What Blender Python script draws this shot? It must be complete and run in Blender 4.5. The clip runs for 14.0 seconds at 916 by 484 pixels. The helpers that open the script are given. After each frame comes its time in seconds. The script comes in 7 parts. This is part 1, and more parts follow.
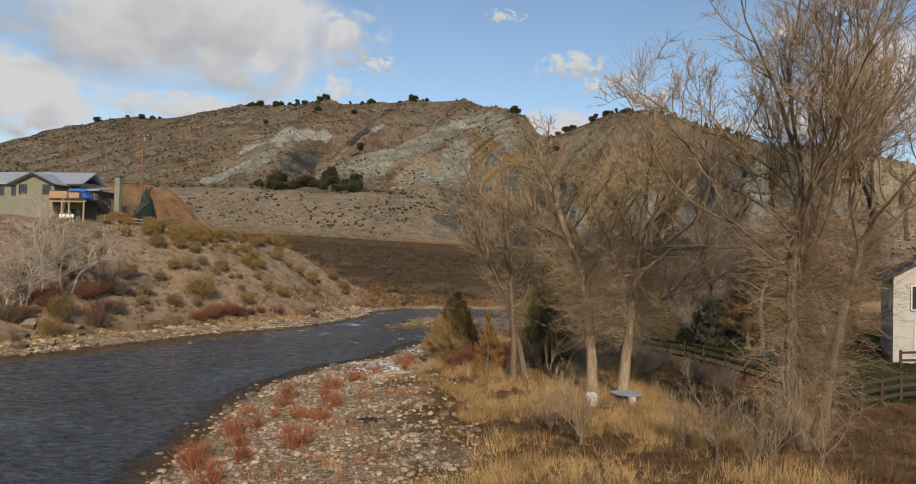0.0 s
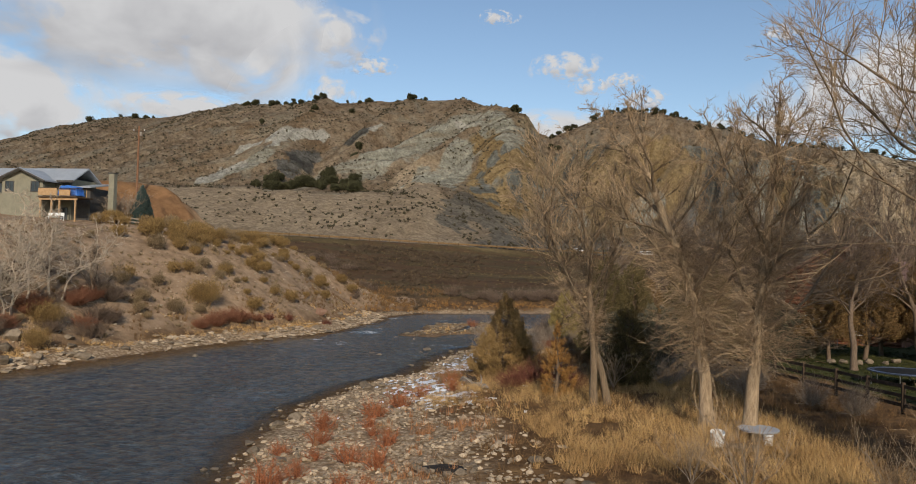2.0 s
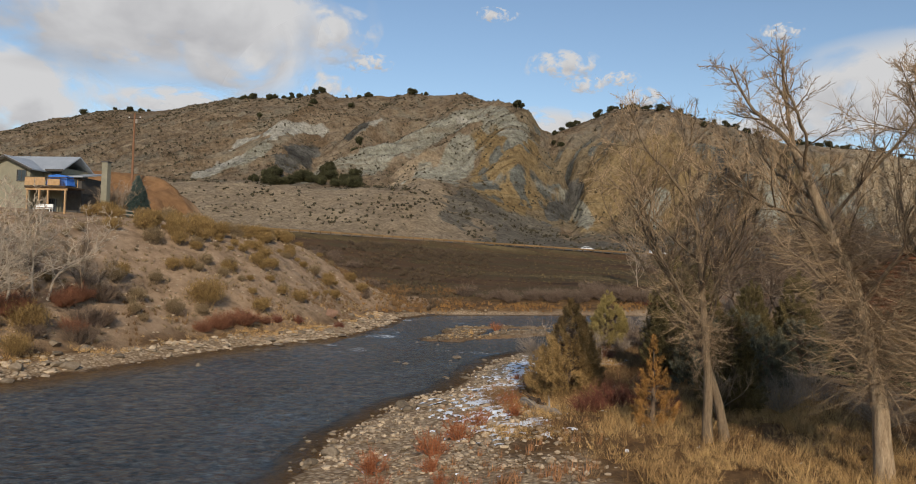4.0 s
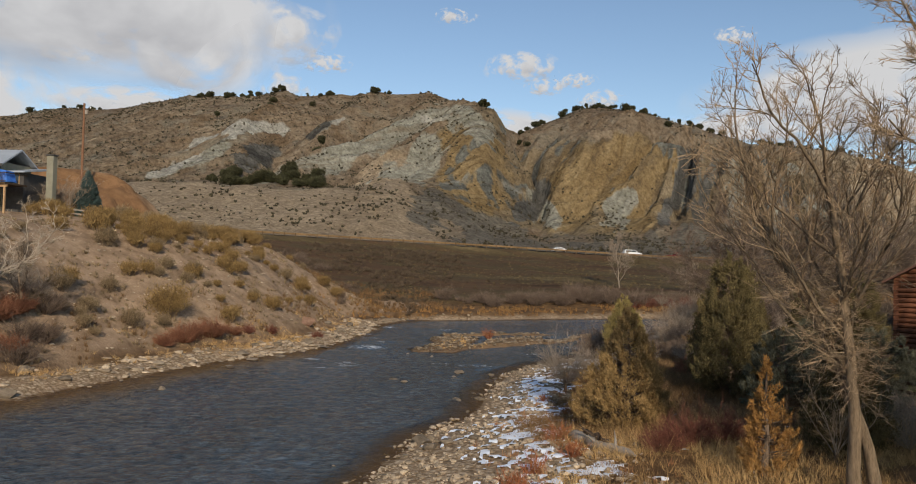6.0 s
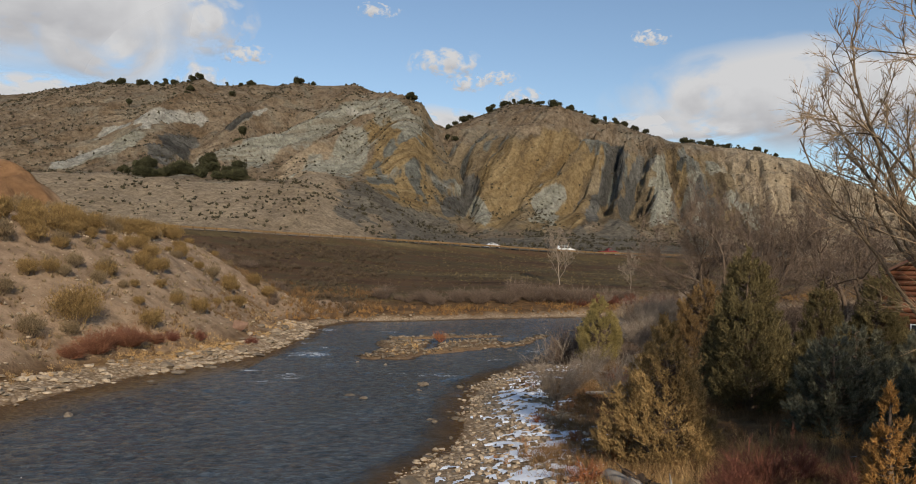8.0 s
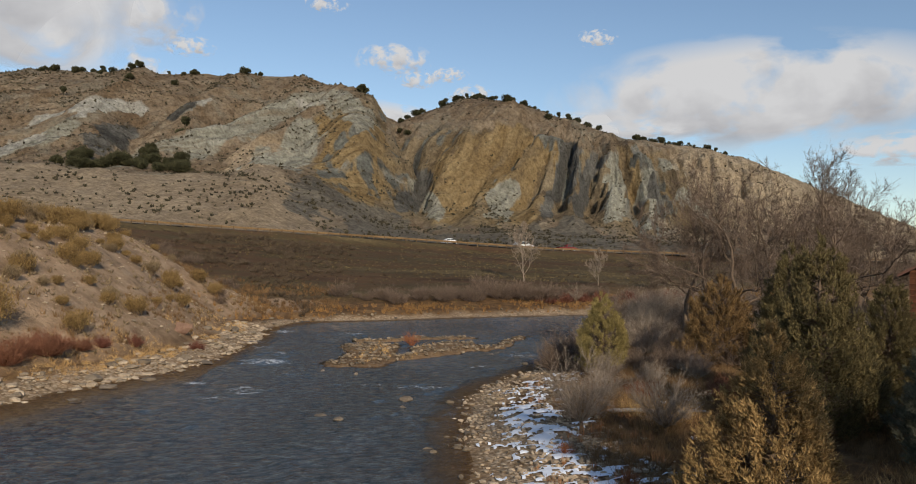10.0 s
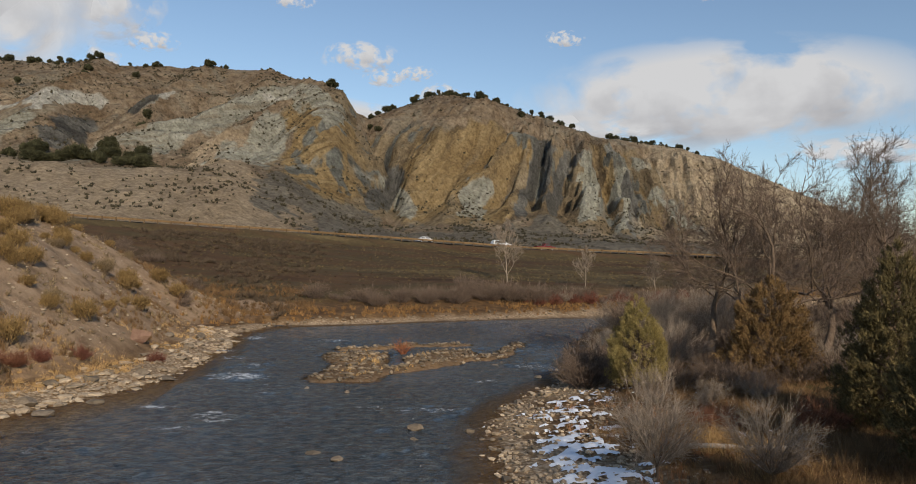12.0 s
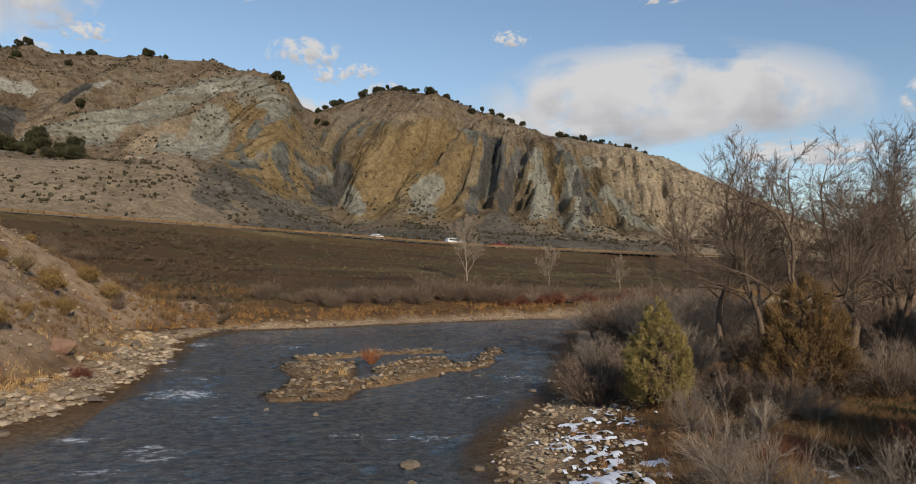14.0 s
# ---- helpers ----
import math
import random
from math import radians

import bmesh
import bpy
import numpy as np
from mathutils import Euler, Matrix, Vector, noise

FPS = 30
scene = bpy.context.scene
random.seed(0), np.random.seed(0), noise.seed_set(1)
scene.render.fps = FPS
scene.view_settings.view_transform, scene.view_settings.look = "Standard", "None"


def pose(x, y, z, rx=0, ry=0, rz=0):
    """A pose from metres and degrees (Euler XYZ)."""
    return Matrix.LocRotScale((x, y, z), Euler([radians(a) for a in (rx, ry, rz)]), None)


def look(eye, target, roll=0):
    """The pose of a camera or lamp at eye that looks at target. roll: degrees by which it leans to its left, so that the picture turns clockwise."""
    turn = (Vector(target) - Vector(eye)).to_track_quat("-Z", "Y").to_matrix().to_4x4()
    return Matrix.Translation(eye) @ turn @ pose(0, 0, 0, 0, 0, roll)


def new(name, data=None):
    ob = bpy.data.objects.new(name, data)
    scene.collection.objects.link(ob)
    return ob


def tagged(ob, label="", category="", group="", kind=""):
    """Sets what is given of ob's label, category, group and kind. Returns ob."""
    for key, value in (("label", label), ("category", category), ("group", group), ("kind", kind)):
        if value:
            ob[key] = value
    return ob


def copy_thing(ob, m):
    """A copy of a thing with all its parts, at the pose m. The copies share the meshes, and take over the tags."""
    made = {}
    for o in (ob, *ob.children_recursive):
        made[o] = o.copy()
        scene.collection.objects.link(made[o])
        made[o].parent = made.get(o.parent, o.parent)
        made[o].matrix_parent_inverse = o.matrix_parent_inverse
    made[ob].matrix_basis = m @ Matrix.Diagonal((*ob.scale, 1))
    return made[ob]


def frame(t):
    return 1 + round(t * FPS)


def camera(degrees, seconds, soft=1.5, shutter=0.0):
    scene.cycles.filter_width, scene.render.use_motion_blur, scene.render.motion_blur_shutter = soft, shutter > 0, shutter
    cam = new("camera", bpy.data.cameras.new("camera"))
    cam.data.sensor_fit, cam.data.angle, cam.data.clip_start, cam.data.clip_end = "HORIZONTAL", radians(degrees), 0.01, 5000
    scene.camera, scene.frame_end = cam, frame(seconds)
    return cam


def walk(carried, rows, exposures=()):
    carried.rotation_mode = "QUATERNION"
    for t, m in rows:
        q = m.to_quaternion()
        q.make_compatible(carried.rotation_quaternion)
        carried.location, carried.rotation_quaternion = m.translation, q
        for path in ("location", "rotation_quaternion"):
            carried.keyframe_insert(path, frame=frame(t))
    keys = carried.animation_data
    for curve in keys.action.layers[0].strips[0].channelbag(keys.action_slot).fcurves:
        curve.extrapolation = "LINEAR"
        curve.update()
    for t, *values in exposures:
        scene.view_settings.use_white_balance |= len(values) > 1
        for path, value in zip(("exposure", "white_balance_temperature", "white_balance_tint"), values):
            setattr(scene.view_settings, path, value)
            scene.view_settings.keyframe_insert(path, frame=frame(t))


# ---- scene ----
cam = camera(62.5, 14.0, soft=0.95)
PATH = [
    (0, (2.529, -0.303, 6.976), (2.221, 1.672, 7.033), 1.5),
    (0.5, (1.538, 1.073, 6.945), (1.245, 3.051, 7.003), 1.5),
    (1, (0.471, 2.573, 6.947), (0.183, 4.551, 7.007), 1.5),
    (1.5, (-0.562, 4.073, 6.966), (-0.851, 6.051, 7.026), 1.4),
    (2, (-1.545, 5.604, 6.966), (-1.837, 7.582, 7.027), 1.4),
    (2.5, (-2.5, 7.162, 6.971), (-2.792, 9.14, 7.031), 1.3),
    (3, (-3.469, 8.632, 6.942), (-3.76, 10.61, 7.004), 1.4),
    (3.2, (-3.832, 9.205, 6.942), (-4.119, 11.183, 6.997), 1.6),
    (5.3, (-7.694, 15.527, 6.941), (-7.941, 17.511, 7.001), 1.2),
    (5.5, (-8.044, 16.116, 6.925), (-8.275, 18.102, 6.986), 1.2),
    (6, (-8.89, 17.722, 6.906), (-9.063, 19.713, 6.968), 1.3),
    (6.5, (-9.728, 19.228, 6.918), (-9.833, 21.224, 6.978), 1.3),
    (7, (-10.441, 20.639, 6.933), (-10.493, 22.637, 6.992), 1.2),
    (7.5, (-11.112, 22.053, 6.944), (-11.121, 24.052, 7.002), 1.2),
    (8, (-11.74, 23.458, 6.93), (-11.707, 25.457, 6.986), 1.2),
    (8.5, (-12.35, 24.865, 6.914), (-12.274, 26.863, 6.968), 1.2),
    (8.7, (-12.53, 25.459, 6.919), (-12.441, 27.457, 6.972), 1.2),
    (10.8, (-14.264, 33.073, 6.524), (-14.057, 35.061, 6.576), 1.3),
    (11, (-14.419, 33.747, 6.52), (-14.206, 35.735, 6.573), 1.3),
    (11.5, (-14.789, 35.327, 6.531), (-14.558, 37.313, 6.583), 1.3),
    (12, (-15.168, 36.858, 6.536), (-14.91, 38.841, 6.588), 1.4),
    (12.5, (-15.509, 38.365, 6.513), (-15.218, 40.343, 6.565), 1.4),
    (13, (-15.828, 39.889, 6.453), (-15.501, 41.862, 6.506), 1.5),
    (13.5, (-16.099, 41.385, 6.431), (-15.734, 43.35, 6.485), 1.5),
    (14, (-16.294, 42.893, 6.41), (-15.893, 44.852, 6.462), 1.5),
]
walk(cam, [(t, look(eye, target, roll)) for t, eye, target, roll in PATH])

# ---- light ----
SUN_DIR = Vector((0.22, -0.82, 0.43)).normalized()
world = bpy.data.worlds.new("world")
scene.world = world
world.use_nodes = True
wn, wl = world.node_tree.nodes, world.node_tree.links
sky = wn.new("ShaderNodeTexSky")
sky.sky_type = "NISHITA"
sky.sun_disc = False
sky.sun_elevation = math.asin(SUN_DIR.z)
sky.sun_rotation = math.atan2(SUN_DIR.x, SUN_DIR.y)
sky.air_density, sky.dust_density, sky.ozone_density = 1.0, 0.2, 1.5
wl.new(sky.outputs[0], wn["Background"].inputs[0])
wn["Background"].inputs[1].default_value = 0.118
sun = new("sun", bpy.data.lights.new("sun", "SUN"))
sun.data.energy, sun.data.angle, sun.data.color = 3.7, radians(1.0), (1.0, 0.88, 0.72)
sun.matrix_world = look(SUN_DIR * 100, (0, 0, 0))

# ---- small tools ----


def empty(name, m=None):
    ob = new(name)
    ob.empty_display_size = 0.3
    if m is not None:
        ob.matrix_world = m
    return ob


def mesh_from(name, verts, faces, material=None, smooth=True):
    """A mesh from arrays: faces is an (n, 3) or (n, 4) array, or a list of such arrays."""
    verts = np.asarray(verts, np.float32)
    if not isinstance(faces, list):
        faces = [faces]
    faces = [np.asarray(f, np.int32) for f in faces if len(f)]
    me = bpy.data.meshes.new(name)
    me.vertices.add(len(verts))
    me.vertices.foreach_set("co", verts.ravel())
    loops = np.concatenate([f.ravel() for f in faces])
    counts = np.concatenate([np.full(len(f), f.shape[1], np.int32) for f in faces])
    me.loops.add(len(loops))
    me.loops.foreach_set("vertex_index", loops)
    me.polygons.add(len(counts))
    me.polygons.foreach_set("loop_start", np.concatenate([[0], np.cumsum(counts)[:-1]]).astype(np.int32))
    me.polygons.foreach_set("use_smooth", np.full(len(counts), smooth, bool))
    me.update(calc_edges=True)
    if material:
        me.materials.append(material)
    return me


def part_mesh(name, me, parent, label=""):
    ob = new(name, me)
    ob.parent = parent
    if label:
        ob["label"] = label
    return ob


def part(name, bm, material, parent, label=""):
    me = bpy.data.meshes.new(name)
    bm.to_mesh(me)
    bm.free()
    me.materials.append(material)
    return part_mesh(name, me, parent, label)


def box(bm, x0, y0, z0, x1, y1, z1, bevel=0.0):
    made = bmesh.ops.create_cube(bm, size=1)["verts"]
    bmesh.ops.scale(bm, vec=(x1 - x0, y1 - y0, z1 - z0), verts=made)
    bmesh.ops.translate(bm, vec=((x0 + x1) / 2, (y0 + y1) / 2, (z0 + z1) / 2), verts=made)
    if bevel:
        edges = list({e for v in made for e in v.link_edges})
        bmesh.ops.bevel(bm, geom=edges, offset=bevel, segments=1, affect="EDGES")
    return bm


def boxed(x0, y0, z0, x1, y1, z1, bevel=0.0):
    return box(bmesh.new(), x0, y0, z0, x1, y1, z1, bevel)


def rod(bm, a, b, r0, r1, sides=8):
    a, b = Vector(a), Vector(b)
    made = bmesh.ops.create_cone(bm, cap_ends=True, segments=sides, radius1=r0, radius2=r1, depth=(b - a).length)["verts"]
    turn = (b - a).to_track_quat("Z", "Y").to_matrix().to_4x4()
    bmesh.ops.transform(bm, matrix=Matrix.Translation((a + b) / 2) @ turn, verts=made)
    return bm


# value noise on arrays
PERM = np.random.default_rng(3).random((256, 256))


def vnoise(x, y, seed=0):
    x, y = np.asarray(x, float) + seed * 17.3, np.asarray(y, float) + seed * 9.1
    xi, yi = np.floor(x).astype(int), np.floor(y).astype(int)
    fx, fy = x - xi, y - yi
    fx, fy = fx * fx * (3 - 2 * fx), fy * fy * (3 - 2 * fy)
    g = lambda i, j: PERM[(xi + i) & 255, (yi + j) & 255]
    return (g(0, 0) * (1 - fx) + g(1, 0) * fx) * (1 - fy) + (g(0, 1) * (1 - fx) + g(1, 1) * fx) * fy


def fbm(x, y, octaves=4, seed=0):
    total, amp, norm = 0, 1.0, 0.0
    for i in range(octaves):
        total = total + amp * (vnoise(x * 2 ** i, y * 2 ** i, seed + i) - 0.5)
        norm += amp
        amp *= 0.5
    return total / norm


def ramp(v, a, b):
    w = np.clip((v - a) / (b - a), 0, 1)
    return w * w * (3 - 2 * w)


# ---- materials ----
def nodes_of(name):
    m = bpy.data.materials.new(name)
    m.use_nodes = True
    return m, m.node_tree.nodes, m.node_tree.links, m.node_tree.nodes["Principled BSDF"]


def noise_node(n, l, scale, detail=4.0, rough=0.6, coord=None, stretch=None, distortion=0.0):
    tex = n.new("ShaderNodeTexNoise")
    tex.inputs["Scale"].default_value = scale
    tex.inputs["Detail"].default_value = detail
    tex.inputs["Roughness"].default_value = rough
    tex.inputs["Distortion"].default_value = distortion
    src = coord or n.new("ShaderNodeTexCoord").outputs["Object"]
    if stretch:
        mp = n.new("ShaderNodeMapping")
        mp.inputs["Scale"].default_value = stretch
        l.new(src, mp.inputs[0])
        src = mp.outputs[0]
    l.new(src, tex.inputs["Vector"])
    return tex.outputs["Fac"]


def ramp_node(n, l, fac, stops):
    r = n.new("ShaderNodeValToRGB")
    while len(r.color_ramp.elements) < len(stops):
        r.color_ramp.elements.new(0.5)
    for e, (p, c) in zip(r.color_ramp.elements, stops):
        e.position, e.color = p, (*c, 1) if len(c) == 3 else c
    l.new(fac, r.inputs[0])
    return r.outputs[0]


def mix_node(n, l, fac, a, b, mode="MIX"):
    m = n.new("ShaderNodeMix")
    m.data_type, m.blend_type = "RGBA", mode
    for sock, v in ((m.inputs[0], fac), (m.inputs[6], a), (m.inputs[7], b)):
        if isinstance(v, (int, float)):
            sock.default_value = v
        elif isinstance(v, tuple):
            sock.default_value = (*v, 1)
        else:
            l.new(v, sock)
    return m.outputs[2]


def math_node(n, l, op, a, b=0.0, clamp=False):
    m = n.new("ShaderNodeMath")
    m.operation, m.use_clamp = op, clamp
    for sock, v in ((m.inputs[0], a), (m.inputs[1], b)):
        if isinstance(v, (int, float)):
            sock.default_value = v
        else:
            l.new(v, sock)
    return m.outputs[0]


def bump_node(n, l, height, bsdf, strength=0.4, distance=0.05):
    b = n.new("ShaderNodeBump")
    b.inputs["Strength"].default_value, b.inputs["Distance"].default_value = strength, distance
    l.new(height, b.inputs["Height"])
    l.new(b.outputs[0], bsdf.inputs["Normal"])


def attr_node(n, name):
    a = n.new("ShaderNodeAttribute")
    a.attribute_name = name
    return a.outputs["Fac"]


def plain(name, dark, light, scale=6.0, rough=0.8, metal=0.0, bump=0.3, stretch=None, dist=0.02, island=0.0, obj=0.0):
    """A surface that wanders between two colours at two scales, with fine relief."""
    m, n, l, bsdf = nodes_of(name)
    big = noise_node(n, l, scale, 5, 0.65, stretch=stretch)
    fine = noise_node(n, l, scale * 7, 3, 0.6, stretch=stretch)
    both = math_node(n, l, "ADD", math_node(n, l, "MULTIPLY", big, 0.65), math_node(n, l, "MULTIPLY", fine, 0.35))
    col = ramp_node(n, l, both, [(0.32, dark), (0.68, light)])
    if island or obj:
        if island:
            r = n.new("ShaderNodeNewGeometry").outputs["Random Per Island"]
        else:
            r = n.new("ShaderNodeObjectInfo").outputs["Random"]
        hsv = n.new("ShaderNodeHueSaturation")
        l.new(col, hsv.inputs["Color"])
        amount = island or obj
        l.new(math_node(n, l, "ADD", math_node(n, l, "MULTIPLY", r, 2 * amount), 1 - amount), hsv.inputs["Value"])
        col = hsv.outputs[0]
    l.new(col, bsdf.inputs["Base Color"])
    bsdf.inputs["Roughness"].default_value = rough
    bsdf.inputs["Metallic"].default_value = metal
    if rough >= 0.72 and not metal:
        bsdf.inputs["Specular IOR Level"].default_value = 0.12
    if bump:
        bump_node(n, l, both, bsdf, bump, dist)
    return m


BARK = plain("bark", (0.15, 0.10, 0.058), (0.50, 0.37, 0.235), 2.5, 0.9, bump=0.9, stretch=(4, 4, 0.7), dist=0.06)
BARK_DARK = plain("bark_dark", (0.08, 0.055, 0.038), (0.24, 0.17, 0.115), 3, 0.9, bump=0.8, stretch=(4, 4, 0.8), dist=0.05)
TWIG_DULL = plain("twig_dull", (0.20, 0.135, 0.078), (0.42, 0.30, 0.185), 1.2, 0.85, bump=0, island=0.4)
BARK_MID = plain("bark_mid", (0.085, 0.06, 0.038), (0.30, 0.215, 0.135), 2.5, 0.9, bump=0.9, stretch=(4, 4, 0.7), dist=0.06)
TWIG_GREY = plain("twig_grey", (0.19, 0.145, 0.105), (0.40, 0.315, 0.235), 1.2, 0.85, bump=0, island=0.35)
TWIG_PALE = plain("twig_pale", (0.30, 0.235, 0.165), (0.52, 0.43, 0.33), 1.2, 0.85, bump=0, island=0.3)
TWIG_RED = plain("twig_red", (0.125, 0.048, 0.032), (0.25, 0.098, 0.062), 1.2, 0.75, bump=0, island=0.4)
TWIG_RUST = plain("twig_rust", (0.22, 0.075, 0.035), (0.42, 0.16, 0.07), 1.2, 0.8, bump=0, island=0.4)
STRAW = plain("straw", (0.33, 0.19, 0.075), (0.66, 0.435, 0.19), 0.5, 0.8, bump=0, island=0.35)
TWIG_BROWN = plain("twig_brown", (0.105, 0.072, 0.050), (0.225, 0.162, 0.118), 1.2, 0.85, bump=0, island=0.4)
STRAW_DULL = plain("straw_dull", (0.10, 0.056, 0.026), (0.25, 0.15, 0.07), 0.4, 0.85, bump=0, island=0.35)
LAWN_GRASS = plain("lawn_grass", (0.026, 0.032, 0.010), (0.066, 0.066, 0.021), 0.6, 0.8, bump=0, island=0.35)
JUNIPER_DARK = plain("juniper_dark", (0.026, 0.028, 0.014), (0.085, 0.078, 0.038), 0.4, 0.85, bump=0, island=0.45)
JUNIPER = plain("juniper_green", (0.062, 0.052, 0.023), (0.20, 0.150, 0.064), 1.0, 0.8, bump=0, island=0.45)
JUNIPER_GOLD = plain("juniper_gold", (0.15, 0.118, 0.042), (0.39, 0.295, 0.11), 1.0, 0.8, bump=0, island=0.45)
JUNIPER_AMBER = plain("juniper_amber", (0.15, 0.092, 0.036), (0.42, 0.27, 0.11), 1.0, 0.8, bump=0, island=0.45)
THICKET = plain("thicket", (0.15, 0.065, 0.038), (0.30, 0.135, 0.075), 1.2, 0.8, bump=0, island=0.4)
STRAW_RUSSET = plain("straw_russet", (0.12, 0.068, 0.032), (0.31, 0.185, 0.085), 0.5, 0.85, bump=0, island=0.4)
JUNIPER_BROWN = plain("juniper_brown", (0.10, 0.064, 0.028), (0.29, 0.175, 0.072), 1.0, 0.8, bump=0, island=0.45)
JUNIPER_RUST = plain("juniper_rust", (0.20, 0.10, 0.03), (0.42, 0.22, 0.07), 1.0, 0.8, bump=0, island=0.4)
OLIVE_GREY = plain("olive_grey", (0.065, 0.062, 0.038), (0.19, 0.175, 0.115), 1.0, 0.75, bump=0, island=0.4)
SPRUCE = plain("spruce_blue", (0.03, 0.05, 0.045), (0.10, 0.135, 0.12), 1.0, 0.75, bump=0, island=0.4)
SAGE = plain("sage", (0.13, 0.09, 0.05), (0.30, 0.215, 0.12), 0.8, 0.85, bump=0, island=0.4)
SAGE_GOLD = plain("sage_gold", (0.135, 0.085, 0.034), (0.35, 0.222, 0.085), 0.8, 0.85, bump=0, island=0.4)
STONE = plain("river_stone", (0.20, 0.146, 0.092), (0.52, 0.41, 0.285), 3.0, 0.85, bump=0.5, island=0.4)
WET_STONE = plain("wet_stone", (0.07, 0.050, 0.030), (0.33, 0.245, 0.15), 2.0, 0.7, bump=0.5, island=0.5)
BOULDER = plain("boulder_stone", (0.11, 0.083, 0.056), (0.28, 0.22, 0.155), 2.0, 0.85, bump=0.8, dist=0.05, obj=0.25)
BOULDER_RED = plain("boulder_red", (0.15, 0.085, 0.056), (0.27, 0.165, 0.112), 2.0, 0.85, bump=0.8, dist=0.05)
SNOW = plain("snow_white", (0.72, 0.75, 0.80), (0.88, 0.89, 0.91), 3.0, 0.6, bump=0.5, dist=0.03)
WOOD_DARK = plain("wood_dark", (0.035, 0.024, 0.016), (0.11, 0.075, 0.05), 5.0, 0.85, bump=0.4, stretch=(1, 1, 1))
WOOD_GREY = plain("wood_grey", (0.17, 0.14, 0.11), (0.38, 0.33, 0.27), 4.0, 0.9, bump=0.5)
WOOD_TAN = plain("wood_tan", (0.30, 0.18, 0.09), (0.52, 0.34, 0.18), 4.0, 0.8, bump=0.3)
WOOD_RED = plain("wood_red", (0.11, 0.042, 0.022), (0.24, 0.095, 0.048), 3.0, 0.75, bump=0.4, obj=0.2)
RUST_STEEL = plain("rust_steel", (0.15, 0.090, 0.043), (0.27, 0.170, 0.082), 3.0, 0.8, bump=0.2, obj=0.15)
POST_BROWN = plain("post_brown", (0.10, 0.062, 0.032), (0.22, 0.145, 0.075), 3.0, 0.85, bump=0.3, obj=0.25)
ASPHALT = plain("asphalt", (0.04, 0.04, 0.042), (0.07, 0.07, 0.07), 1.0, 0.9, bump=0.3)
WHITE_PAINT = plain("white_paint", (0.70, 0.69, 0.66), (0.82, 0.81, 0.78), 1.0, 0.6, bump=0.1)
STUCCO = plain("stucco_green_grey", (0.195, 0.18, 0.13), (0.275, 0.252, 0.185), 1.5, 0.9, bump=0.3)
STUCCO_PALE = plain("stucco_pale", (0.50, 0.44, 0.36), (0.62, 0.56, 0.47), 1.5, 0.9, bump=0.3)
ROOF_METAL = plain("roof_metal", (0.30, 0.32, 0.34), (0.42, 0.44, 0.46), 0.8, 0.5, 0.2, bump=0.1)
ROOF_DARK = plain("roof_shingle_dark", (0.035, 0.035, 0.04), (0.075, 0.07, 0.07), 2.0, 0.9, bump=0.5)
TARP_BLUE = plain("tarp_blue", (0.02, 0.10, 0.42), (0.05, 0.20, 0.62), 2.0, 0.5, bump=0.6, dist=0.08)
TRIM_DARK = plain("trim_dark", (0.04, 0.035, 0.03), (0.085, 0.075, 0.065), 3.0, 0.7, bump=0.2)
PLASTIC_WHITE = plain("plastic_white", (0.66, 0.66, 0.64), (0.80, 0.80, 0.78), 4.0, 0.45, bump=0.1)
CAR_WHITE = plain("car_white", (0.66, 0.66, 0.66), (0.74, 0.74, 0.74), 1.0, 0.25, bump=0)
CAR_RED = plain("car_red", (0.12, 0.010, 0.012), (0.17, 0.018, 0.018), 1.0, 0.25, bump=0)
RUBBER = plain("rubber", (0.012, 0.012, 0.012), (0.03, 0.03, 0.03), 5.0, 0.8, bump=0.1)
CHROME = plain("wheel_alloy", (0.4, 0.4, 0.4), (0.6, 0.6, 0.6), 5.0, 0.3, 1.0, bump=0)


def glass_material():
    m, n, l, bsdf = nodes_of("window_glass")
    l.new(ramp_node(n, l, noise_node(n, l, 2.0), [(0.3, (0.02, 0.025, 0.03)), (0.7, (0.05, 0.055, 0.06))]), bsdf.inputs["Base Color"])
    bsdf.inputs["Roughness"].default_value = 0.05
    return m


GLASS = glass_material()


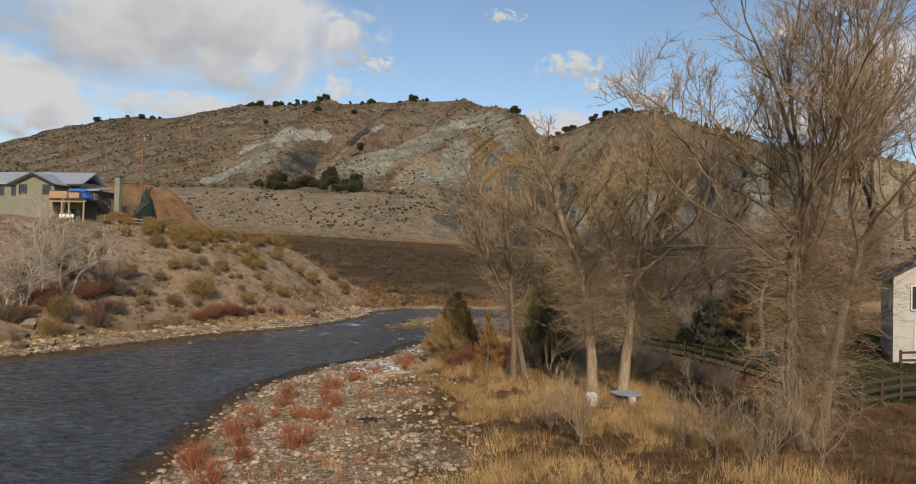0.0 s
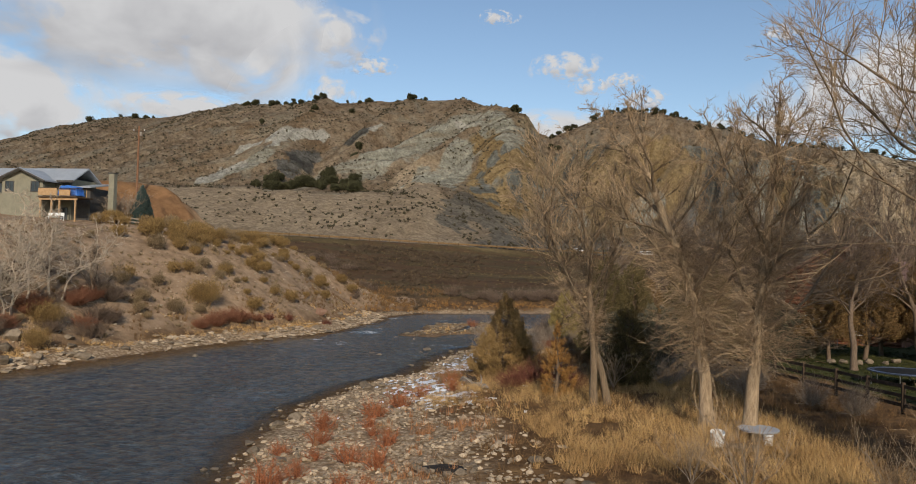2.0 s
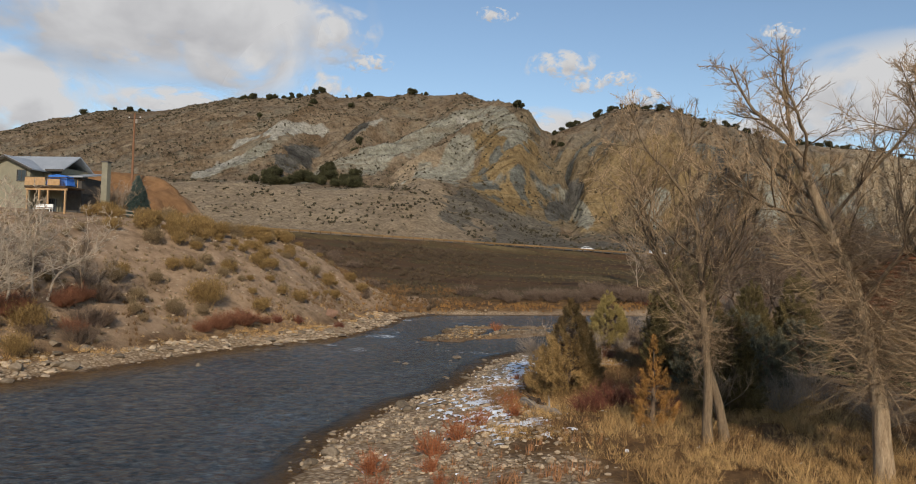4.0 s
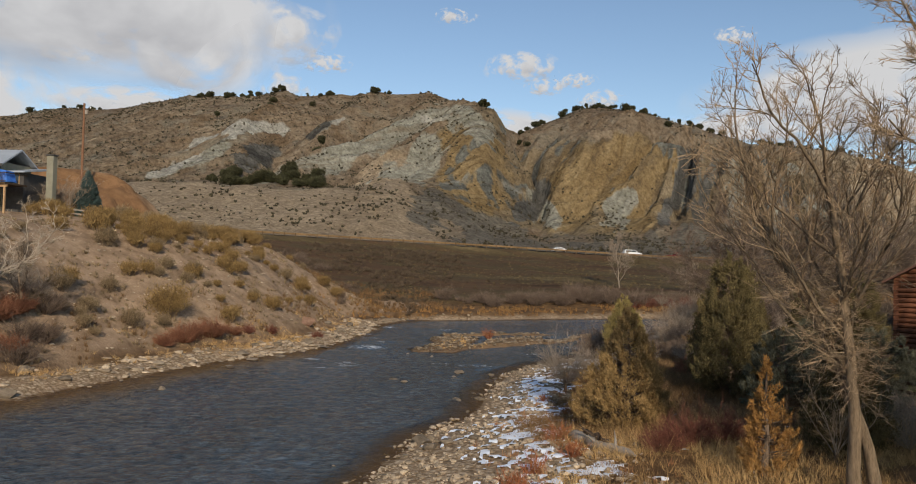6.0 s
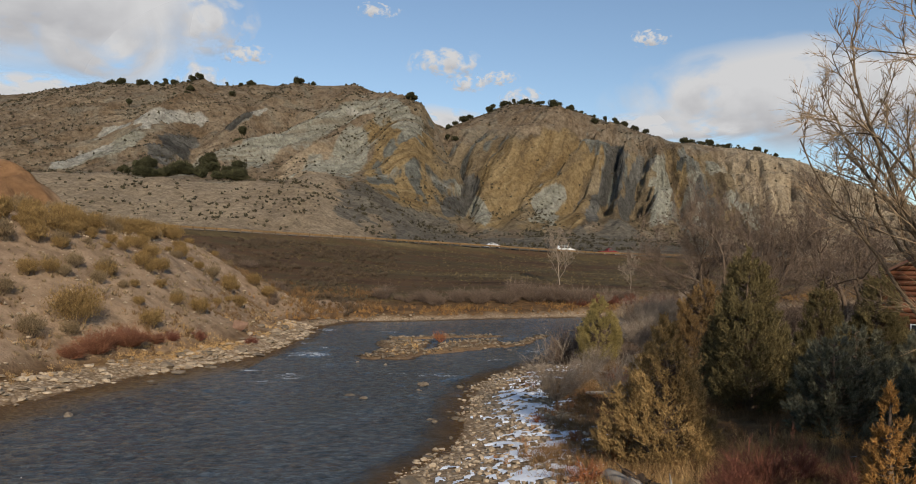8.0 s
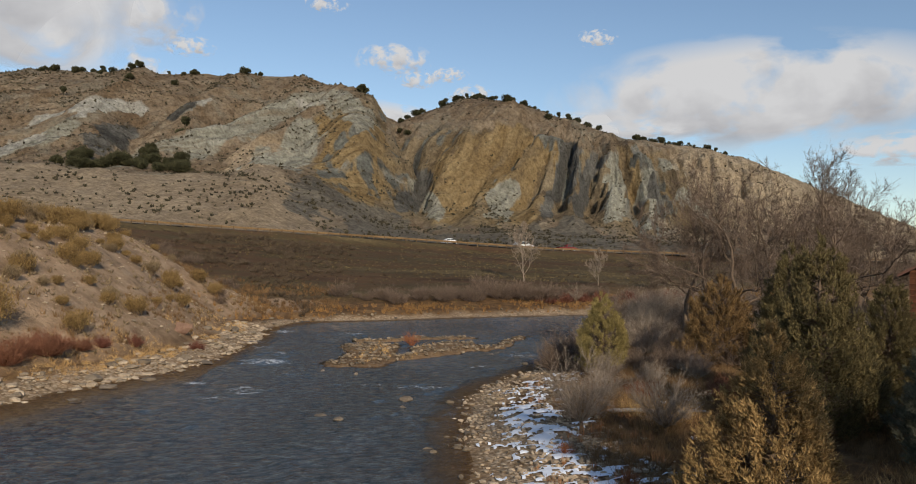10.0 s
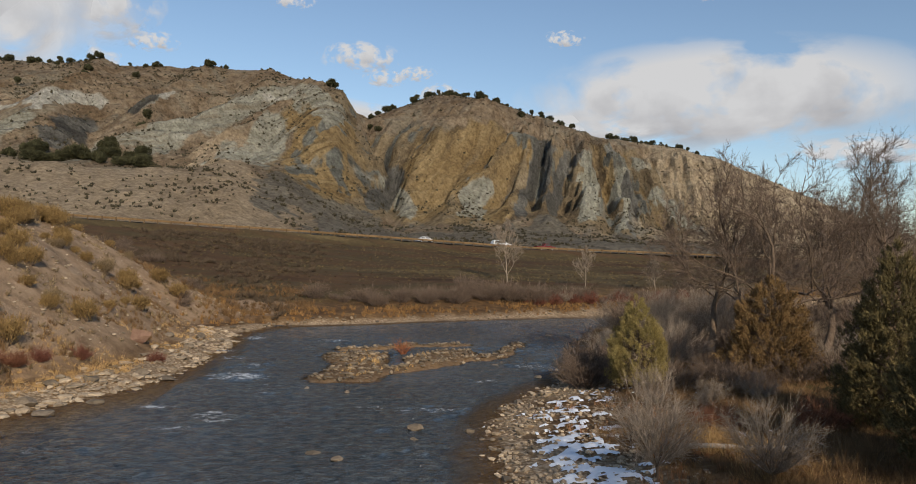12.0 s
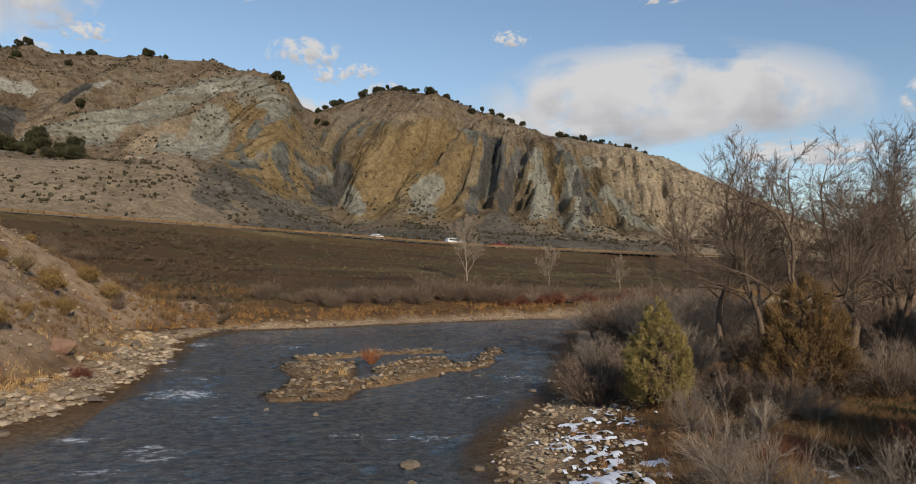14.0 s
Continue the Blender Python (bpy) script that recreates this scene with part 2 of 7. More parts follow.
def ground_material():
    """Litter and dry grass, with gravel, lawn, bare slope soil and field by the sheet's own zones."""
    m, n, l, bsdf = nodes_of("ground_soil")
    co = n.new("ShaderNodeTexCoord").outputs["Object"]
    big, mid, fine = noise_node(n, l, 0.09, 5, 0.6, co), noise_node(n, l, 0.8, 5, 0.65, co), noise_node(n, l, 7.0, 4, 0.7, co)
    litter = ramp_node(n, l, mid, [(0.3, (0.065, 0.036, 0.018)), (0.55, (0.15, 0.087, 0.040)), (0.75, (0.27, 0.165, 0.075))])
    vor = n.new("ShaderNodeTexVoronoi")
    vor.inputs["Scale"].default_value = 5.5
    l.new(co, vor.inputs["Vector"])
    sep = n.new("ShaderNodeSeparateColor")
    l.new(vor.outputs["Color"], sep.inputs[0])
    stones = ramp_node(n, l, sep.outputs[0], [(0.0, (0.27, 0.195, 0.122)), (0.5, (0.44, 0.33, 0.215)), (1.0, (0.58, 0.46, 0.325))])
    gaps = ramp_node(n, l, vor.outputs["Distance"], [(0.25, (1, 1, 1)), (0.66, (0.55, 0.50, 0.44))])
    gravel = mix_node(n, l, 1.0, stones, gaps, "MULTIPLY")
    gravel = mix_node(n, l, ramp_node(n, l, mid, [(0.45, (0, 0, 0)), (0.65, (0.5, 0.5, 0.5))]), gravel, (0.31, 0.205, 0.12))
    soil = ramp_node(n, l, mid, [(0.28, (0.16, 0.105, 0.064)), (0.5, (0.29, 0.198, 0.124)), (0.75, (0.40, 0.285, 0.188))])
    soil = mix_node(n, l, ramp_node(n, l, fine, [(0.60, (0, 0, 0)), (0.72, (0.6, 0.6, 0.6))]), soil, (0.44, 0.36, 0.27))
    lawn = ramp_node(n, l, mid, [(0.3, (0.035, 0.040, 0.012)), (0.7, (0.08, 0.078, 0.025))])
    field = ramp_node(n, l, noise_node(n, l, 0.06, 6, 0.65, co, (0.35, 1.6, 1)), [(0.32, (0.046, 0.028, 0.016)), (0.44, (0.105, 0.060, 0.032)), (0.52, (0.080, 0.060, 0.030)), (0.60, (0.125, 0.090, 0.044)), (0.70, (0.19, 0.145, 0.070))])
    field = mix_node(n, l, ramp_node(n, l, mid, [(0.35, (0.5, 0.5, 0.5)), (0.6, (0, 0, 0))]), field, (0.050, 0.036, 0.021))
    orange = ramp_node(n, l, mid, [(0.3, (0.15, 0.080, 0.038)), (0.7, (0.27, 0.148, 0.072))])
    bed = ramp_node(n, l, sep.outputs[1], [(0.0, (0.19, 0.135, 0.085)), (1.0, (0.42, 0.32, 0.21))])
    col = litter
    for name, layer in (("gravel", gravel), ("field", field), ("slope", soil), ("lawn", lawn), ("orange", orange), ("bed", bed)):
        col = mix_node(n, l, attr_node(n, name), col, layer)
    col = mix_node(n, l, 0.5, col, ramp_node(n, l, big, [(0.3, (0.78, 0.74, 0.72)), (0.7, (1.2, 1.2, 1.15))]), "MULTIPLY")
    l.new(col, bsdf.inputs["Base Color"])
    bsdf.inputs["Roughness"].default_value = 0.95
    bsdf.inputs["Specular IOR Level"].default_value = 0.1
    both = math_node(n, l, "ADD", fine, math_node(n, l, "MULTIPLY", vor.outputs["Distance"], -0.8))
    bump_node(n, l, both, bsdf, 0.8, 0.08)
    return m


def hill_material():
    """Tan badland soil with ochre, blue-grey and chalky beds, by the hill's own strata, streaked down its spurs; the
    right end is coloured as if sunlit.
    """
    m, n, l, bsdf = nodes_of("hill_rock")
    co = n.new("ShaderNodeTexCoord").outputs["Object"]
    sep = n.new("ShaderNodeSeparateXYZ")
    l.new(co, sep.inputs[0])
    flow = n.new("ShaderNodeCombineXYZ")
    l.new(attr_node(n, "across"), flow.inputs[0])
    l.new(math_node(n, l, "MULTIPLY", sep.outputs[2], 0.16), flow.inputs[1])
    flow = flow.outputs[0]
    big, mid, fine = noise_node(n, l, 0.02, 5, 0.6, co), noise_node(n, l, 0.12, 6, 0.7, co, distortion=0.6), noise_node(n, l, 0.9, 4, 0.7, co)
    rill, streak = noise_node(n, l, 0.30, 6, 0.68, flow, distortion=0.5), noise_node(n, l, 0.12, 7, 0.66, flow, distortion=0.8)
    tan = ramp_node(n, l, mid, [(0.3, (0.150, 0.106, 0.066)), (0.5, (0.228, 0.172, 0.116)), (0.7, (0.30, 0.238, 0.168))])
    wash = noise_node(n, l, 0.035, 8, 0.66, co, (1.0, 0.7, 0.7), 1.6)
    tan = mix_node(n, l, ramp_node(n, l, wash, [(0.52, (0, 0, 0)), (0.60, (0.7, 0.7, 0.7))]), tan, (0.235, 0.208, 0.158))
    tan = mix_node(n, l, ramp_node(n, l, wash, [(0.38, (0.6, 0.6, 0.6)), (0.46, (0, 0, 0))]), tan, (0.145, 0.096, 0.054))
    cliff = ramp_node(n, l, streak, [(0.32, (0.080, 0.060, 0.038)), (0.43, (0.165, 0.123, 0.074)), (0.56, (0.245, 0.190, 0.118)), (0.7, (0.31, 0.25, 0.168))])
    slate = ramp_node(n, l, streak, [(0.32, (0.075, 0.075, 0.066)), (0.48, (0.155, 0.155, 0.135)), (0.66, (0.26, 0.255, 0.222))])
    rust = ramp_node(n, l, rill, [(0.3, (0.150, 0.098, 0.043)), (0.5, (0.250, 0.175, 0.086)), (0.7, (0.32, 0.24, 0.130))])
    pale = ramp_node(n, l, rill, [(0.3, (0.19, 0.182, 0.142)), (0.52, (0.295, 0.283, 0.228)), (0.7, (0.37, 0.355, 0.295))])
    dark_grey = ramp_node(n, l, streak, [(0.32, (0.050, 0.048, 0.044)), (0.5, (0.115, 0.110, 0.098)), (0.68, (0.21, 0.20, 0.178))])
    grey = ramp_node(n, l, mid, [(0.3, (0.125, 0.107, 0.082)), (0.7, (0.20, 0.178, 0.142))])
    chalk = ramp_node(n, l, mid, [(0.3, (0.30, 0.285, 0.24)), (0.7, (0.46, 0.44, 0.385))])
    fan = ramp_node(n, l, mid, [(0.3, (0.262, 0.198, 0.130)), (0.7, (0.36, 0.282, 0.192))])
    sunlit_beige = ramp_node(n, l, mid, [(0.3, (0.30, 0.232, 0.152)), (0.7, (0.48, 0.385, 0.265))])
    col = tan
    for name, layer in (("fan", fan), ("cliff", cliff), ("rust", rust), ("slate", slate), ("pale", pale), ("chalk", chalk), ("dark_grey", dark_grey), ("talus", grey), ("sunlit_beige", sunlit_beige)):
        edge = math_node(n, l, "ADD", attr_node(n, name), math_node(n, l, "MULTIPLY", math_node(n, l, "SUBTRACT", rill, 0.5), 1.6))
        col = mix_node(n, l, math_node(n, l, "MULTIPLY", math_node(n, l, "SUBTRACT", edge, 0.28), 2.2, True), col, layer)
    col = mix_node(n, l, 0.6, col, ramp_node(n, l, big, [(0.3, (0.70, 0.68, 0.66)), (0.7, (1.02, 1.02, 1.00))]), "MULTIPLY")
    col = mix_node(n, l, 0.75, col, ramp_node(n, l, fine, [(0.36, (0.58, 0.55, 0.52)), (0.50, (1.0, 1.0, 1.0)), (0.66, (1.24, 1.23, 1.20))]), "MULTIPLY")
    col = mix_node(n, l, 0.7, col, ramp_node(n, l, noise_node(n, l, 0.35, 6, 0.74, co), [(0.38, (0.62, 0.60, 0.58)), (0.60, (1.24, 1.24, 1.22))]), "MULTIPLY")
    l.new(col, bsdf.inputs["Base Color"])
    bsdf.inputs["Roughness"].default_value = 0.95
    bsdf.inputs["Specular IOR Level"].default_value = 0.1
    calm = math_node(n, l, "SUBTRACT", 1.0, math_node(n, l, "MULTIPLY", attr_node(n, "fan"), 0.85))
    bump_node(n, l, math_node(n, l, "ADD", math_node(n, l, "MULTIPLY", fine, 0.35), math_node(n, l, "MULTIPLY", math_node(n, l, "ADD", rill, streak), calm)), bsdf, 1.0, 3.2)
    return m


def water_material():
    m, n, l, bsdf = nodes_of("river_water")
    co = n.new("ShaderNodeTexCoord").outputs["Object"]
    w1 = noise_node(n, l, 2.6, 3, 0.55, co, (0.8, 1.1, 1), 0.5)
    w2 = noise_node(n, l, 7.0, 3, 0.6, co, (0.7, 1.3, 1), 0.6)
    calm = ramp_node(n, l, noise_node(n, l, 0.12, 4, 0.6, co, (1.0, 0.4, 1), 0.6), [(0.38, (0.35, 0.35, 0.35)), (0.62, (1.3, 1.3, 1.3))])
    waves = math_node(n, l, "MULTIPLY", math_node(n, l, "ADD", w1, math_node(n, l, "MULTIPLY", w2, 1.0)), calm)
    # Sky sheen put into the base colour: wave crests lighter, troughs darker.
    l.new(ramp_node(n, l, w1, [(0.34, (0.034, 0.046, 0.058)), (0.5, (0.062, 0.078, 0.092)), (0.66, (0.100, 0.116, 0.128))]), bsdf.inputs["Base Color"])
    bsdf.inputs["Roughness"].default_value = 0.07
    bsdf.inputs["IOR"].default_value = 1.33
    bump_node(n, l, waves, bsdf, 1.0, 0.30)
    foam = n.new("ShaderNodeBsdfPrincipled")
    foam.inputs["Base Color"].default_value = (0.72, 0.75, 0.77, 1)
    foam.inputs["Roughness"].default_value = 0.7
    f = noise_node(n, l, 2.4, 8, 0.78, co, (0.7, 1.4, 1), 1.2)
    level = math_node(n, l, "SUBTRACT", math_node(n, l, "ADD", math_node(n, l, "MULTIPLY", attr_node(n, "rapid"), 0.33), f), 0.76)
    mask = math_node(n, l, "MULTIPLY", level, 5.0, True)
    clear = n.new("ShaderNodeBsdfTransparent")
    clear.inputs[0].default_value = (0.90, 0.80, 0.62, 1)
    see = n.new("ShaderNodeMixShader")
    l.new(math_node(n, l, "MULTIPLY", attr_node(n, "shallow"), 0.75), see.inputs[0])
    l.new(bsdf.outputs[0], see.inputs[1])
    l.new(clear.outputs[0], see.inputs[2])
    top = n.new("ShaderNodeMixShader")
    l.new(mask, top.inputs[0])
    l.new(see.outputs[0], top.inputs[1])
    l.new(foam.outputs[0], top.inputs[2])
    l.new(top.outputs[0], n["Material Output"].inputs[0])
    return m


# ---- the lie of the land ----
RIGHT_BANK = [(-4, -60), (-6, -10), (-9, 12), (-9.8, 21), (-11.5, 28), (-13.2, 34), (-13.6, 41), (-12.8, 48), (-10.8, 53), (-10.3, 61), (-9.2, 68), (-6.8, 73), (-3, 78.5), (2.5, 93), (10, 112), (20, 122), (60, 138), (200, 180)]
LEFT_BANK = [(-60, -60), (-46, 0), (-38, 35), (-34.6, 48), (-32, 57.5), (-30, 67), (-27.5, 72), (-25.6, 77), (-24.8, 85), (-24.8, 95), (-25.6, 103), (-22.5, 110.5), (-14, 114.5), (-8, 118.5), (5, 125.5), (18, 131.5), (60, 152), (200, 196)]
OUTLINE = np.array(RIGHT_BANK + LEFT_BANK[::-1], float)
N_RIGHT, N_BEND = len(RIGHT_BANK), LEFT_BANK.index((-25.6, 103))


def shore(x, y):
    """Distance from the river's edge (negative in the water) and the bank that is nearest: 0 near side, 1 bluff, 2 far field."""
    best, which = np.full(x.shape, 1e9), np.zeros(x.shape, int)
    inside = np.zeros(x.shape, bool)
    n = len(OUTLINE)
    for i in range(n):
        a, b = OUTLINE[i], OUTLINE[(i + 1) % n]
        e = b - a
        t = np.clip(((x - a[0]) * e[0] + (y - a[1]) * e[1]) / (e @ e), 0, 1)
        d = np.hypot(x - a[0] - t * e[0], y - a[1] - t * e[1])
        k = 0 if i < N_RIGHT else (2 if i < n - 1 - N_BEND else 1)
        closer = d < best
        best, which = np.where(closer, d, best), np.where(closer, k, which)
        crosses = ((a[1] > y) != (b[1] > y)) & (x < e[0] * (y - a[1]) / (e[1] if e[1] else 1e-9) + a[0])
        inside ^= crosses
    return np.where(inside, -best, best), which


def road_y(x):
    return 222 + 0.30 * x + 0.0006 * np.clip(x, -400, 0) ** 2


def road_z(x):
    return np.interp(x, [-300, -140, -70, -35, 0, 28, 80, 300], [19, 15.6, 13.4, 12.2, 11.0, 10.0, 9.7, 9.4])


def isle(x, y):
    """Height of the gravel island over the river bed's level: a broad head with a thin trailing arm."""
    wx, wy = x + 2.2 * fbm(x / 3.5, y / 3.5, 3, 5), y + 3.0 * fbm(x / 4, y / 4, 3, 6)
    core = np.zeros(np.shape(x))
    for xa, ya, xb, yb, half in ((-15.4, 79.5, -14.9, 89.0, 3.4), (-14.0, 80.5, -4.6, 90.0, 1.7), (-15.5, 92.5, -7.0, 95.5, 1.6), (-4.8, 90.0, -1.8, 97.0, 1.2), (-11.0, 86.0, -8.0, 91.0, 2.2)):
        ex, ey = xb - xa, yb - ya
        t = np.clip(((wx - xa) * ex + (wy - ya) * ey) / (ex * ex + ey * ey), 0, 1)
        core = np.maximum(core, 1.25 - np.hypot(wx - xa - t * ex, wy - ya - t * ey) / half)
    return 0.62 * ramp(core, 0.0, 0.9) + 0.24 * fbm(x / 1.6, y / 2.2, 3, 7)


def ground_z(x, y, detail=True):
    x, y = np.asarray(x, float), np.asarray(y, float)
    wob = 1.6 * fbm(x / 4.0, y / 4.0, 3, 1) if detail else 0
    sd, bank = shore(x, y)
    s = sd + wob * ramp(np.abs(sd), 0, 2) * 0.7
    # near side: shelving gravel bar, then a low terrace
    near = np.interp(s, [0, 1.0, 8, 16, 30, 60], [0, 0.14, 0.92, 1.35, 1.55, 1.9])
    # far field, climbing to the road
    zr, yr = road_z(x), road_y(x)
    up = np.clip((y - 126 + 0.25 * np.clip(-x - 25, 0, 200)) / (yr - 8 - 126), 0, 1)
    field = 0.8 * ramp(s, 0, 3) + 0.9 * ramp(s, 3, 14) + (zr - 3.4) * up ** 1.15
    field = np.where(y > yr - 9, np.interp(y - yr, [-9, -5.2, 5.2, 7, 400], [-1.7, 0.0, 0.0, 0.0, 6.0]) + zr, field)
    # bluff: beach, scarp, bench
    scarp = 0.35 * ramp(s, 0, 1.2) + 0.10 * np.clip(s - 1, 0, 3.0) + 0.74 * np.clip(s - 3.6, 0, 60)
    bench = 10.0 + 0.055 * np.clip(s - 15, 0, 200) + 1.0 * fbm(x / 13, y / 13, 3, 8)
    nose = 0.62 * (117 - 0.55 * (x + 26) - y)
    low = np.minimum(scarp, bench)
    k = 1.6
    low = bench - k * np.logaddexp(0, (bench - scarp) / k)
    low = np.maximum(low, np.minimum(scarp, 0.4))
    h = np.clip((low - nose) / k, -30, 30)
    bluff = low - k * np.logaddexp(0, h)
    mound = 6.6 * ramp(1.0 - np.hypot((x + 68) / 15.5, (y - 111) / 11.0) + 0.7 * fbm(x / 5, y / 5, 4, 12), 0.0, 0.72)
    bluff = bluff + mound * ramp(bluff, 6, 10)
    far_side = np.maximum(field, np.where(y > 60, bluff, -5))
    z = np.where(bank == 0, near, np.where((bank == 1) | (x < -22), np.maximum(bluff, np.where(y > 112, field, -5)), far_side))
    bed = np.interp(-s, [0, 1.5, 4, 8], [0.0, -0.12, -0.55, -0.95])
    bed = np.maximum(bed, np.minimum(-0.95 + isle(x, y) * 1.75, 0.20))
    z = np.where(sd <= 0, bed, z)
    if detail:
        z = z + 0.22 * fbm(x / 1.7, y / 1.7, 3, 2) * ramp(np.abs(sd), 0.3, 3) + 0.7 * fbm(x / 7, y / 7, 3, 3) * ramp(sd, 3, 12) * np.where(bank == 0, 0.35, 1.0)
        z = z + np.where((bank == 1) & (sd > 2), 0.45 * fbm((y + 0.4 * x) / 2.2, sd / 9, 3, 6), 0)
    return z


def gz(x, y):
    return float(ground_z(np.array([x]), np.array([y]))[0])


def bar_width(y):
    return np.interp(y, [20, 40, 50, 60, 76], [9.4, 8.4, 5.8, 4.0, 2.6])


def spaced(*runs):
    """Coordinates with their own step in each stretch."""
    out = []
    for a, b, step in runs:
        out.append(np.arange(a, b, step))
    return np.concatenate(out + [np.array([runs[-1][1]])])


def grid_mesh(name, X, Y, Z, material):
    h, w = X.shape
    idx = np.arange(h * w).reshape(h, w)
    faces = np.stack([idx[:-1, :-1], idx[:-1, 1:], idx[1:, 1:], idx[1:, :-1]], -1).reshape(-1, 4)
    return mesh_from(name, np.stack([X, Y, Z], -1).reshape(-1, 3), faces, material)


def add_layer(me, name, values):
    a = me.attributes.new(name, "FLOAT", "POINT")
    a.data.foreach_set("value", np.clip(np.asarray(values, np.float32).ravel(), 0, 1))


def make_ground():
    xs = spaced((-4800, -400, 200), (-400, -90, 10), (-90, -46, 1.0), (-46, 20, 0.45), (20, 60, 1.2), (60, 400, 10), (400, 4800, 200))
    ys = spaced((-4800, -60, 200), (-60, 10, 4), (10, 118, 0.5), (118, 236, 1.2), (236, 400, 10), (400, 4800, 200))
    X, Y = np.meshgrid(xs, ys)
    sd, bank = shore(X, Y)
    Z = ground_z(X, Y)
    me = grid_mesh("ground", X, Y, Z, ground_material())
    n1 = fbm(X / 3.0, Y / 3.0, 4, 21)
    bar = (bank == 0) * (sd > 0) * ramp(bar_width(Y) + 7 * n1 - sd, 0, 2.0)
    beach = (bank == 1) * (sd > 0) * ramp(3.2 + 3 * n1 - sd, 0, 1.0)
    shoal = (bank == 2) * (sd > 0) * ramp(2.0 + 2 * n1 - sd, 0, 1.0)
    add_layer(me, "gravel", np.maximum(np.maximum(bar, beach), np.maximum(shoal, 0.3 * (sd <= 0) * (Z > -0.12))))
    add_layer(me, "bed", (sd <= 0) * ramp(-Z, 0.02, 0.2))
    add_layer(me, "slope", ((bank == 1) | (X < -22)) * (sd > 0) * (Y < 122) * ramp(sd + 2 * n1, 2.5, 5))
    add_layer(me, "field", ((Y > 118) & (sd > 0)) * ramp(sd + 8 * n1, 7, 16) * ramp(Y + 0.5 * np.clip(X + 30, -60, 0) + 6 * n1, 112, 122))
    add_layer(me, "lawn", (bank == 0) * ramp(X - 0.32 * (46 - Y) - 11.0 + 2 * n1, 0, 1.5) * ramp(Y, 32, 36) * ramp(80 - Y, 0, 4))
    add_layer(me, "orange", ramp(1.0 - np.hypot((X + 63) / 15.0, (Y - 105) / 11.0) + 1.2 * n1, 0, 0.4) * ramp(Z, 10.6, 12.2) * (X < -46))
    return tagged(new("ground", me), "gravel bars, dry grass banks and brown field beside the river", "ground", kind="structure")


make_ground()


def make_water():
    xs = spaced((-62, -36, 0.8), (-36, 8, 0.2), (8, 22, 0.4), (22, 210, 4))
    ys = spaced((-60, 15, 2.5), (15, 100, 0.2), (100, 125, 0.4), (125, 200, 3))
    X, Y = np.meshgrid(xs, ys)
    sd, bank = shore(X, Y)
    rapid = np.zeros(X.shape)
    for cx, cy, rx, ry, w in ((-21.5, 79.4, 2.6, 1.7, 1.0), (-23.4, 99.5, 1.7, 2.4, 0.95), (-23.2, 87.4, 1.7, 2.0, 0.85), (-21.0, 69.1, 1.6, 1.2, 0.85), (-22.1, 66.7, 1.6, 1.0, 0.8), (-23.7, 70.9, 1.7, 1.2, 0.85), (-20.6, 68.2, 1.4, 0.9, 0.8), (-24.2, 91.0, 1.5, 2.0, 0.8),
                              (-12.1, 70.0, 2.6, 0.9, 0.8), (-14.4, 70.6, 2.0, 0.8, 0.75), (-4.1, 84.0, 2.2, 2.2, 0.75), (-25.4, 63.4, 1.8, 1.0, 0.7), (-8.0, 78.0, 3.0, 1.4, 0.7), (-19.5, 75.0, 3.5, 4.0, 0.58), (0.5, 95.0, 5.0, 6.0, 0.58), (-17.0, 98.0, 3.0, 2.0, 0.75), (-21.5, 83.5, 2.4, 3.0, 0.66)):
        rapid = np.maximum(rapid, w * np.exp(-((X - cx) / rx) ** 2 - ((Y - cy) / ry) ** 2))
    amp = 0.075 + 0.13 * rapid
    chop = 0.15 - np.abs(fbm(X / 0.8 + 0.4 * fbm(X / 3, Y / 3, 2, 34), Y / 0.65, 2, 33))
    Z = amp * (0.7 * fbm(X / 2.2, Y / 2.0, 3, 31) + 2.4 * chop * (0.35 + 1.2 * vnoise(X / 5, Y / 6, 35))) - 0.02
    bed = ground_z(X, Y)
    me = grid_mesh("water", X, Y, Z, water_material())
    keep = (sd < 1.2).ravel()
    add_layer(me, "rapid", rapid)
    add_layer(me, "shallow", np.where(X < -24, ramp(bed, -0.75, 0.0), ramp(bed, -0.22, -0.01)) * (sd < 1.2))
    bm = bmesh.new()
    bm.from_mesh(me)
    bm.verts.ensure_lookup_table()
    bmesh.ops.delete(bm, geom=[v for v, k in zip(bm.verts, keep) if not k], context="VERTS")
    bm.to_mesh(me)
    bm.free()
    return tagged(new("water", me), "dark blue rippled river water with white riffles", "river", kind="structure")


make_water()


def crest_z(x):
    return np.interp(x, [-700, -420, -347, -308, -270, -245, -232, -196, -160, -140, -132, -116, -90, -62, -45, -33, -25, -19, -13, -4, 3, 21, 43, 61, 79, 94, 108, 144, 164, 196, 231, 268, 300, 700],
                     [30, 62, 77, 86.6, 91, 90, 92, 98.8, 98.8, 101, 98, 100, 99.5, 100.5, 92, 88, 86.5, 80, 78.5, 82.5, 86.5, 94, 94, 90, 85, 80, 76, 73, 68.6, 57, 42, 25, 12, 8])


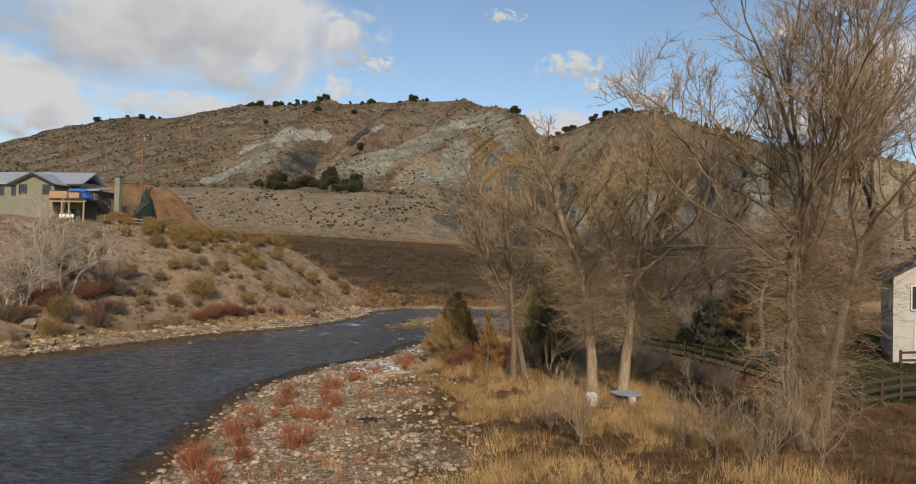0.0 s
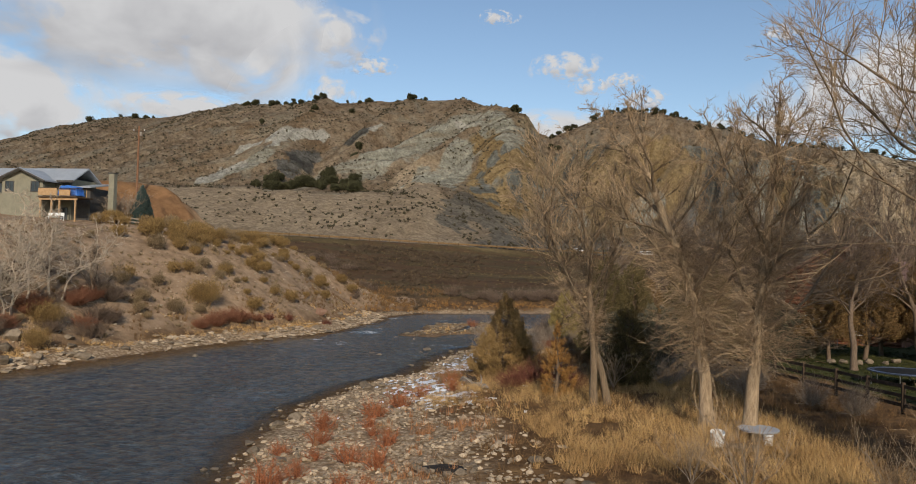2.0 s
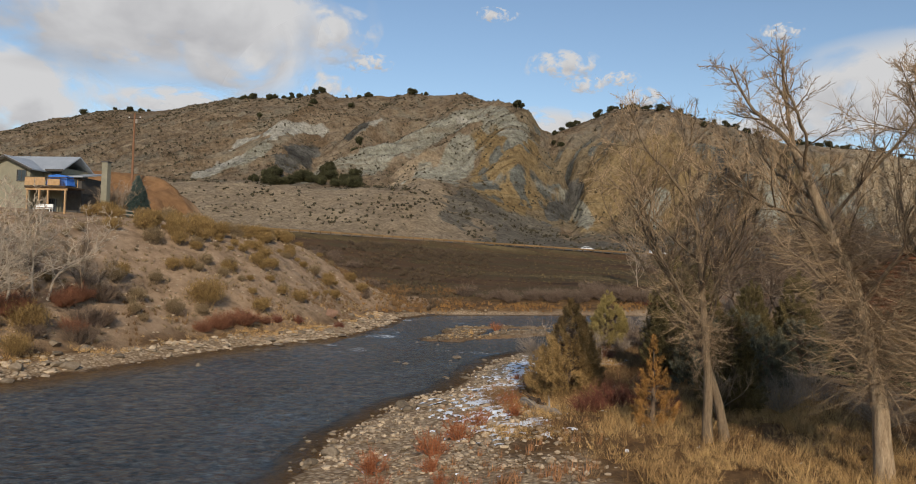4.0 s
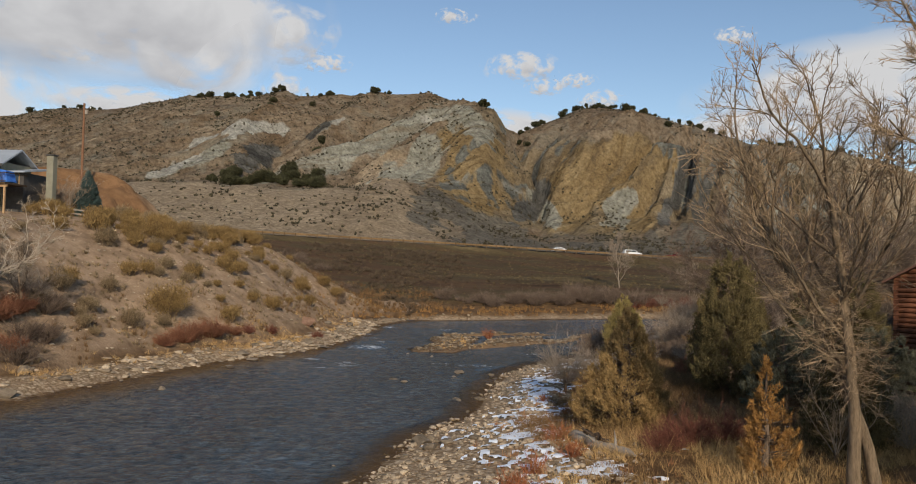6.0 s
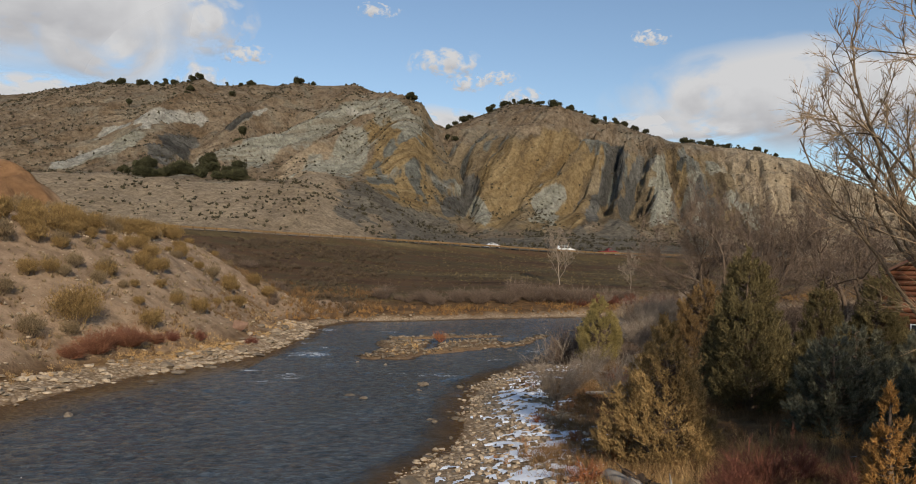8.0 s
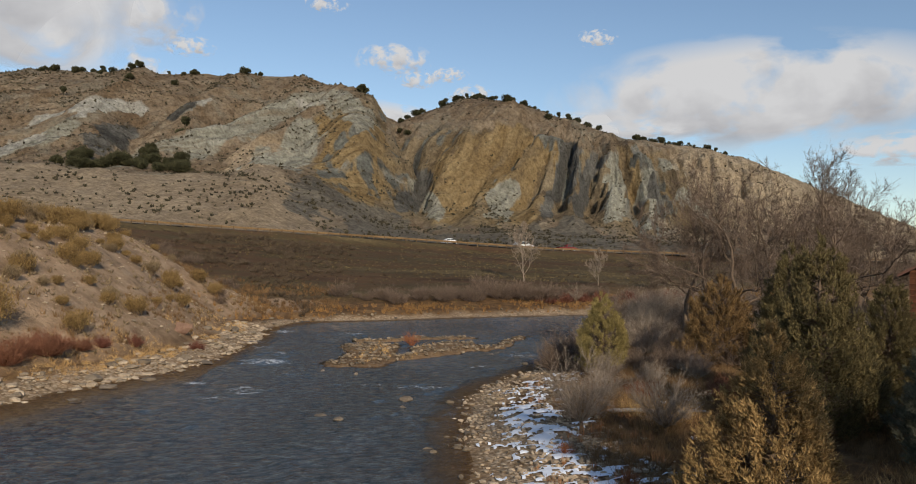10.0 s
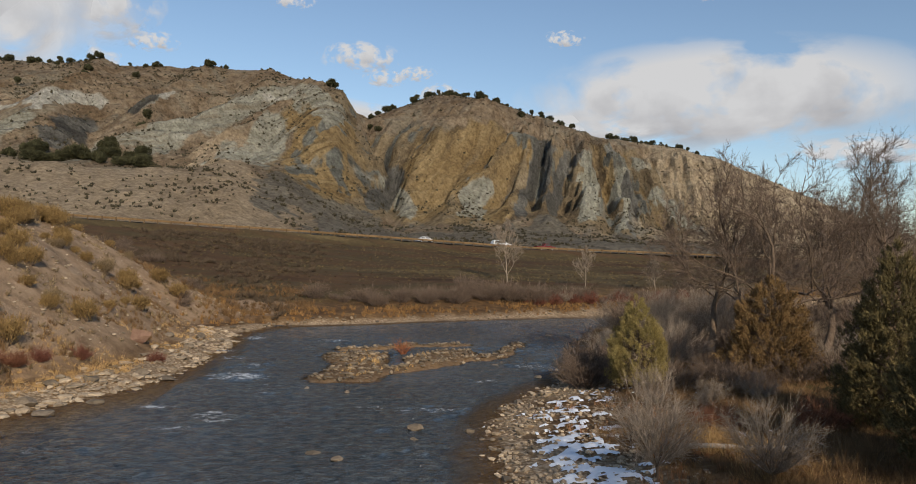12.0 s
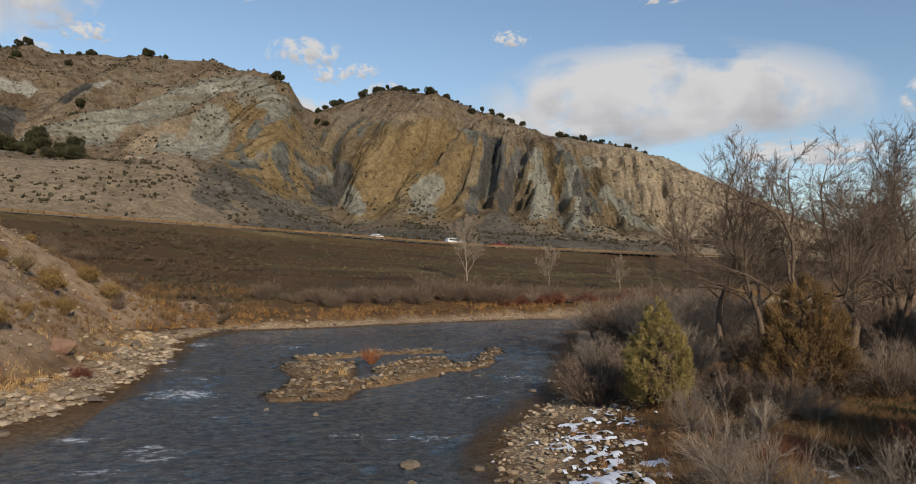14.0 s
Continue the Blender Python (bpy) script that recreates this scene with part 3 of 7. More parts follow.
# Spurs and gullies, as lines down the hill's face in x and height: width, how far they stand out, points from the top down.
SPURS_TAN = [
    (7, 10, ((-60, 81), (-91, 50), (-106, 38))), (5.5, -9, ((-74, 85), (-105, 57), (-115, 40))),
    (6, 9, ((-89, 97), (-101, 70), (-111, 53))), (5, -8, ((-106, 97), (-113, 66), (-122, 56))),
    (9, 9, ((-137, 97), (-138, 69), (-143, 50))), (6, -9, ((-122, 65), (-117, 40))),
    (7, 6, ((-137, 60), (-124, 32))), (8, 9, ((-32, 83), (-55, 57), (-68, 43), (-47, 14))),
    (4.5, -7, ((-52, 51), (-50, 34), (-27, 14))), (12, 7, ((-34, 64), (-34, 36)))]
SPURS_ROCK = [
    (4.5, -12, ((-17, 72), (-2, 43), (-2, 16))), (5.5, 8, ((39, 80), (14, 55), (3, 35))), (3.5, -6, ((46, 71), (18, 41), (8, 24))),
    (4.5, 7, ((48, 63), (27, 36), (16, 21))), (2.6, -5, ((50, 58), (35, 33))), (3.0, 5, ((55, 60), (37, 25))),
    (2.6, -8, ((63, 66), (50, 34))), (2.6, 5, ((68, 64), (51, 23))), (3.2, -8, ((75, 64), (61, 34))), (4, 8, ((81, 61), (70, 27)))]
SPURS_SLATE = [
    (2.6, -7, ((86, 58), (87, 41), (79, 21))), (4, 9, ((95, 62), (97, 39), (86, 24))), (3.2, -8, ((102, 50), (89, 19))),
    (3.5, 7, ((111, 51), (107, 33))), (3, -5, ((113, 42), (105, 20))), (6, 6, ((128, 60), (122, 30))), (5, -5, ((142, 58), (133, 28))), (7, 5, ((160, 58), (150, 26)))]


def stroke(x, z, points, width):
    """How near a place on the face is to a line of points: 1 on it, fading over width."""
    best = np.full(np.shape(x), 1e9)
    for (xa, za), (xb, zb) in zip(points, points[1:]):
        ex, ez = xb - xa, zb - za
        t = np.clip(((x - xa) * ex + (z - za) * ez) / (ex * ex + ez * ez), 0, 1)
        best = np.minimum(best, np.hypot(x - xa - t * ex, z - za - t * ez))
    return np.exp(-(best / width) ** 1.6)


def spur_axis(x, y):
    """Distance across the spurs, which run down to the lower left and wander."""
    lean = np.interp(x, [-120, -30, 5, 40, 72, 100, 130], [1.05, 0.95, 0.9, 0.75, 0.45, -0.1, 0.3])
    return x - lean * (y - 370) + 15 * fbm(x / 52, y / 52, 3, 41) + 4 * fbm(x / 13, y / 17, 3, 40)


def creased(x, y, octaves, seed):
    """Rounded ribs between sharp gullies, 0 in the gullies and about 1 on the ribs."""
    return 1.5 * np.tanh(np.abs(fbm(x, y, octaves, seed)) * 2.6)


def hill_base(x, y):
    """The hill without its spurs: a soft slope over a bench on one side, cliffs on the other."""
    c, base, v = crest_z(x), road_z(x), y - road_y(x)
    right = ramp(x, -52, -8)
    w = v * 200.0 / (420 - road_y(x))
    shelf = np.interp(x, [-100, -66, -52], [1.0, 1.0, 0.25])
    left_p = np.interp(w, [0, 8, 20, 60, 70, 100, 128, 160, 200, 260, 400], [-4, 1, 3, 17, 20, 24.5, 42, 62, 88, 88, 60])
    ramp_p = np.interp(w, [0, 8, 20, 128, 160, 200, 260, 400], [-4, 1, 3, 42, 62, 88, 88, 60])
    left_h = base + (left_p * shelf + ramp_p * (1 - shelf)) / 88.0 * (c - base)
    cx = np.interp(y, [100, 215, 235, 318, 340, 360, 378, 402, 426, 470, 620], [-4, 0, 0.02, 0.12, 0.24, 0.48, 0.72, 0.91, 1.0, 0.97, 0.7])
    right_h = base + np.where(cx < 0, cx, cx * (c - base))
    right_h = np.minimum(right_h, base - 4 + 0.6 * v)
    return left_h * (1 - right) + right_h * right


def hill_z(x, y, detail=True):
    """Height of the badland hill, with spurs, gullies, ribs and ledges."""
    if not detail:
        return hill_base(x, y)
    right = ramp(x, -52, -8)
    v = y - road_y(x)
    w = v * 200.0 / (420 - road_y(x))
    u = spur_axis(x, y)
    zb = hill_base(x, y)
    sx, sz = x - 5.5 * ramp(x, 10, 50) + 5 * fbm(x / 16, y / 16, 3, 56), zb + 4 * fbm(x / 14, y / 14, 3, 57)
    shift = 26 * np.exp(-((x + 30) / 20) ** 2) * ramp(y, 300, 345)
    for width, out, points in SPURS_TAN + SPURS_ROCK + SPURS_SLATE:
        shift = shift + out * stroke(sx, sz, points, width)
    face = ramp(y, 328, 350) * ramp(430 - y, 0, 34) * (0.3 + 0.7 * ramp(190 - x, 0, 60))
    soil = ramp(zb, 0.80 * crest_z(x), 0.93 * crest_z(x))
    rough = (0.6 + 0.4 * ramp(x, 40, 75) * (1 - 0.35 * ramp(x, 120, 160))) * (1 - 0.75 * soil)
    shift = shift + face * right * (7 * (creased(u / 25, y / 110, 3, 42) - 0.55) + rough * 4 * (creased(u / 11.5, y / 50, 3, 43) - 0.5))
    soft = (1 - right) * ramp(w, 88, 125) * ramp(200 - w, 0, 50)
    shift = shift + soft * (9 * (creased(u / 15, y / 110, 3, 46) - 0.6) + 5 * (creased(u / 7, y / 50, 3, 47) - 0.5))
    z = hill_base(x, y + shift * ramp(v, 10, 45))
    steep = right * face
    z = z + steep * rough * (4.0 * (creased(u / 6.2, y / 34, 3, 34) - 0.5) + 2.6 * (creased((u + 2 * fbm(x / 4, y / 4, 2, 33)) / 2.4, y / 14, 2, 32) - 0.5) + 7 * fbm(x / 13, y / 10, 4, 44))
    ledge = vnoise(x / 60, y / 60, 38) + z / 7.5
    z = z + steep * rough * 1.8 * np.sin(2 * np.pi * ledge) * vnoise(x / 11, y / 11, 37)
    z = z + soft * 3.2 * (creased((u + 2 * fbm(x / 9, y / 9, 2, 36)) / 4.0, y / 34, 3, 35) - 0.5)
    z = z + 1.5 * fbm(x / 6, y / 6, 4, 49) + 2.5 * fbm(x / 25, y / 25, 3, 50) * ramp(v, 30, 80) - 1.0
    fanr = (1 - right) * ramp(v, 8, 25) * ramp(70 - v, 0, 20)
    return z + fanr * 1.4 * (creased((x + 0.3 * y) / 9, y / 60, 3, 51) - 0.6)


def make_hill():
    xs = spaced((-700, -330, 9), (-330, -170, 2.2), (-170, 190, 0.75), (190, 330, 3), (330, 700, 12))
    ys = spaced((222, 290, 2.2), (290, 330, 1.1), (330, 440, 0.75), (440, 620, 9))
    U, W = np.meshgrid(xs, ys)
    X = U
    Y = W + (road_y(X) - 222 + 6) * np.clip((330 - W) / 108, 0, 1)
    Z = hill_z(X, Y)
    me = grid_mesh("hill", X, Y, Z, hill_material())
    v = Y - road_y(X)
    w = v * 200.0 / (420 - road_y(X))
    u = spur_axis(X, Y)
    right = ramp(X, -52, -8)
    n1, n2, n3 = fbm(X / 22, Y / 22, 4, 61), fbm(X / 9, Y / 30, 4, 62), fbm(X / 5, Y / 5, 4, 63)
    high = (Z - road_z(X)) / np.maximum(crest_z(X) - road_z(X), 1)
    sx, sz = X - 5.5 * ramp(X, 10, 50) + 12 * n1 + 4 * n3, Z + 9 * n2 + 4 * n3
    across = me.attributes.new("across", "FLOAT", "POINT")
    across.data.foreach_set("value", (X - np.interp(X, [-120, -30, 5, 40, 72, 100, 130], [1.05, 0.95, 0.9, 0.75, 0.45, -0.1, 0.3]) * (Y - 370) + 5 * fbm(X / 30, Y / 30, 2, 69) + n3).astype(np.float32).ravel())
    bands = 0.5 + 0.5 * np.sin((u + 9 * n1) / 2.3)

    def patch(lines, low=0.25, top=0.55, grain=0.5):
        total = np.zeros(X.shape)
        for width, points in lines:
            total = np.maximum(total, stroke(sx, sz, points, width))
        return ramp(total + grain * (n3 + 0.8 * n2), low, top)

    fan = (1 - right) * ramp(v + 12 * n1, 6, 12) * ramp(76 - w + 6 * n1, 0, 5)
    fan = np.maximum(fan, patch([(9, ((-66, 46), (-60, 30), (-47, 12)))]))
    add_layer(me, "fan", fan)
    cap = ramp(0.80 + 0.35 * n1 + 0.1 * n3 - high, 0, 0.08)
    rock = np.maximum(right * ramp(165 - X, 0, 50), patch([(15, ((-34, 62), (-34, 32))), (6, ((-20, 72), (-26, 50)))]))
    rock = rock * ramp(high + 0.3 * n2, 0.10, 0.18) * np.where(X < -18, 1.0, cap)
    add_layer(me, "cliff", rock)
    # Dark grey strokes, mostly along the gully lines of the cliffs.
    gully_bands = patch([(4, ((63, 66), (50, 34))), (4.5, ((75, 64), (60, 34))), (5, ((-2, 44), (-10, 30))), (3, ((102, 50), (89, 20))), (4, ((46, 34), (40, 24)))], 0.35, 0.6)
    bed = ramp(fbm(u / 13, Y / 85, 5, 64) + 0.35 * n3 + np.interp(X, [-60, 0, 50, 75, 115, 140], [-0.12, -0.06, 0.0, 0.10, 0.08, -0.1]), 0.08, 0.16)
    add_layer(me, "slate", rock * bed * 0.8)
    gold = patch([(15, ((-34, 58), (-32, 40))), (13, ((30, 66), (8, 36))), (9, ((44, 58), (28, 32))), (5, ((62, 68), (54, 48))), (6, ((99, 60), (92, 36)))], 0.2, 0.6)
    add_layer(me, "rust", rock * np.clip(gold * (0.62 + 0.38 * bands) + ramp(fbm(u / 13, Y / 60, 5, 66), 0.06, 0.16) * 0.5, 0, 1))
    sage = patch([(9, ((-50, 80), (-66, 70), (-92, 50))), (7, ((-40, 80), (-30, 70))), (6, ((-100, 48), (-112, 40))), (6, ((-140, 56), (-150, 46))), (8, ((-50, 60), (-58, 46)))], 0.3, 0.6, 0.7)
    blue = patch([(5, ((82, 62), (72, 28))), (5, ((98, 48), (90, 26))), (4, ((112, 56), (124, 48))), (4, ((32, 40), (24, 26))), (5, ((-6, 40), (2, 28))), (5, ((112, 38), (116, 22)))], 0.3, 0.6, 0.6)
    add_layer(me, "pale", np.maximum(sage * (0.62 + 0.38 * bands), blue * rock))
    white = patch([(6, ((-128, 70), (-142, 68))), (5, ((-148, 50), (-158, 44))), (4, ((-150, 63), (-156, 60))), (3.5, ((-100, 74), (-112, 68))), (2.5, ((-56, 78), (-50, 74)))], 0.42, 0.7, 0.9)
    add_layer(me, "chalk", white * ramp(w, 92, 105))
    hollow = patch([(5.5, ((-126, 58), (-124, 46))), (3.6, ((-104, 72), (-112, 66)))], 0.4, 0.9, 1.0)
    add_layer(me, "dark_grey", np.maximum(hollow * ramp(w, 92, 105), rock * gully_bands))
    cone = np.maximum(patch([(6.5, ((-44, 31), (-26, 20), (-6, 11))), (6, ((-26, 24), (-10, 18)))], 0.3, 0.6, 0.5), ramp(X, -26, -8) * ramp(0.10 + 0.2 * n2 - high + 0.10 * np.exp(-((X - 58 - 0.2 * (Y - 340)) / 16) ** 2), 0, 0.04) * ramp(122 - X + 14 * n1, 0, 14))
    add_layer(me, "talus", cone * ramp(v, 5, 12))
    # Sunlight painted into the right end's colour, plus the pale cream foot slope.
    add_layer(me, "sunlit_beige", ramp(X + 30 * n1 + 14 * n2, 112, 146) + ramp(X + 14 * n1, 92, 112) * ramp(0.22 + 0.3 * n2 - high, 0, 0.08))
    return tagged(new("hill", me), "eroded tan badland hill with ochre and blue-grey cliffs", "hill", kind="structure")


make_hill()


# ---- clouds, far behind the hill ----
def cloud_material(name, seed, grey, dense, tear, stretch=1.6):
    m, n, l, bsdf = nodes_of(name)
    co = n.new("ShaderNodeTexCoord").outputs["Generated"]
    sh = n.new("ShaderNodeMapping")
    sh.inputs["Location"].default_value = (seed * 3.7, seed * 1.3, 0)
    sh.inputs["Scale"].default_value = (2.2 * stretch, 2.2, 2.2)
    l.new(co, sh.inputs[0])
    shape = noise_node(n, l, 1.15 * tear, 5, 0.50, sh.outputs[0], distortion=0.2)
    inner = noise_node(n, l, 1.1, 5, 0.5, sh.outputs[0], distortion=0.1)
    sep = n.new("ShaderNodeSeparateXYZ")
    l.new(co, sep.inputs[0])
    dx = math_node(n, l, "MULTIPLY", math_node(n, l, "SUBTRACT", sep.outputs[0], 0.5), 2.0)
    dz = math_node(n, l, "MULTIPLY", math_node(n, l, "SUBTRACT", sep.outputs[2], 0.5), 2.0)
    r = math_node(n, l, "ADD", math_node(n, l, "MULTIPLY", dx, dx), math_node(n, l, "MULTIPLY", dz, dz))
    lump = math_node(n, l, "ADD", math_node(n, l, "MULTIPLY", math_node(n, l, "SUBTRACT", shape, 0.5), 4.6), 1.28 + dense)
    body = math_node(n, l, "SUBTRACT", lump, math_node(n, l, "MULTIPLY", r, 0.85))
    rim = math_node(n, l, "MULTIPLY", math_node(n, l, "SUBTRACT", 1.0, r), 1.6, True)
    alpha = math_node(n, l, "MULTIPLY", math_node(n, l, "MULTIPLY", math_node(n, l, "SUBTRACT", body, 0.80), 1.35, True), rim)
    # The cloud glows; bright top and shaded grey underside are put into its colour.
    low = math_node(n, l, "ADD", math_node(n, l, "MULTIPLY", dz, -0.30), inner)
    col = ramp_node(n, l, low, [(0.46, (0.86, 0.86, 0.87)), (0.95, grey)])
    em = n.new("ShaderNodeEmission")
    l.new(col, em.inputs[0])
    em.inputs[1].default_value = 0.74
    tr = n.new("ShaderNodeBsdfTransparent")
    mx = n.new("ShaderNodeMixShader")
    l.new(alpha, mx.inputs[0])
    l.new(tr.outputs[0], mx.inputs[1])
    l.new(em.outputs[0], mx.inputs[2])
    l.new(mx.outputs[0], n["Material Output"].inputs[0])
    return m


def cloud(az, el, wide, tall, seed, grey=(0.50, 0.50, 0.53), dense=0.0, tear=1.0, label="white cumulus cloud in the blue sky"):
    """A bank of cloud 4 km off; azimuth and elevation of its middle and its spread, in degrees."""
    d = 3800.0 + 40.0 * seed
    w, h = 2 * d * math.tan(radians(wide / 2)), 2 * d * math.tan(radians(tall / 2))
    bm = bmesh.new()
    bmesh.ops.create_grid(bm, x_segments=24, y_segments=12, size=0.5)
    for v in bm.verts:
        a = math.cos(2.2 * v.co.x) * math.cos(2.2 * v.co.y)
        v.co = Vector((v.co.x * w, -0.10 * h * a, v.co.y * h))
    me = bpy.data.meshes.new("cloud")
    bm.to_mesh(me)
    bm.free()
    me.materials.append(cloud_material("cloud_vapour", seed, grey, dense, tear, max(1.0, min(wide / tall, 3.0))))
    ob = new("cloud", me)
    a, e = radians(az), radians(el)
    p = Vector((-12 + d * math.sin(a) * math.cos(e), 20 + d * math.cos(a) * math.cos(e), 7 + d * math.sin(e)))
    ob.matrix_world = Matrix.Translation(p) @ Matrix.Rotation(-a, 4, "Z") @ Matrix.Rotation(e, 4, "X")
    return tagged(ob, label, "cloud", "clouds", kind="structure")


CLOUDS = [
    (-33, 18.0, 36, 13, 0.62, 0.8), (-24.6, 15.2, 11, 9, 0.45, 0.8), (-18, 16.6, 8, 5.0, 0.1, 1.1), (-40, 10.0, 19, 8.0, 0.60, 0.8),
    (-28, 10.6, 15, 3.0, 0.35, 1.0), (-15.2, 14.7, 4.5, 1.7, 0.1, 1.2), (-18, 12.6, 4.5, 4, 0.0, 1.0), (-0.4, 14.9, 6.4, 2.6, 0.16, 1.2),
    (1.4, 13.5, 3.6, 1.6, 0.1, 1.2), (3.8, 13.9, 3.4, 1.3, 0.1, 1.2), (5.6, 12.5, 3.9, 1.8, 0.14, 1.1), (-1.8, 9.9, 13, 4.2, 0.7, 1.0), (-5.6, 18.4, 4, 1.6, -0.05, 1.2),
    (26.4, 12.2, 30, 8.6, 0.60, 0.7), (17, 10.2, 17, 2.6, 0.5, 1.0), (36, 8.0, 12, 2.6, 0.2, 1.1), (10.5, 9.9, 8, 2.4, 0.2, 1.1),
    (15, 16.5, 3.4, 1.5, 0.0, 1.2), (26, 19.2, 5, 1.4, 0.0, 1.2), (43.5, 11.5, 5, 3.0, 0.1, 1.1), (-33, 13.4, 5, 1.2, 0.05, 1.2)]
for k, (az, el, wide, tall, dense, tear) in enumerate(CLOUDS):
    cloud(az, el, wide, tall, k + 1, dense=dense, tear=tear)


# ---- growing things ----
class Strands:
    """Collects tapered tubes and spikes, and turns them into one mesh."""

    def __init__(self):
        self.v, self.q, self.t, self.n = [], [], [], 0

    def tube(self, pts, radii, sides=6):
        pts = np.asarray(pts, float)
        m = len(pts)
        d = np.gradient(pts, axis=0)
        d /= np.linalg.norm(d, axis=1)[:, None] + 1e-9
        ref = np.where(np.abs(d[:, 2:3]) > 0.9, np.array([[1.0, 0, 0]]), np.array([[0, 0, 1.0]]))
        a = np.cross(d, ref)
        a /= np.linalg.norm(a, axis=1)[:, None] + 1e-9
        b = np.cross(d, a)
        ang = np.arange(sides) * 2 * np.pi / sides
        ring = pts[:, None] + np.asarray(radii)[:, None, None] * (a[:, None] * np.cos(ang)[None, :, None] + b[:, None] * np.sin(ang)[None, :, None])
        i = np.arange(m * sides).reshape(m, sides) + self.n
        j = np.roll(i, -1, 1)
        self.q.append(np.stack([i[:-1], j[:-1], j[1:], i[1:]], -1).reshape(-1, 4))
        self.v.append(ring.reshape(-1, 3))
        self.n += m * sides

    def spikes(self, base, tip, r):
        """Many three-sided spikes at once."""
        base, tip = np.asarray(base, float), np.asarray(tip, float)
        d = tip - base
        ref = np.where(np.abs(d[:, 2:3]) > 0.9 * np.linalg.norm(d, axis=1)[:, None], np.array([[1.0, 0, 0]]), np.array([[0, 0, 1.0]]))
        a = np.cross(d, ref)
        a /= np.linalg.norm(a, axis=1)[:, None] + 1e-9
        b = np.cross(d, a)
        b /= np.linalg.norm(b, axis=1)[:, None] + 1e-9
        r = np.broadcast_to(np.asarray(r, float), (len(base),))[:, None]
        ring = [base + r * (a * math.cos(k) + b * math.sin(k)) for k in (0, 2.094, 4.189)]
        m = len(base)
        self.v.append(np.stack(ring + [tip], 1).reshape(-1, 3))
        i = np.arange(m)[:, None] * 4 + self.n
        self.t.append((i[:, None, :] + np.array([[[0, 1, 3], [1, 2, 3], [2, 0, 3]]]).reshape(1, 3, 3)).reshape(-1, 3))
        self.n += 4 * m

    def blades(self, base, tip, w, rng):
        """Many flat-sided grass blades or leaf scales, bent once."""
        base, tip = np.asarray(base, float), np.asarray(tip, float)
        m = len(base)
        ang = rng.random(m) * 2 * np.pi
        side = np.stack([np.cos(ang), np.sin(ang), np.zeros(m)], 1) * np.broadcast_to(np.asarray(w, float), (m,))[:, None]
        self.v.append(np.stack([base - side, base + side, tip], 1).reshape(-1, 3))
        i = np.arange(m)[:, None] * 3 + self.n
        self.t.append(i + np.array([[0, 1, 2]]))
        self.n += 3 * m

    def mesh(self, name, material, smooth=True):
        faces = []
        if self.q:
            faces.append(np.concatenate(self.q))
        if self.t:
            faces.append(np.concatenate(self.t))
        return mesh_from(name, np.concatenate(self.v), faces, material, smooth)


def unit(rng, n):
    v = rng.normal(size=(n, 3))
    return v / np.linalg.norm(v, axis=1)[:, None]


def limb_path(rng, p, d, length, steps, wobble, rise):
    pts, d = [np.array(p, float)], np.array(d, float)
    for _ in range(steps):
        d = d + rng.normal(size=3) * wobble + np.array([0, 0, rise])
        d /= np.linalg.norm(d)
        pts.append(pts[-1] + d * length / steps)
    return np.array(pts)


def along(pts, t):
    s = t * (len(pts) - 1)
    i = min(int(s), len(pts) - 2)
    return pts[i] + (pts[i + 1] - pts[i]) * (s - i), pts[i + 1] - pts[i]


def norm(v):
    return v / (np.linalg.norm(v) + 1e-9)


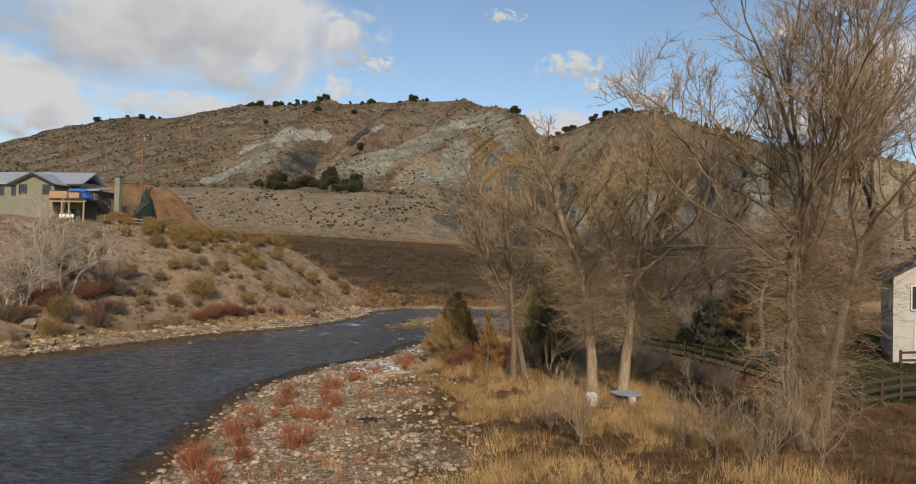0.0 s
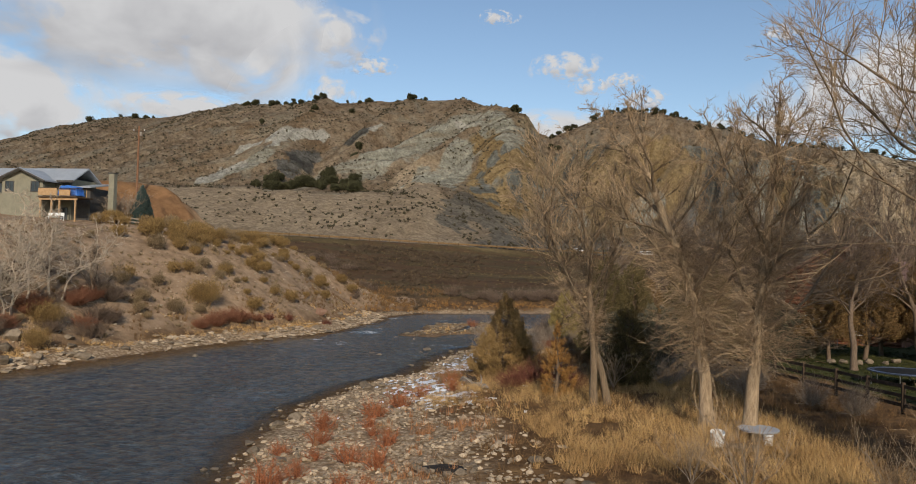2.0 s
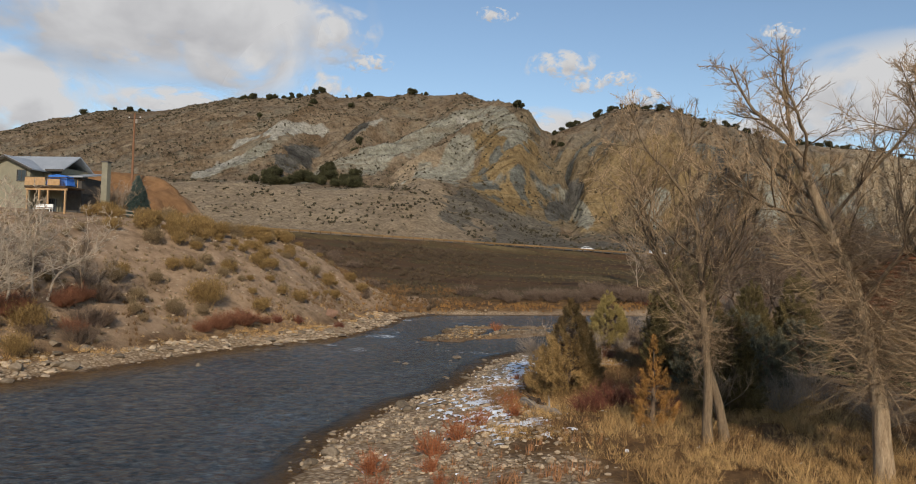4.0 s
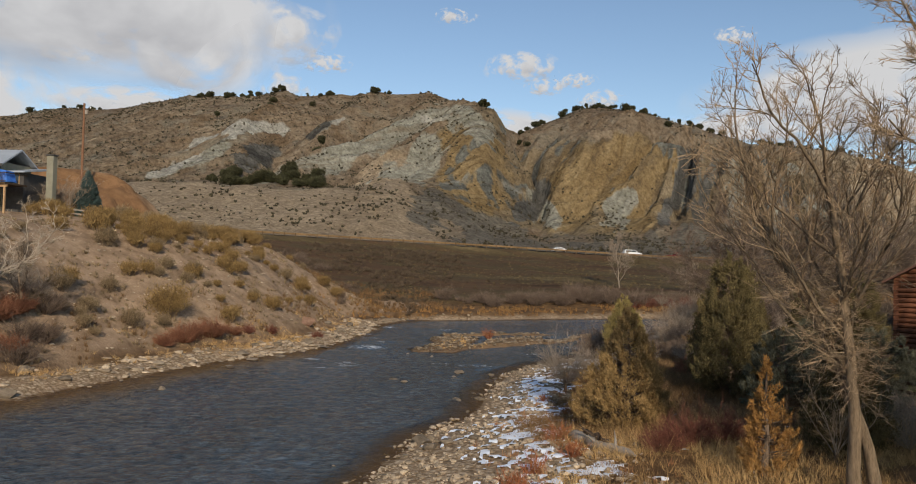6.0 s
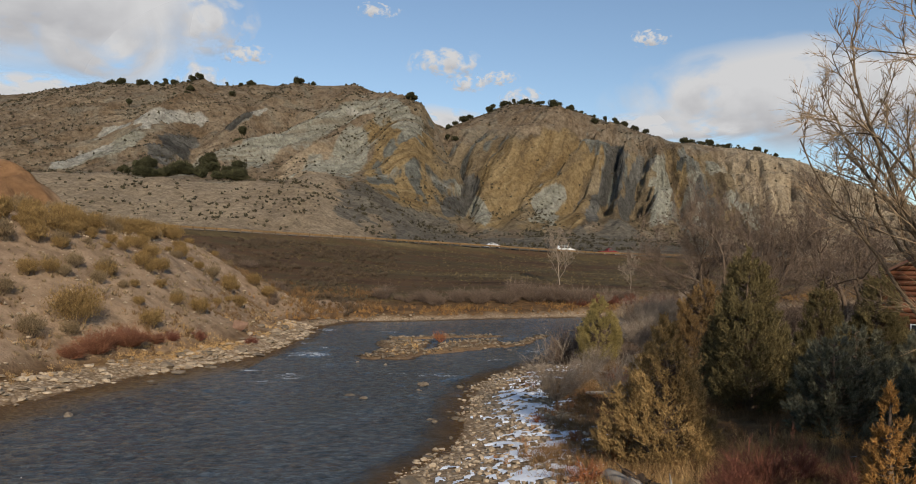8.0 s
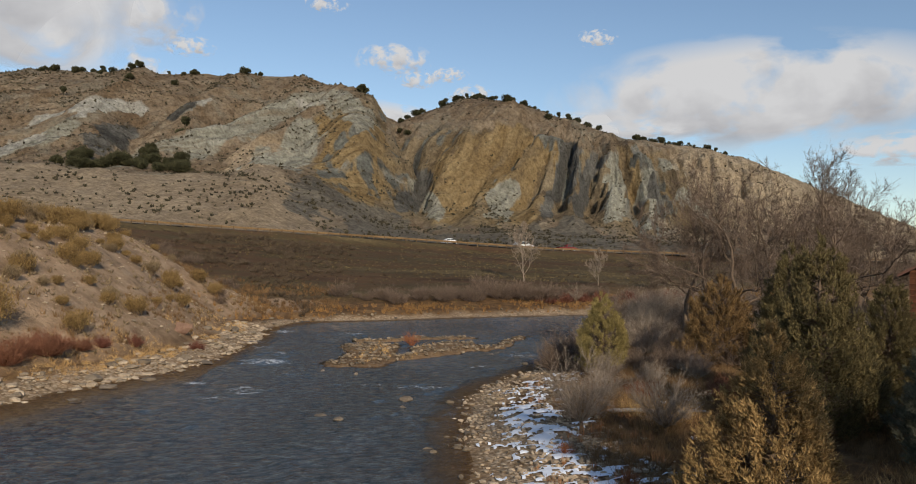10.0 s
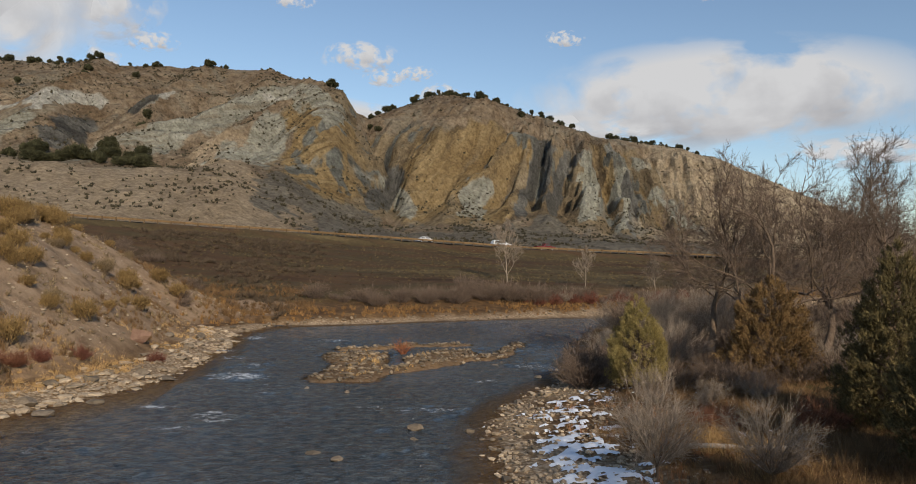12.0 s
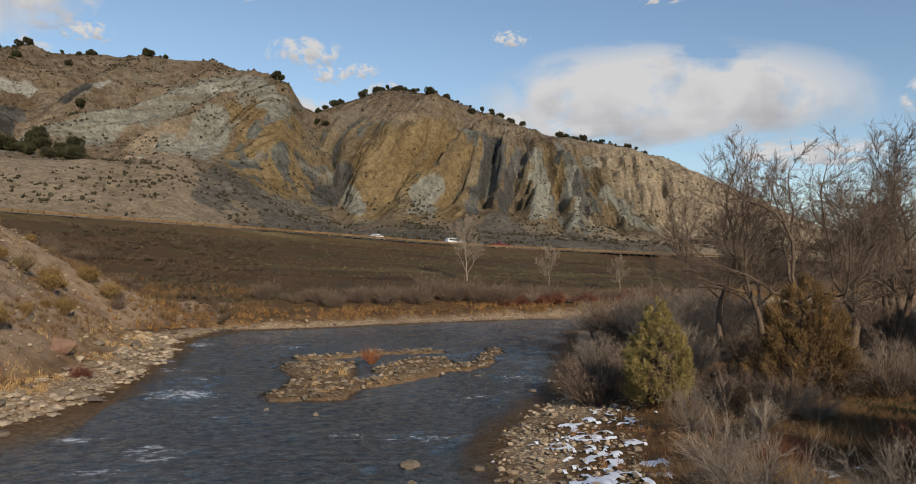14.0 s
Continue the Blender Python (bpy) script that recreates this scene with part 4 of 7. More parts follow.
def bare_tree(name, seed, height, r0, lean=(0, 0), stems=1, limbs=6, first=0.42, width=0.42, branches=7, sprigs=6, shoots=0, shoot_band=(0.2, 0.62), shoot_len=1.5, bark=None, limb_bark=None, twig=None, gnarl=0.12, fine=0.008, splay=0.10, fork=0.62, droop=0.0, twigs=6):
    """A leafless broad-leaved tree: a trunk that forks into rising limbs, branches, and a haze of twigs at their ends."""
    rng = np.random.default_rng(seed)
    tree, haze = empty(name), Strands()
    for s in range(stems):
        turn = 2.4 * s + 0.7 * seed
        out = np.array([math.cos(turn), math.sin(turn)]) * (splay if stems > 1 else 0.0)
        h = height * (1 - 0.09 * s)
        d0 = norm(np.array([0.35 * lean[0] + out[0], 0.35 * lean[1] + out[1], 1.0]))
        n = 14
        path, d = [np.array([out[0] * 2.2, out[1] * 2.2, -0.3])], d0
        for k in range(n):
            d = norm(d + rng.normal(size=3) * gnarl * 0.5 + np.array([lean[0] * 0.16, lean[1] * 0.16, 0.02]))
            path.append(path[-1] + d * h * fork / n)
        path = np.array(path)
        u = np.linspace(0, 1, len(path))
        rad = r0 * (1 - 0.50 * u) * (1 + 0.45 * np.exp(-u * 14)) * (1 - 0.1 * s)
        trunk = Strands()
        trunk.tube(path, rad, 12)
        part_mesh("trunk", trunk.mesh("trunk", bark), tree, "furrowed bark trunk")
        for k in range(limbs):
            lead = k >= limbs - 2
            t = 0.995 if lead else first + (1 - first) * (k + 0.6 * rng.random()) / (limbs - 1.5)
            p, td = along(path, min(t, 0.995))
            ang = 2.4 * k + 1.3 * s + 0.8 * rng.random()
            side = np.array([math.cos(ang), math.sin(ang), 0.0])
            dirn = norm(norm(td) * (1.0 if lead else 0.55) + side * ((0.30 if lead else 0.85) * width / 0.42) + np.array([0, 0, 0.25]))
            reach = (height - p[2]) * (0.80 if lead else 0.66) * (0.85 + 0.25 * rng.random())
            lr = np.interp(t, u, rad) * (0.60 if lead else 0.36)
            lp = limb_path(rng, p, dirn, reach, 10, gnarl * 1.25, 0.055)
            lu = np.linspace(0, 1, len(lp))
            limb_r = lr * (1 - 0.88 * lu) + 0.010
            lm = Strands()
            lm.tube(lp, limb_r, 8)
            limb = part_mesh("limb", lm.mesh("limb", limb_bark or bark), tree)
            for j in range(branches):
                tt = 0.16 + 0.84 * (j + 0.7 * rng.random()) / branches
                q, qd = along(lp, min(tt, 0.99))
                bl = reach * 0.44 * (1.10 - 0.62 * tt) * (0.7 + 0.5 * rng.random())
                bd = norm(norm(qd) * 0.85 + unit(rng, 1)[0] * np.array([0.8, 0.8, 0.45]) + np.array([0, 0, 0.12 - droop]))
                br = min(np.interp(tt, lu, limb_r) * 0.42, 0.030) + 0.004
                bp = limb_path(rng, q, bd, bl, 7, gnarl * 1.5, 0.05 - 0.10 * droop)
                bu = np.linspace(0, 1, len(bp))
                bm = Strands()
                bm.tube(bp, br * (1 - 0.8 * bu) + fine * 0.5, 5)
                part_mesh("branch", bm.mesh("branch", limb_bark or bark), limb)
                for i in range(sprigs):
                    t3 = 0.15 + 0.85 * (i + rng.random()) / sprigs
                    g, gd = along(bp, min(t3, 0.99))
                    sl = bl * 0.50 * (1.15 - 0.6 * t3) * (0.6 + 0.7 * rng.random()) + 0.15
                    sd = norm(norm(gd) * 0.8 + unit(rng, 1)[0] * 0.75 + np.array([0, 0, 0.15 - droop]))
                    sp = limb_path(rng, g, sd, sl, 4, gnarl * 1.6, 0.05 - 0.15 * droop)
                    haze.tube(sp, fine * np.array([1.3, 1.2, 1.05, 0.9, 0.7]), 3)
                    w = rng.random((twigs, 1)) * 0.95
                    a = sp[0] + (sp[-1] - sp[0]) * w
                    e = sd * 0.8 + unit(rng, twigs) * 0.7 + np.array([0, 0, 0.12 - droop])
                    end = a + e * sl * (0.28 + 0.35 * rng.random((twigs, 1)))
                    haze.spikes(a, end, fine)
                    for _ in range(4):
                        c = a + (end - a) * rng.random((twigs, 1))
                        haze.spikes(c, c + (e + unit(rng, twigs) * 0.75) * sl * (0.10 + 0.22 * rng.random((twigs, 1))), fine * 0.75)
        if shoots:
            m = shoots
            lo, hi = shoot_band
            z = (lo + (hi - lo) * rng.random(m) ** 0.9) * height
            clump = np.floor(rng.random(m) * 40)
            at = np.stack([np.interp(z, path[:, 2], path[:, 0]), np.interp(z, path[:, 2], path[:, 1]), z], 1)
            ang = clump * 2.4 + rng.normal(size=m) * 0.5
            out3 = np.stack([np.cos(ang), np.sin(ang), 0.30 + 0.4 * rng.normal(size=m)], 1)
            ln = shoot_len * (0.25 + 0.85 * rng.random((m, 1)) ** 1.3)
            mid = at + out3 * ln * 0.5
            end = mid + (out3 + np.array([0, 0, -0.45]) + unit(rng, m) * 0.3) * ln * 0.5
            haze.spikes(at, mid + (mid - at) * 0.08, fine * 1.4)
            haze.spikes(mid, end, fine * 1.1)
            for _ in range(6):
                b = at + (end - at) * (0.2 + 0.8 * rng.random((m, 1)))
                haze.spikes(b, b + (out3 + unit(rng, m) * 0.9) * ln * 0.28, fine * 0.8)
    part_mesh("crown", haze.mesh("crown", twig, False), tree, "haze of fine bare twigs")
    return tree


def conifer(name, seed, height, width, leaf, clumps=300, trunk_r=0.12, cone=0.8, size=0.06, bare=0.04, ragged=0.35, per=60, belly=0.16):
    """A juniper or spruce: a trunk, boughs, and separate plumes of scale leaves along an uneven cone."""
    rng = np.random.default_rng(seed)
    trunk, crown = Strands(), Strands()
    u = np.linspace(0, 1, 8)
    tp = np.stack([0.05 * height * (vnoise(u * 3, seed) - 0.5), 0.05 * height * (vnoise(u * 3, seed + 9.0) - 0.5), -0.2 + (height * 0.97 + 0.2) * u], 1)
    trunk.tube(tp, trunk_r * (1 - 0.9 * u), 8)
    t = bare + (1 - bare) * (1 - np.sqrt(rng.random(clumps))) ** (0.85 if cone > 0.6 else 0.7)
    t = np.concatenate([t, [0.93, 0.96, 0.985]])
    m = len(t)
    ang = rng.random(m) * 2 * np.pi
    full = np.minimum(1, (1 - t) ** cone * (1 + 0.25 * np.sin(3 * ang + seed) * ragged)) * np.clip(0.62 + t / belly * 0.38, 0, 1)
    full = full * (0.82 + 0.36 * vnoise(ang * 1.6, t * 7, seed + 3))
    deep = 1 - ragged * 1.1 * rng.random(m) ** 1.5
    rr = 0.5 * width * full * deep
    axis = np.stack([np.interp(t, u, tp[:, 0]), np.interp(t, u, tp[:, 1]), t * height], 1)
    outw = np.stack([np.cos(ang), np.sin(ang), np.zeros(m)], 1)
    tip = axis + outw * rr[:, None]
    foot = axis - np.array([0, 0, 1.0]) * (0.35 * rr)[:, None]
    foot[:, 2] = np.maximum(foot[:, 2], 0.0)
    trunk.spikes(foot, tip, trunk_r * 0.18)
    aim = outw * (0.75 - 0.5 * t[:, None]) + np.array([0, 0, 0.75])
    aim /= np.linalg.norm(aim, axis=1)[:, None]
    long = (0.07 * height + 0.05 * width) * (0.55 + 0.8 * rng.random(m)) * (0.55 + 0.45 * (1 - t))
    k = per
    w = rng.random((m, k, 1))
    fat = long[:, None, None] * 0.34 * np.sin(np.pi * np.clip(0.12 + 0.88 * w, 0, 1)) ** 0.7
    spot = (tip[:, None] + aim[:, None] * long[:, None, None] * (w - 0.45) + rng.normal(size=(m, k, 3)) * fat * 0.6).reshape(-1, 3)
    way = np.repeat(aim, k, 0) * 0.75 + unit(rng, m * k) * 0.75
    crown.spikes(spot, spot + way * size * (1.1 + 1.5 * rng.random((m * k, 1))), size * (0.20 + 0.18 * rng.random(m * k)))
    crown.spikes(spot, spot + (way + unit(rng, m * k) * 0.8) * size * (0.8 + 1.1 * rng.random((m * k, 1))), size * 0.2)
    tree = empty(name)
    part_mesh("trunk", trunk.mesh("trunk", BARK_DARK), tree)
    part_mesh("crown", crown.mesh("crown", leaf, False), tree)
    return tree


def twig_bush(name, seed, height, width, stems, material, stem_mat=None, fine=0.008, upright=0.55, branch=7, trunk=0.0):
    """A leafless shrub of many thin, curving shoots from one foot."""
    rng = np.random.default_rng(seed)
    st, hz, stem_list = Strands(), Strands(), []
    for k in range(stems):
        ang, out = rng.random() * 2 * np.pi, rng.random() ** 0.6
        d = np.array([math.cos(ang) * out * width / height * 0.85, math.sin(ang) * out * width / height * 0.85, upright + 0.35])
        foot = np.array([math.cos(ang), math.sin(ang), 0]) * out * width * (0.03 if trunk else 0.16) + np.array([0, 0, trunk])
        ln = height * (0.6 + 0.45 * rng.random()) * (1 - 0.15 * out) - trunk * 0.6
        p = limb_path(rng, foot - np.array([0, 0, 0.1]), norm(d), ln, 6, 0.16, 0.04)
        if stems <= 12:
            stem_list.append(Strands())
        (stem_list[-1] if stems <= 12 else st).tube(p, fine * 2.2 * (1 - 0.7 * np.linspace(0, 1, 7)), 4)
        m = branch
        w = 0.18 + 0.82 * rng.random(m)
        at = np.array([along(p, min(v, 0.99))[0] for v in w])
        e = norm(d) * 0.75 + unit(rng, m) * 0.75 + np.array([0, 0, 0.1])
        end = at + e * ln * (0.16 + 0.26 * rng.random((m, 1))) * (1.15 - 0.5 * w[:, None])
        hz.spikes(at, end, fine * 1.1)
        for _ in range(4):
            b = at + (end - at) * (0.15 + 0.85 * rng.random((m, 1)))
            f = b + (e + unit(rng, m) * 0.85) * ln * (0.07 + 0.13 * rng.random((m, 1)))
            hz.spikes(b, f, fine * 0.75)
            c = b + (f - b) * rng.random((m, 1))
            hz.spikes(c, c + (e + unit(rng, m) * 0.9) * ln * (0.04 + 0.07 * rng.random((m, 1))), fine * 0.6)
    bush = empty(name)
    if trunk:
        tr = Strands()
        tr.tube(np.array([[0, 0, -0.2], [0.05, 0, trunk * 0.5], [0, 0.04, trunk * 1.1]]), np.array([0.10, 0.075, 0.06]), 7)
        part_mesh("trunk", tr.mesh("trunk", BARK_DARK), bush)
    for one_stem in stem_list:
        part_mesh("stem", one_stem.mesh("stem", stem_mat or material), bush)
    if st.v:
        tagged(part_mesh("stem_clump", st.mesh("stem_clump", stem_mat or material), bush), kind="stuff")
    part_mesh("crown", hz.mesh("crown", material, False), bush)
    return bush


def put(ob, x, y, turn=0.0, scale=1.0, sink=0.03, z=None):
    """Stands a thing on the ground."""
    ob.matrix_world = Matrix.Translation((x, y, (gz(x, y) if z is None else z) - sink)) @ Matrix.Rotation(turn, 4, "Z") @ Matrix.Scale(scale, 4)
    return ob


def again(ob, x, y, turn=0.0, scale=1.0, sink=0.03, z=None):
    c = copy_thing(ob, Matrix.Identity(4))
    return put(c, x, y, turn, scale, sink, z)


# ---- trees of the near bank ----
COTTON = "bare cottonwoods on the river bank"
c1 = put(bare_tree("cottonwood", 11, 13.2, 0.24, (-0.05, 0.0), limbs=10, first=0.36, width=0.36, shoots=950, shoot_band=(0.17, 0.52), shoot_len=1.9, bark=BARK, limb_bark=BARK_MID, twig=TWIG_DULL, fork=0.76), 3.40, 33.45)
tagged(c1, "tall bare cottonwood with peeling pale bark in dry grass", "tree", COTTON)
c2 = put(bare_tree("cottonwood", 12, 13.4, 0.24, (0.08, 0.02), limbs=10, first=0.36, width=0.38, shoots=950, shoot_band=(0.17, 0.52), shoot_len=1.9, bark=BARK, limb_bark=BARK_MID, twig=TWIG_DULL, fork=0.74), 4.60, 32.5)
tagged(c2, "tall bare cottonwood beside a round stone table", "tree", COTTON)
c3 = put(bare_tree("cottonwood", 13, 12.8, 0.17, (-0.24, 0.02), limbs=8, first=0.45, width=0.36, sprigs=5, twigs=5, shoots=260, shoot_band=(0.20, 0.5), shoot_len=1.0, gnarl=0.11, fork=0.60, bark=BARK_MID, twig=TWIG_DULL), -0.40, 37.95)
tagged(c3, "leaning bare cottonwood with forked crown", "tree", COTTON)
c4 = put(bare_tree("cottonwood", 14, 12.4, 0.16, (-0.13, 0.0), limbs=8, first=0.45, width=0.34, sprigs=5, twigs=5, shoots=260, shoot_band=(0.20, 0.5), shoot_len=1.2, gnarl=0.11, fork=0.58, bark=BARK_MID, twig=TWIG_DULL), 0.15, 37.95)
tagged(c4, "bare cottonwood leaning beside its twin trunk", "tree", COTTON)
c5 = put(bare_tree("cottonwood", 15, 18.5, 0.24, (0.02, 0.02), stems=3, limbs=7, first=0.80, width=0.34, branches=8, sprigs=8, shoots=620, shoot_band=(0.07, 0.42), shoot_len=1.8, bark=BARK_MID, twig=TWIG_DULL, splay=0.15, fork=0.46), 10.0, 25.7)
tagged(c5, "large many-stemmed bare cottonwood shrouded in drooping shoots", "tree", COTTON)
GROVE = "gnarled bare cottonwoods by the bend"
g1 = put(bare_tree("cottonwood", 21, 13.6, 0.25, (0.06, 0.0), limbs=6, width=0.50, first=0.70, gnarl=0.17, bark=BARK_DARK, limb_bark=BARK_DARK, twig=TWIG_BROWN, fork=0.38, branches=9, sprigs=8, fine=0.009), 7.0, 82.4)
tagged(g1, "gnarled bare cottonwood behind junipers", "tree", GROVE)
g2 = put(bare_tree("cottonwood", 23, 15.0, 0.30, (-0.04, 0.0), stems=2, limbs=5, width=0.62, first=0.70, gnarl=0.18, bark=BARK_DARK, limb_bark=BARK_DARK, twig=TWIG_BROWN, fork=0.32, splay=0.20, branches=9, sprigs=8, fine=0.009), 10.6, 77.0)
tagged(g2, "broad gnarled bare cottonwood with low spreading limbs", "tree", GROVE)
for ob, x, y, turn, s in ((g1, 8.8, 80.0, 2.2, 0.9), (g1, 16.0, 79.0, 4.1, 1.0), (g2, 27.0, 92.0, 0.7, 1.0), (g1, 21.0, 84.0, 2.8, 1.0), (g2, 35.0, 99.0, 5.2, 1.0), (g1, 24.0, 104.0, 3.4, 0.95), (g1, 14.8, 52.0, 0.9, 0.85), (g1, 20.5, 57.0, 3.0, 0.95)):
    again(ob, x, y, turn, s)
f1 = put(bare_tree("cottonwood_sapling", 22, 10.5, 0.09, limbs=12, width=0.22, first=0.10, branches=6, sprigs=4, bark=TWIG_GREY, twig=TWIG_GREY, fine=0.018, fork=0.8), 8.5, 156.0)
tagged(f1, "slender grey leafless tree in the brown field", "tree", "slender field trees")
again(f1, 19.5, 150.0, 2.0, 0.62)
again(f1, 30.0, 148.0, 1.0, 0.55)

JUN = "junipers of the near bank"
j1 = put(conifer("juniper", 31, 4.5, 4.1, JUNIPER_AMBER, 560, cone=0.85, ragged=0.35, size=0.05), -4.9, 46.8)
tagged(j1, "golden-brown juniper standing in dry grass", "tree", JUN)
j2 = put(conifer("juniper", 32, 4.2, 3.5, JUNIPER_GOLD, 460, cone=0.62, ragged=0.25, size=0.05, belly=0.3), -1.7, 72.0, z=0.85)
tagged(j2, "yellow-green juniper at the water's edge", "tree", JUN)
j3 = put(conifer("juniper", 33, 6.6, 4.4, JUNIPER, 560, cone=0.62, ragged=0.5, size=0.065), 0.9, 54.5)
tagged(j3, "broad dark green juniper", "tree", JUN)
j4 = put(conifer("juniper", 36, 5.0, 4.8, JUNIPER_BROWN, 460, cone=0.5, ragged=0.4, size=0.06), 5.2, 72.0)
tagged(j4, "rusty juniper among grey brush", "tree", JUN)
again(j3, 2.9, 60.5, 4.0, 0.95)
j6 = put(conifer("juniper", 34, 3.3, 1.9, JUNIPER_RUST, 130, cone=0.9, ragged=0.6, per=36, size=0.05), -2.0, 39.8)
tagged(j6, "small rusty juniper with thinning crown", "tree", JUN)
again(j3, 1.4, 42.6, 1.2, 0.62)
again(j3, 5.6, 58.0, 3.3, 0.75)
o1 = put(conifer("russian_olive", 35, 3.4, 3.6, OLIVE_GREY, 220, cone=0.35, size=0.07, ragged=0.5), 1.6, 49.0)
tagged(o1, "grey-green leafy shrub tree", "shrub")
again(j3, 8.2, 57.5, 0.3, 0.85)
again(o1, 6.6, 52.0, 1.8, 0.95)
again(o1, 4.0, 47.6, 5.1, 0.8)
again(o1, 3.6, 51.5, 3.1, 1.05)

# ---- shrubs of the near bank ----
GREY = "grey leafless shrubs"
s1 = put(twig_bush("bare_shrub", 41, 2.9, 3.4, 40, TWIG_GREY, TWIG_GREY, fine=0.007, trunk=0.6, branch=13, upright=0.38), -6.6, 57.6)
tagged(s1, "pale grey leafless shrub with a short dark trunk beside snow", "shrub", GREY)
s2 = put(twig_bush("bare_shrub", 42, 2.4, 3.0, 38, TWIG_GREY, TWIG_GREY, fine=0.007, trunk=0.35, branch=13, upright=0.36), -3.9, 56.2)
tagged(s2, "grey leafless shrub beside a fallen pale log", "shrub", GREY)
for x, y, turn, s in ((-4.6, 62.5, 1.0, 0.7), (-1.2, 65.5, 2.0, 0.55), (-3.0, 67.0, 3.0, 0.75), (1.5, 66.5, 0.4, 0.6), (3.0, 78.5, 4.0, 1.25), (6.0, 88.0, 2.6, 1.5), (9.0, 95.0, 5.0, 1.6), (4.5, 84.0, 1.5, 1.3), (11.0, 88.0, 0.2, 1.5), (14.0, 100.0, 2.2, 1.8), (0.8, 84.5, 3.3, 1.0), (8.5, 105.0, 1.4, 1.5), (18.0, 78.0, 1.1, 1.3), (13.0, 70.0, 4.4, 1.2), (17.0, 112.0, 0.6, 1.6), (25.0, 117.0, 2.9, 1.8), (23.0, 110.0, 4.9, 1.7)):
    again(s2, x, y, turn, s)
for x, y, turn, s in ((3.2, 42.5, 2.0, 0.75), (6.2, 40.5, 1.0, 0.7), (5.5, 46.0, 4.0, 0.8), (8.5, 39.0, 3.0, 0.6), (7.2, 44.0, 1.4, 0.7), (9.4, 36.5, 2.9, 0.6)):
    again(s2, x, y, turn, s)
SAPL = "grey saplings in the dry grass"
p1 = put(twig_bush("sapling", 43, 3.0, 1.8, 9, TWIG_DULL, TWIG_GREY, fine=0.008, trunk=0.4, branch=12), 2.8, 24.9)
tagged(p1, "thin pale leafless sapling in dry grass", "sapling", SAPL)
for x, y, turn, s in ((6.8, 23.2, 1.0, 0.95), (8.2, 22.6, 2.0, 1.05), (7.5, 21.9, 3.2, 0.8), (1.8, 26.6, 4.0, 0.7), (9.6, 22.8, 5.0, 0.9), (6.0, 24.6, 0.5, 0.7), (0.6, 41.5, 0.9, 0.9)):
    again(p1, x, y, turn, s)
RED = "red-stemmed willow clumps"
w1 = put(twig_bush("red_willow", 44, 1.25, 2.0, 120, TWIG_RED, fine=0.007, branch=6), -3.2, 43.6)
tagged(w1, "dense dark red willow clump in golden grass", "shrub", RED)
for x, y, turn, s in ((-4.2, 42.9, 1.0, 0.75), (-2.0, 44.0, 2.0, 0.9), (-1.2, 42.8, 4.0, 0.7), (-30.6, 76.4, 0.3, 0.6), (-26.5, 82.0, 1.2, 0.55), (-29.6, 79.0, 2.5, 0.6)):
    again(w1, x, y, turn, s)
t1 = put(twig_bush("willow_thicket", 48, 1.5, 2.9, 150, THICKET, fine=0.010, branch=7), -33.0, 70.3)
tagged(t1, "rust-brown willow thicket below a golden bush", "shrub", "rust willow thickets")
for x, y, turn, s in ((-32.0, 72.6, 3.0, 0.95), (-33.7, 68.4, 5.0, 0.6), (-31.2, 75.0, 1.0, 0.5), (-2.6, 62.0, 0.8, 0.6), (0.5, 60.8, 2.2, 0.7), (2.4, 57.2, 1.2, 0.6)):
    again(t1, x, y, turn, s)
v1 = put(twig_bush("rust_willow", 45, 0.85, 0.8, 34, TWIG_RUST, fine=0.006, branch=5), -8.6, 30.0)
tagged(v1, "low rust-coloured willow shoots among cobbles", "shrub", "rust willow shoots on the gravel bar")
rng = np.random.default_rng(5)
spots = [(-9.5, 37.0), (-11.2, 35.0), (-10.5, 32.5), (-9.8, 28.4), (-8.0, 27.2), (-9.4, 25.6), (-7.7, 31.6), (-9.9, 30.4), (-8.7, 33.4), (-10.4, 27.2), (-7.4, 29.0), (-11.4, 31.2), (-8.4, 23.8), (-7.0, 25.0), (-9.4, 22.6), (-8.9, 39.0), (-7.2, 43.0), (-8.4, 41.2), (-6.0, 47.5), (-6.9, 51.0), (-7.6, 45.2), (-9.2, 34.8), (-12.0, 89.2), (-7.8, 55.0), (-10.2, 24.0), (-8.0, 21.0)]
for k, (x, y) in enumerate(spots):
    again(v1, x, y, 1.7 * k, 0.6 + 0.7 * rng.random(), z=gz(x, y) if y < 80 else 0.2)
DRY = "brown brush of the far bank"
b1 = put(twig_bush("brush", 46, 2.2, 3.0, 60, TWIG_BROWN, fine=0.014, branch=6), -14.5, 127.5)
tagged(b1, "mauve-grey leafless brush along the far bank", "shrub", DRY)
for k in range(52):
    x = -19 + 1.1 * k + rng.normal() * 0.8
    y = 123.5 + 0.36 * (x + 12) + 2.0 + 6 * rng.random()
    again(b1, x, y, 2.1 * k, (0.5 + 0.6 * rng.random()) * (0.75 + 0.7 * float(vnoise(x / 6, 3.0, 2))))
for k in range(26):
    w = (k + rng.random()) / 26
    x, y = -29.5 - 24 * w + 5 * rng.normal() * w, 105.5 + 64 * w + 2 * rng.normal()
    again(b1, x, y, 1.7 * k, 0.35 + 0.35 * rng.random() + 0.3 * w)
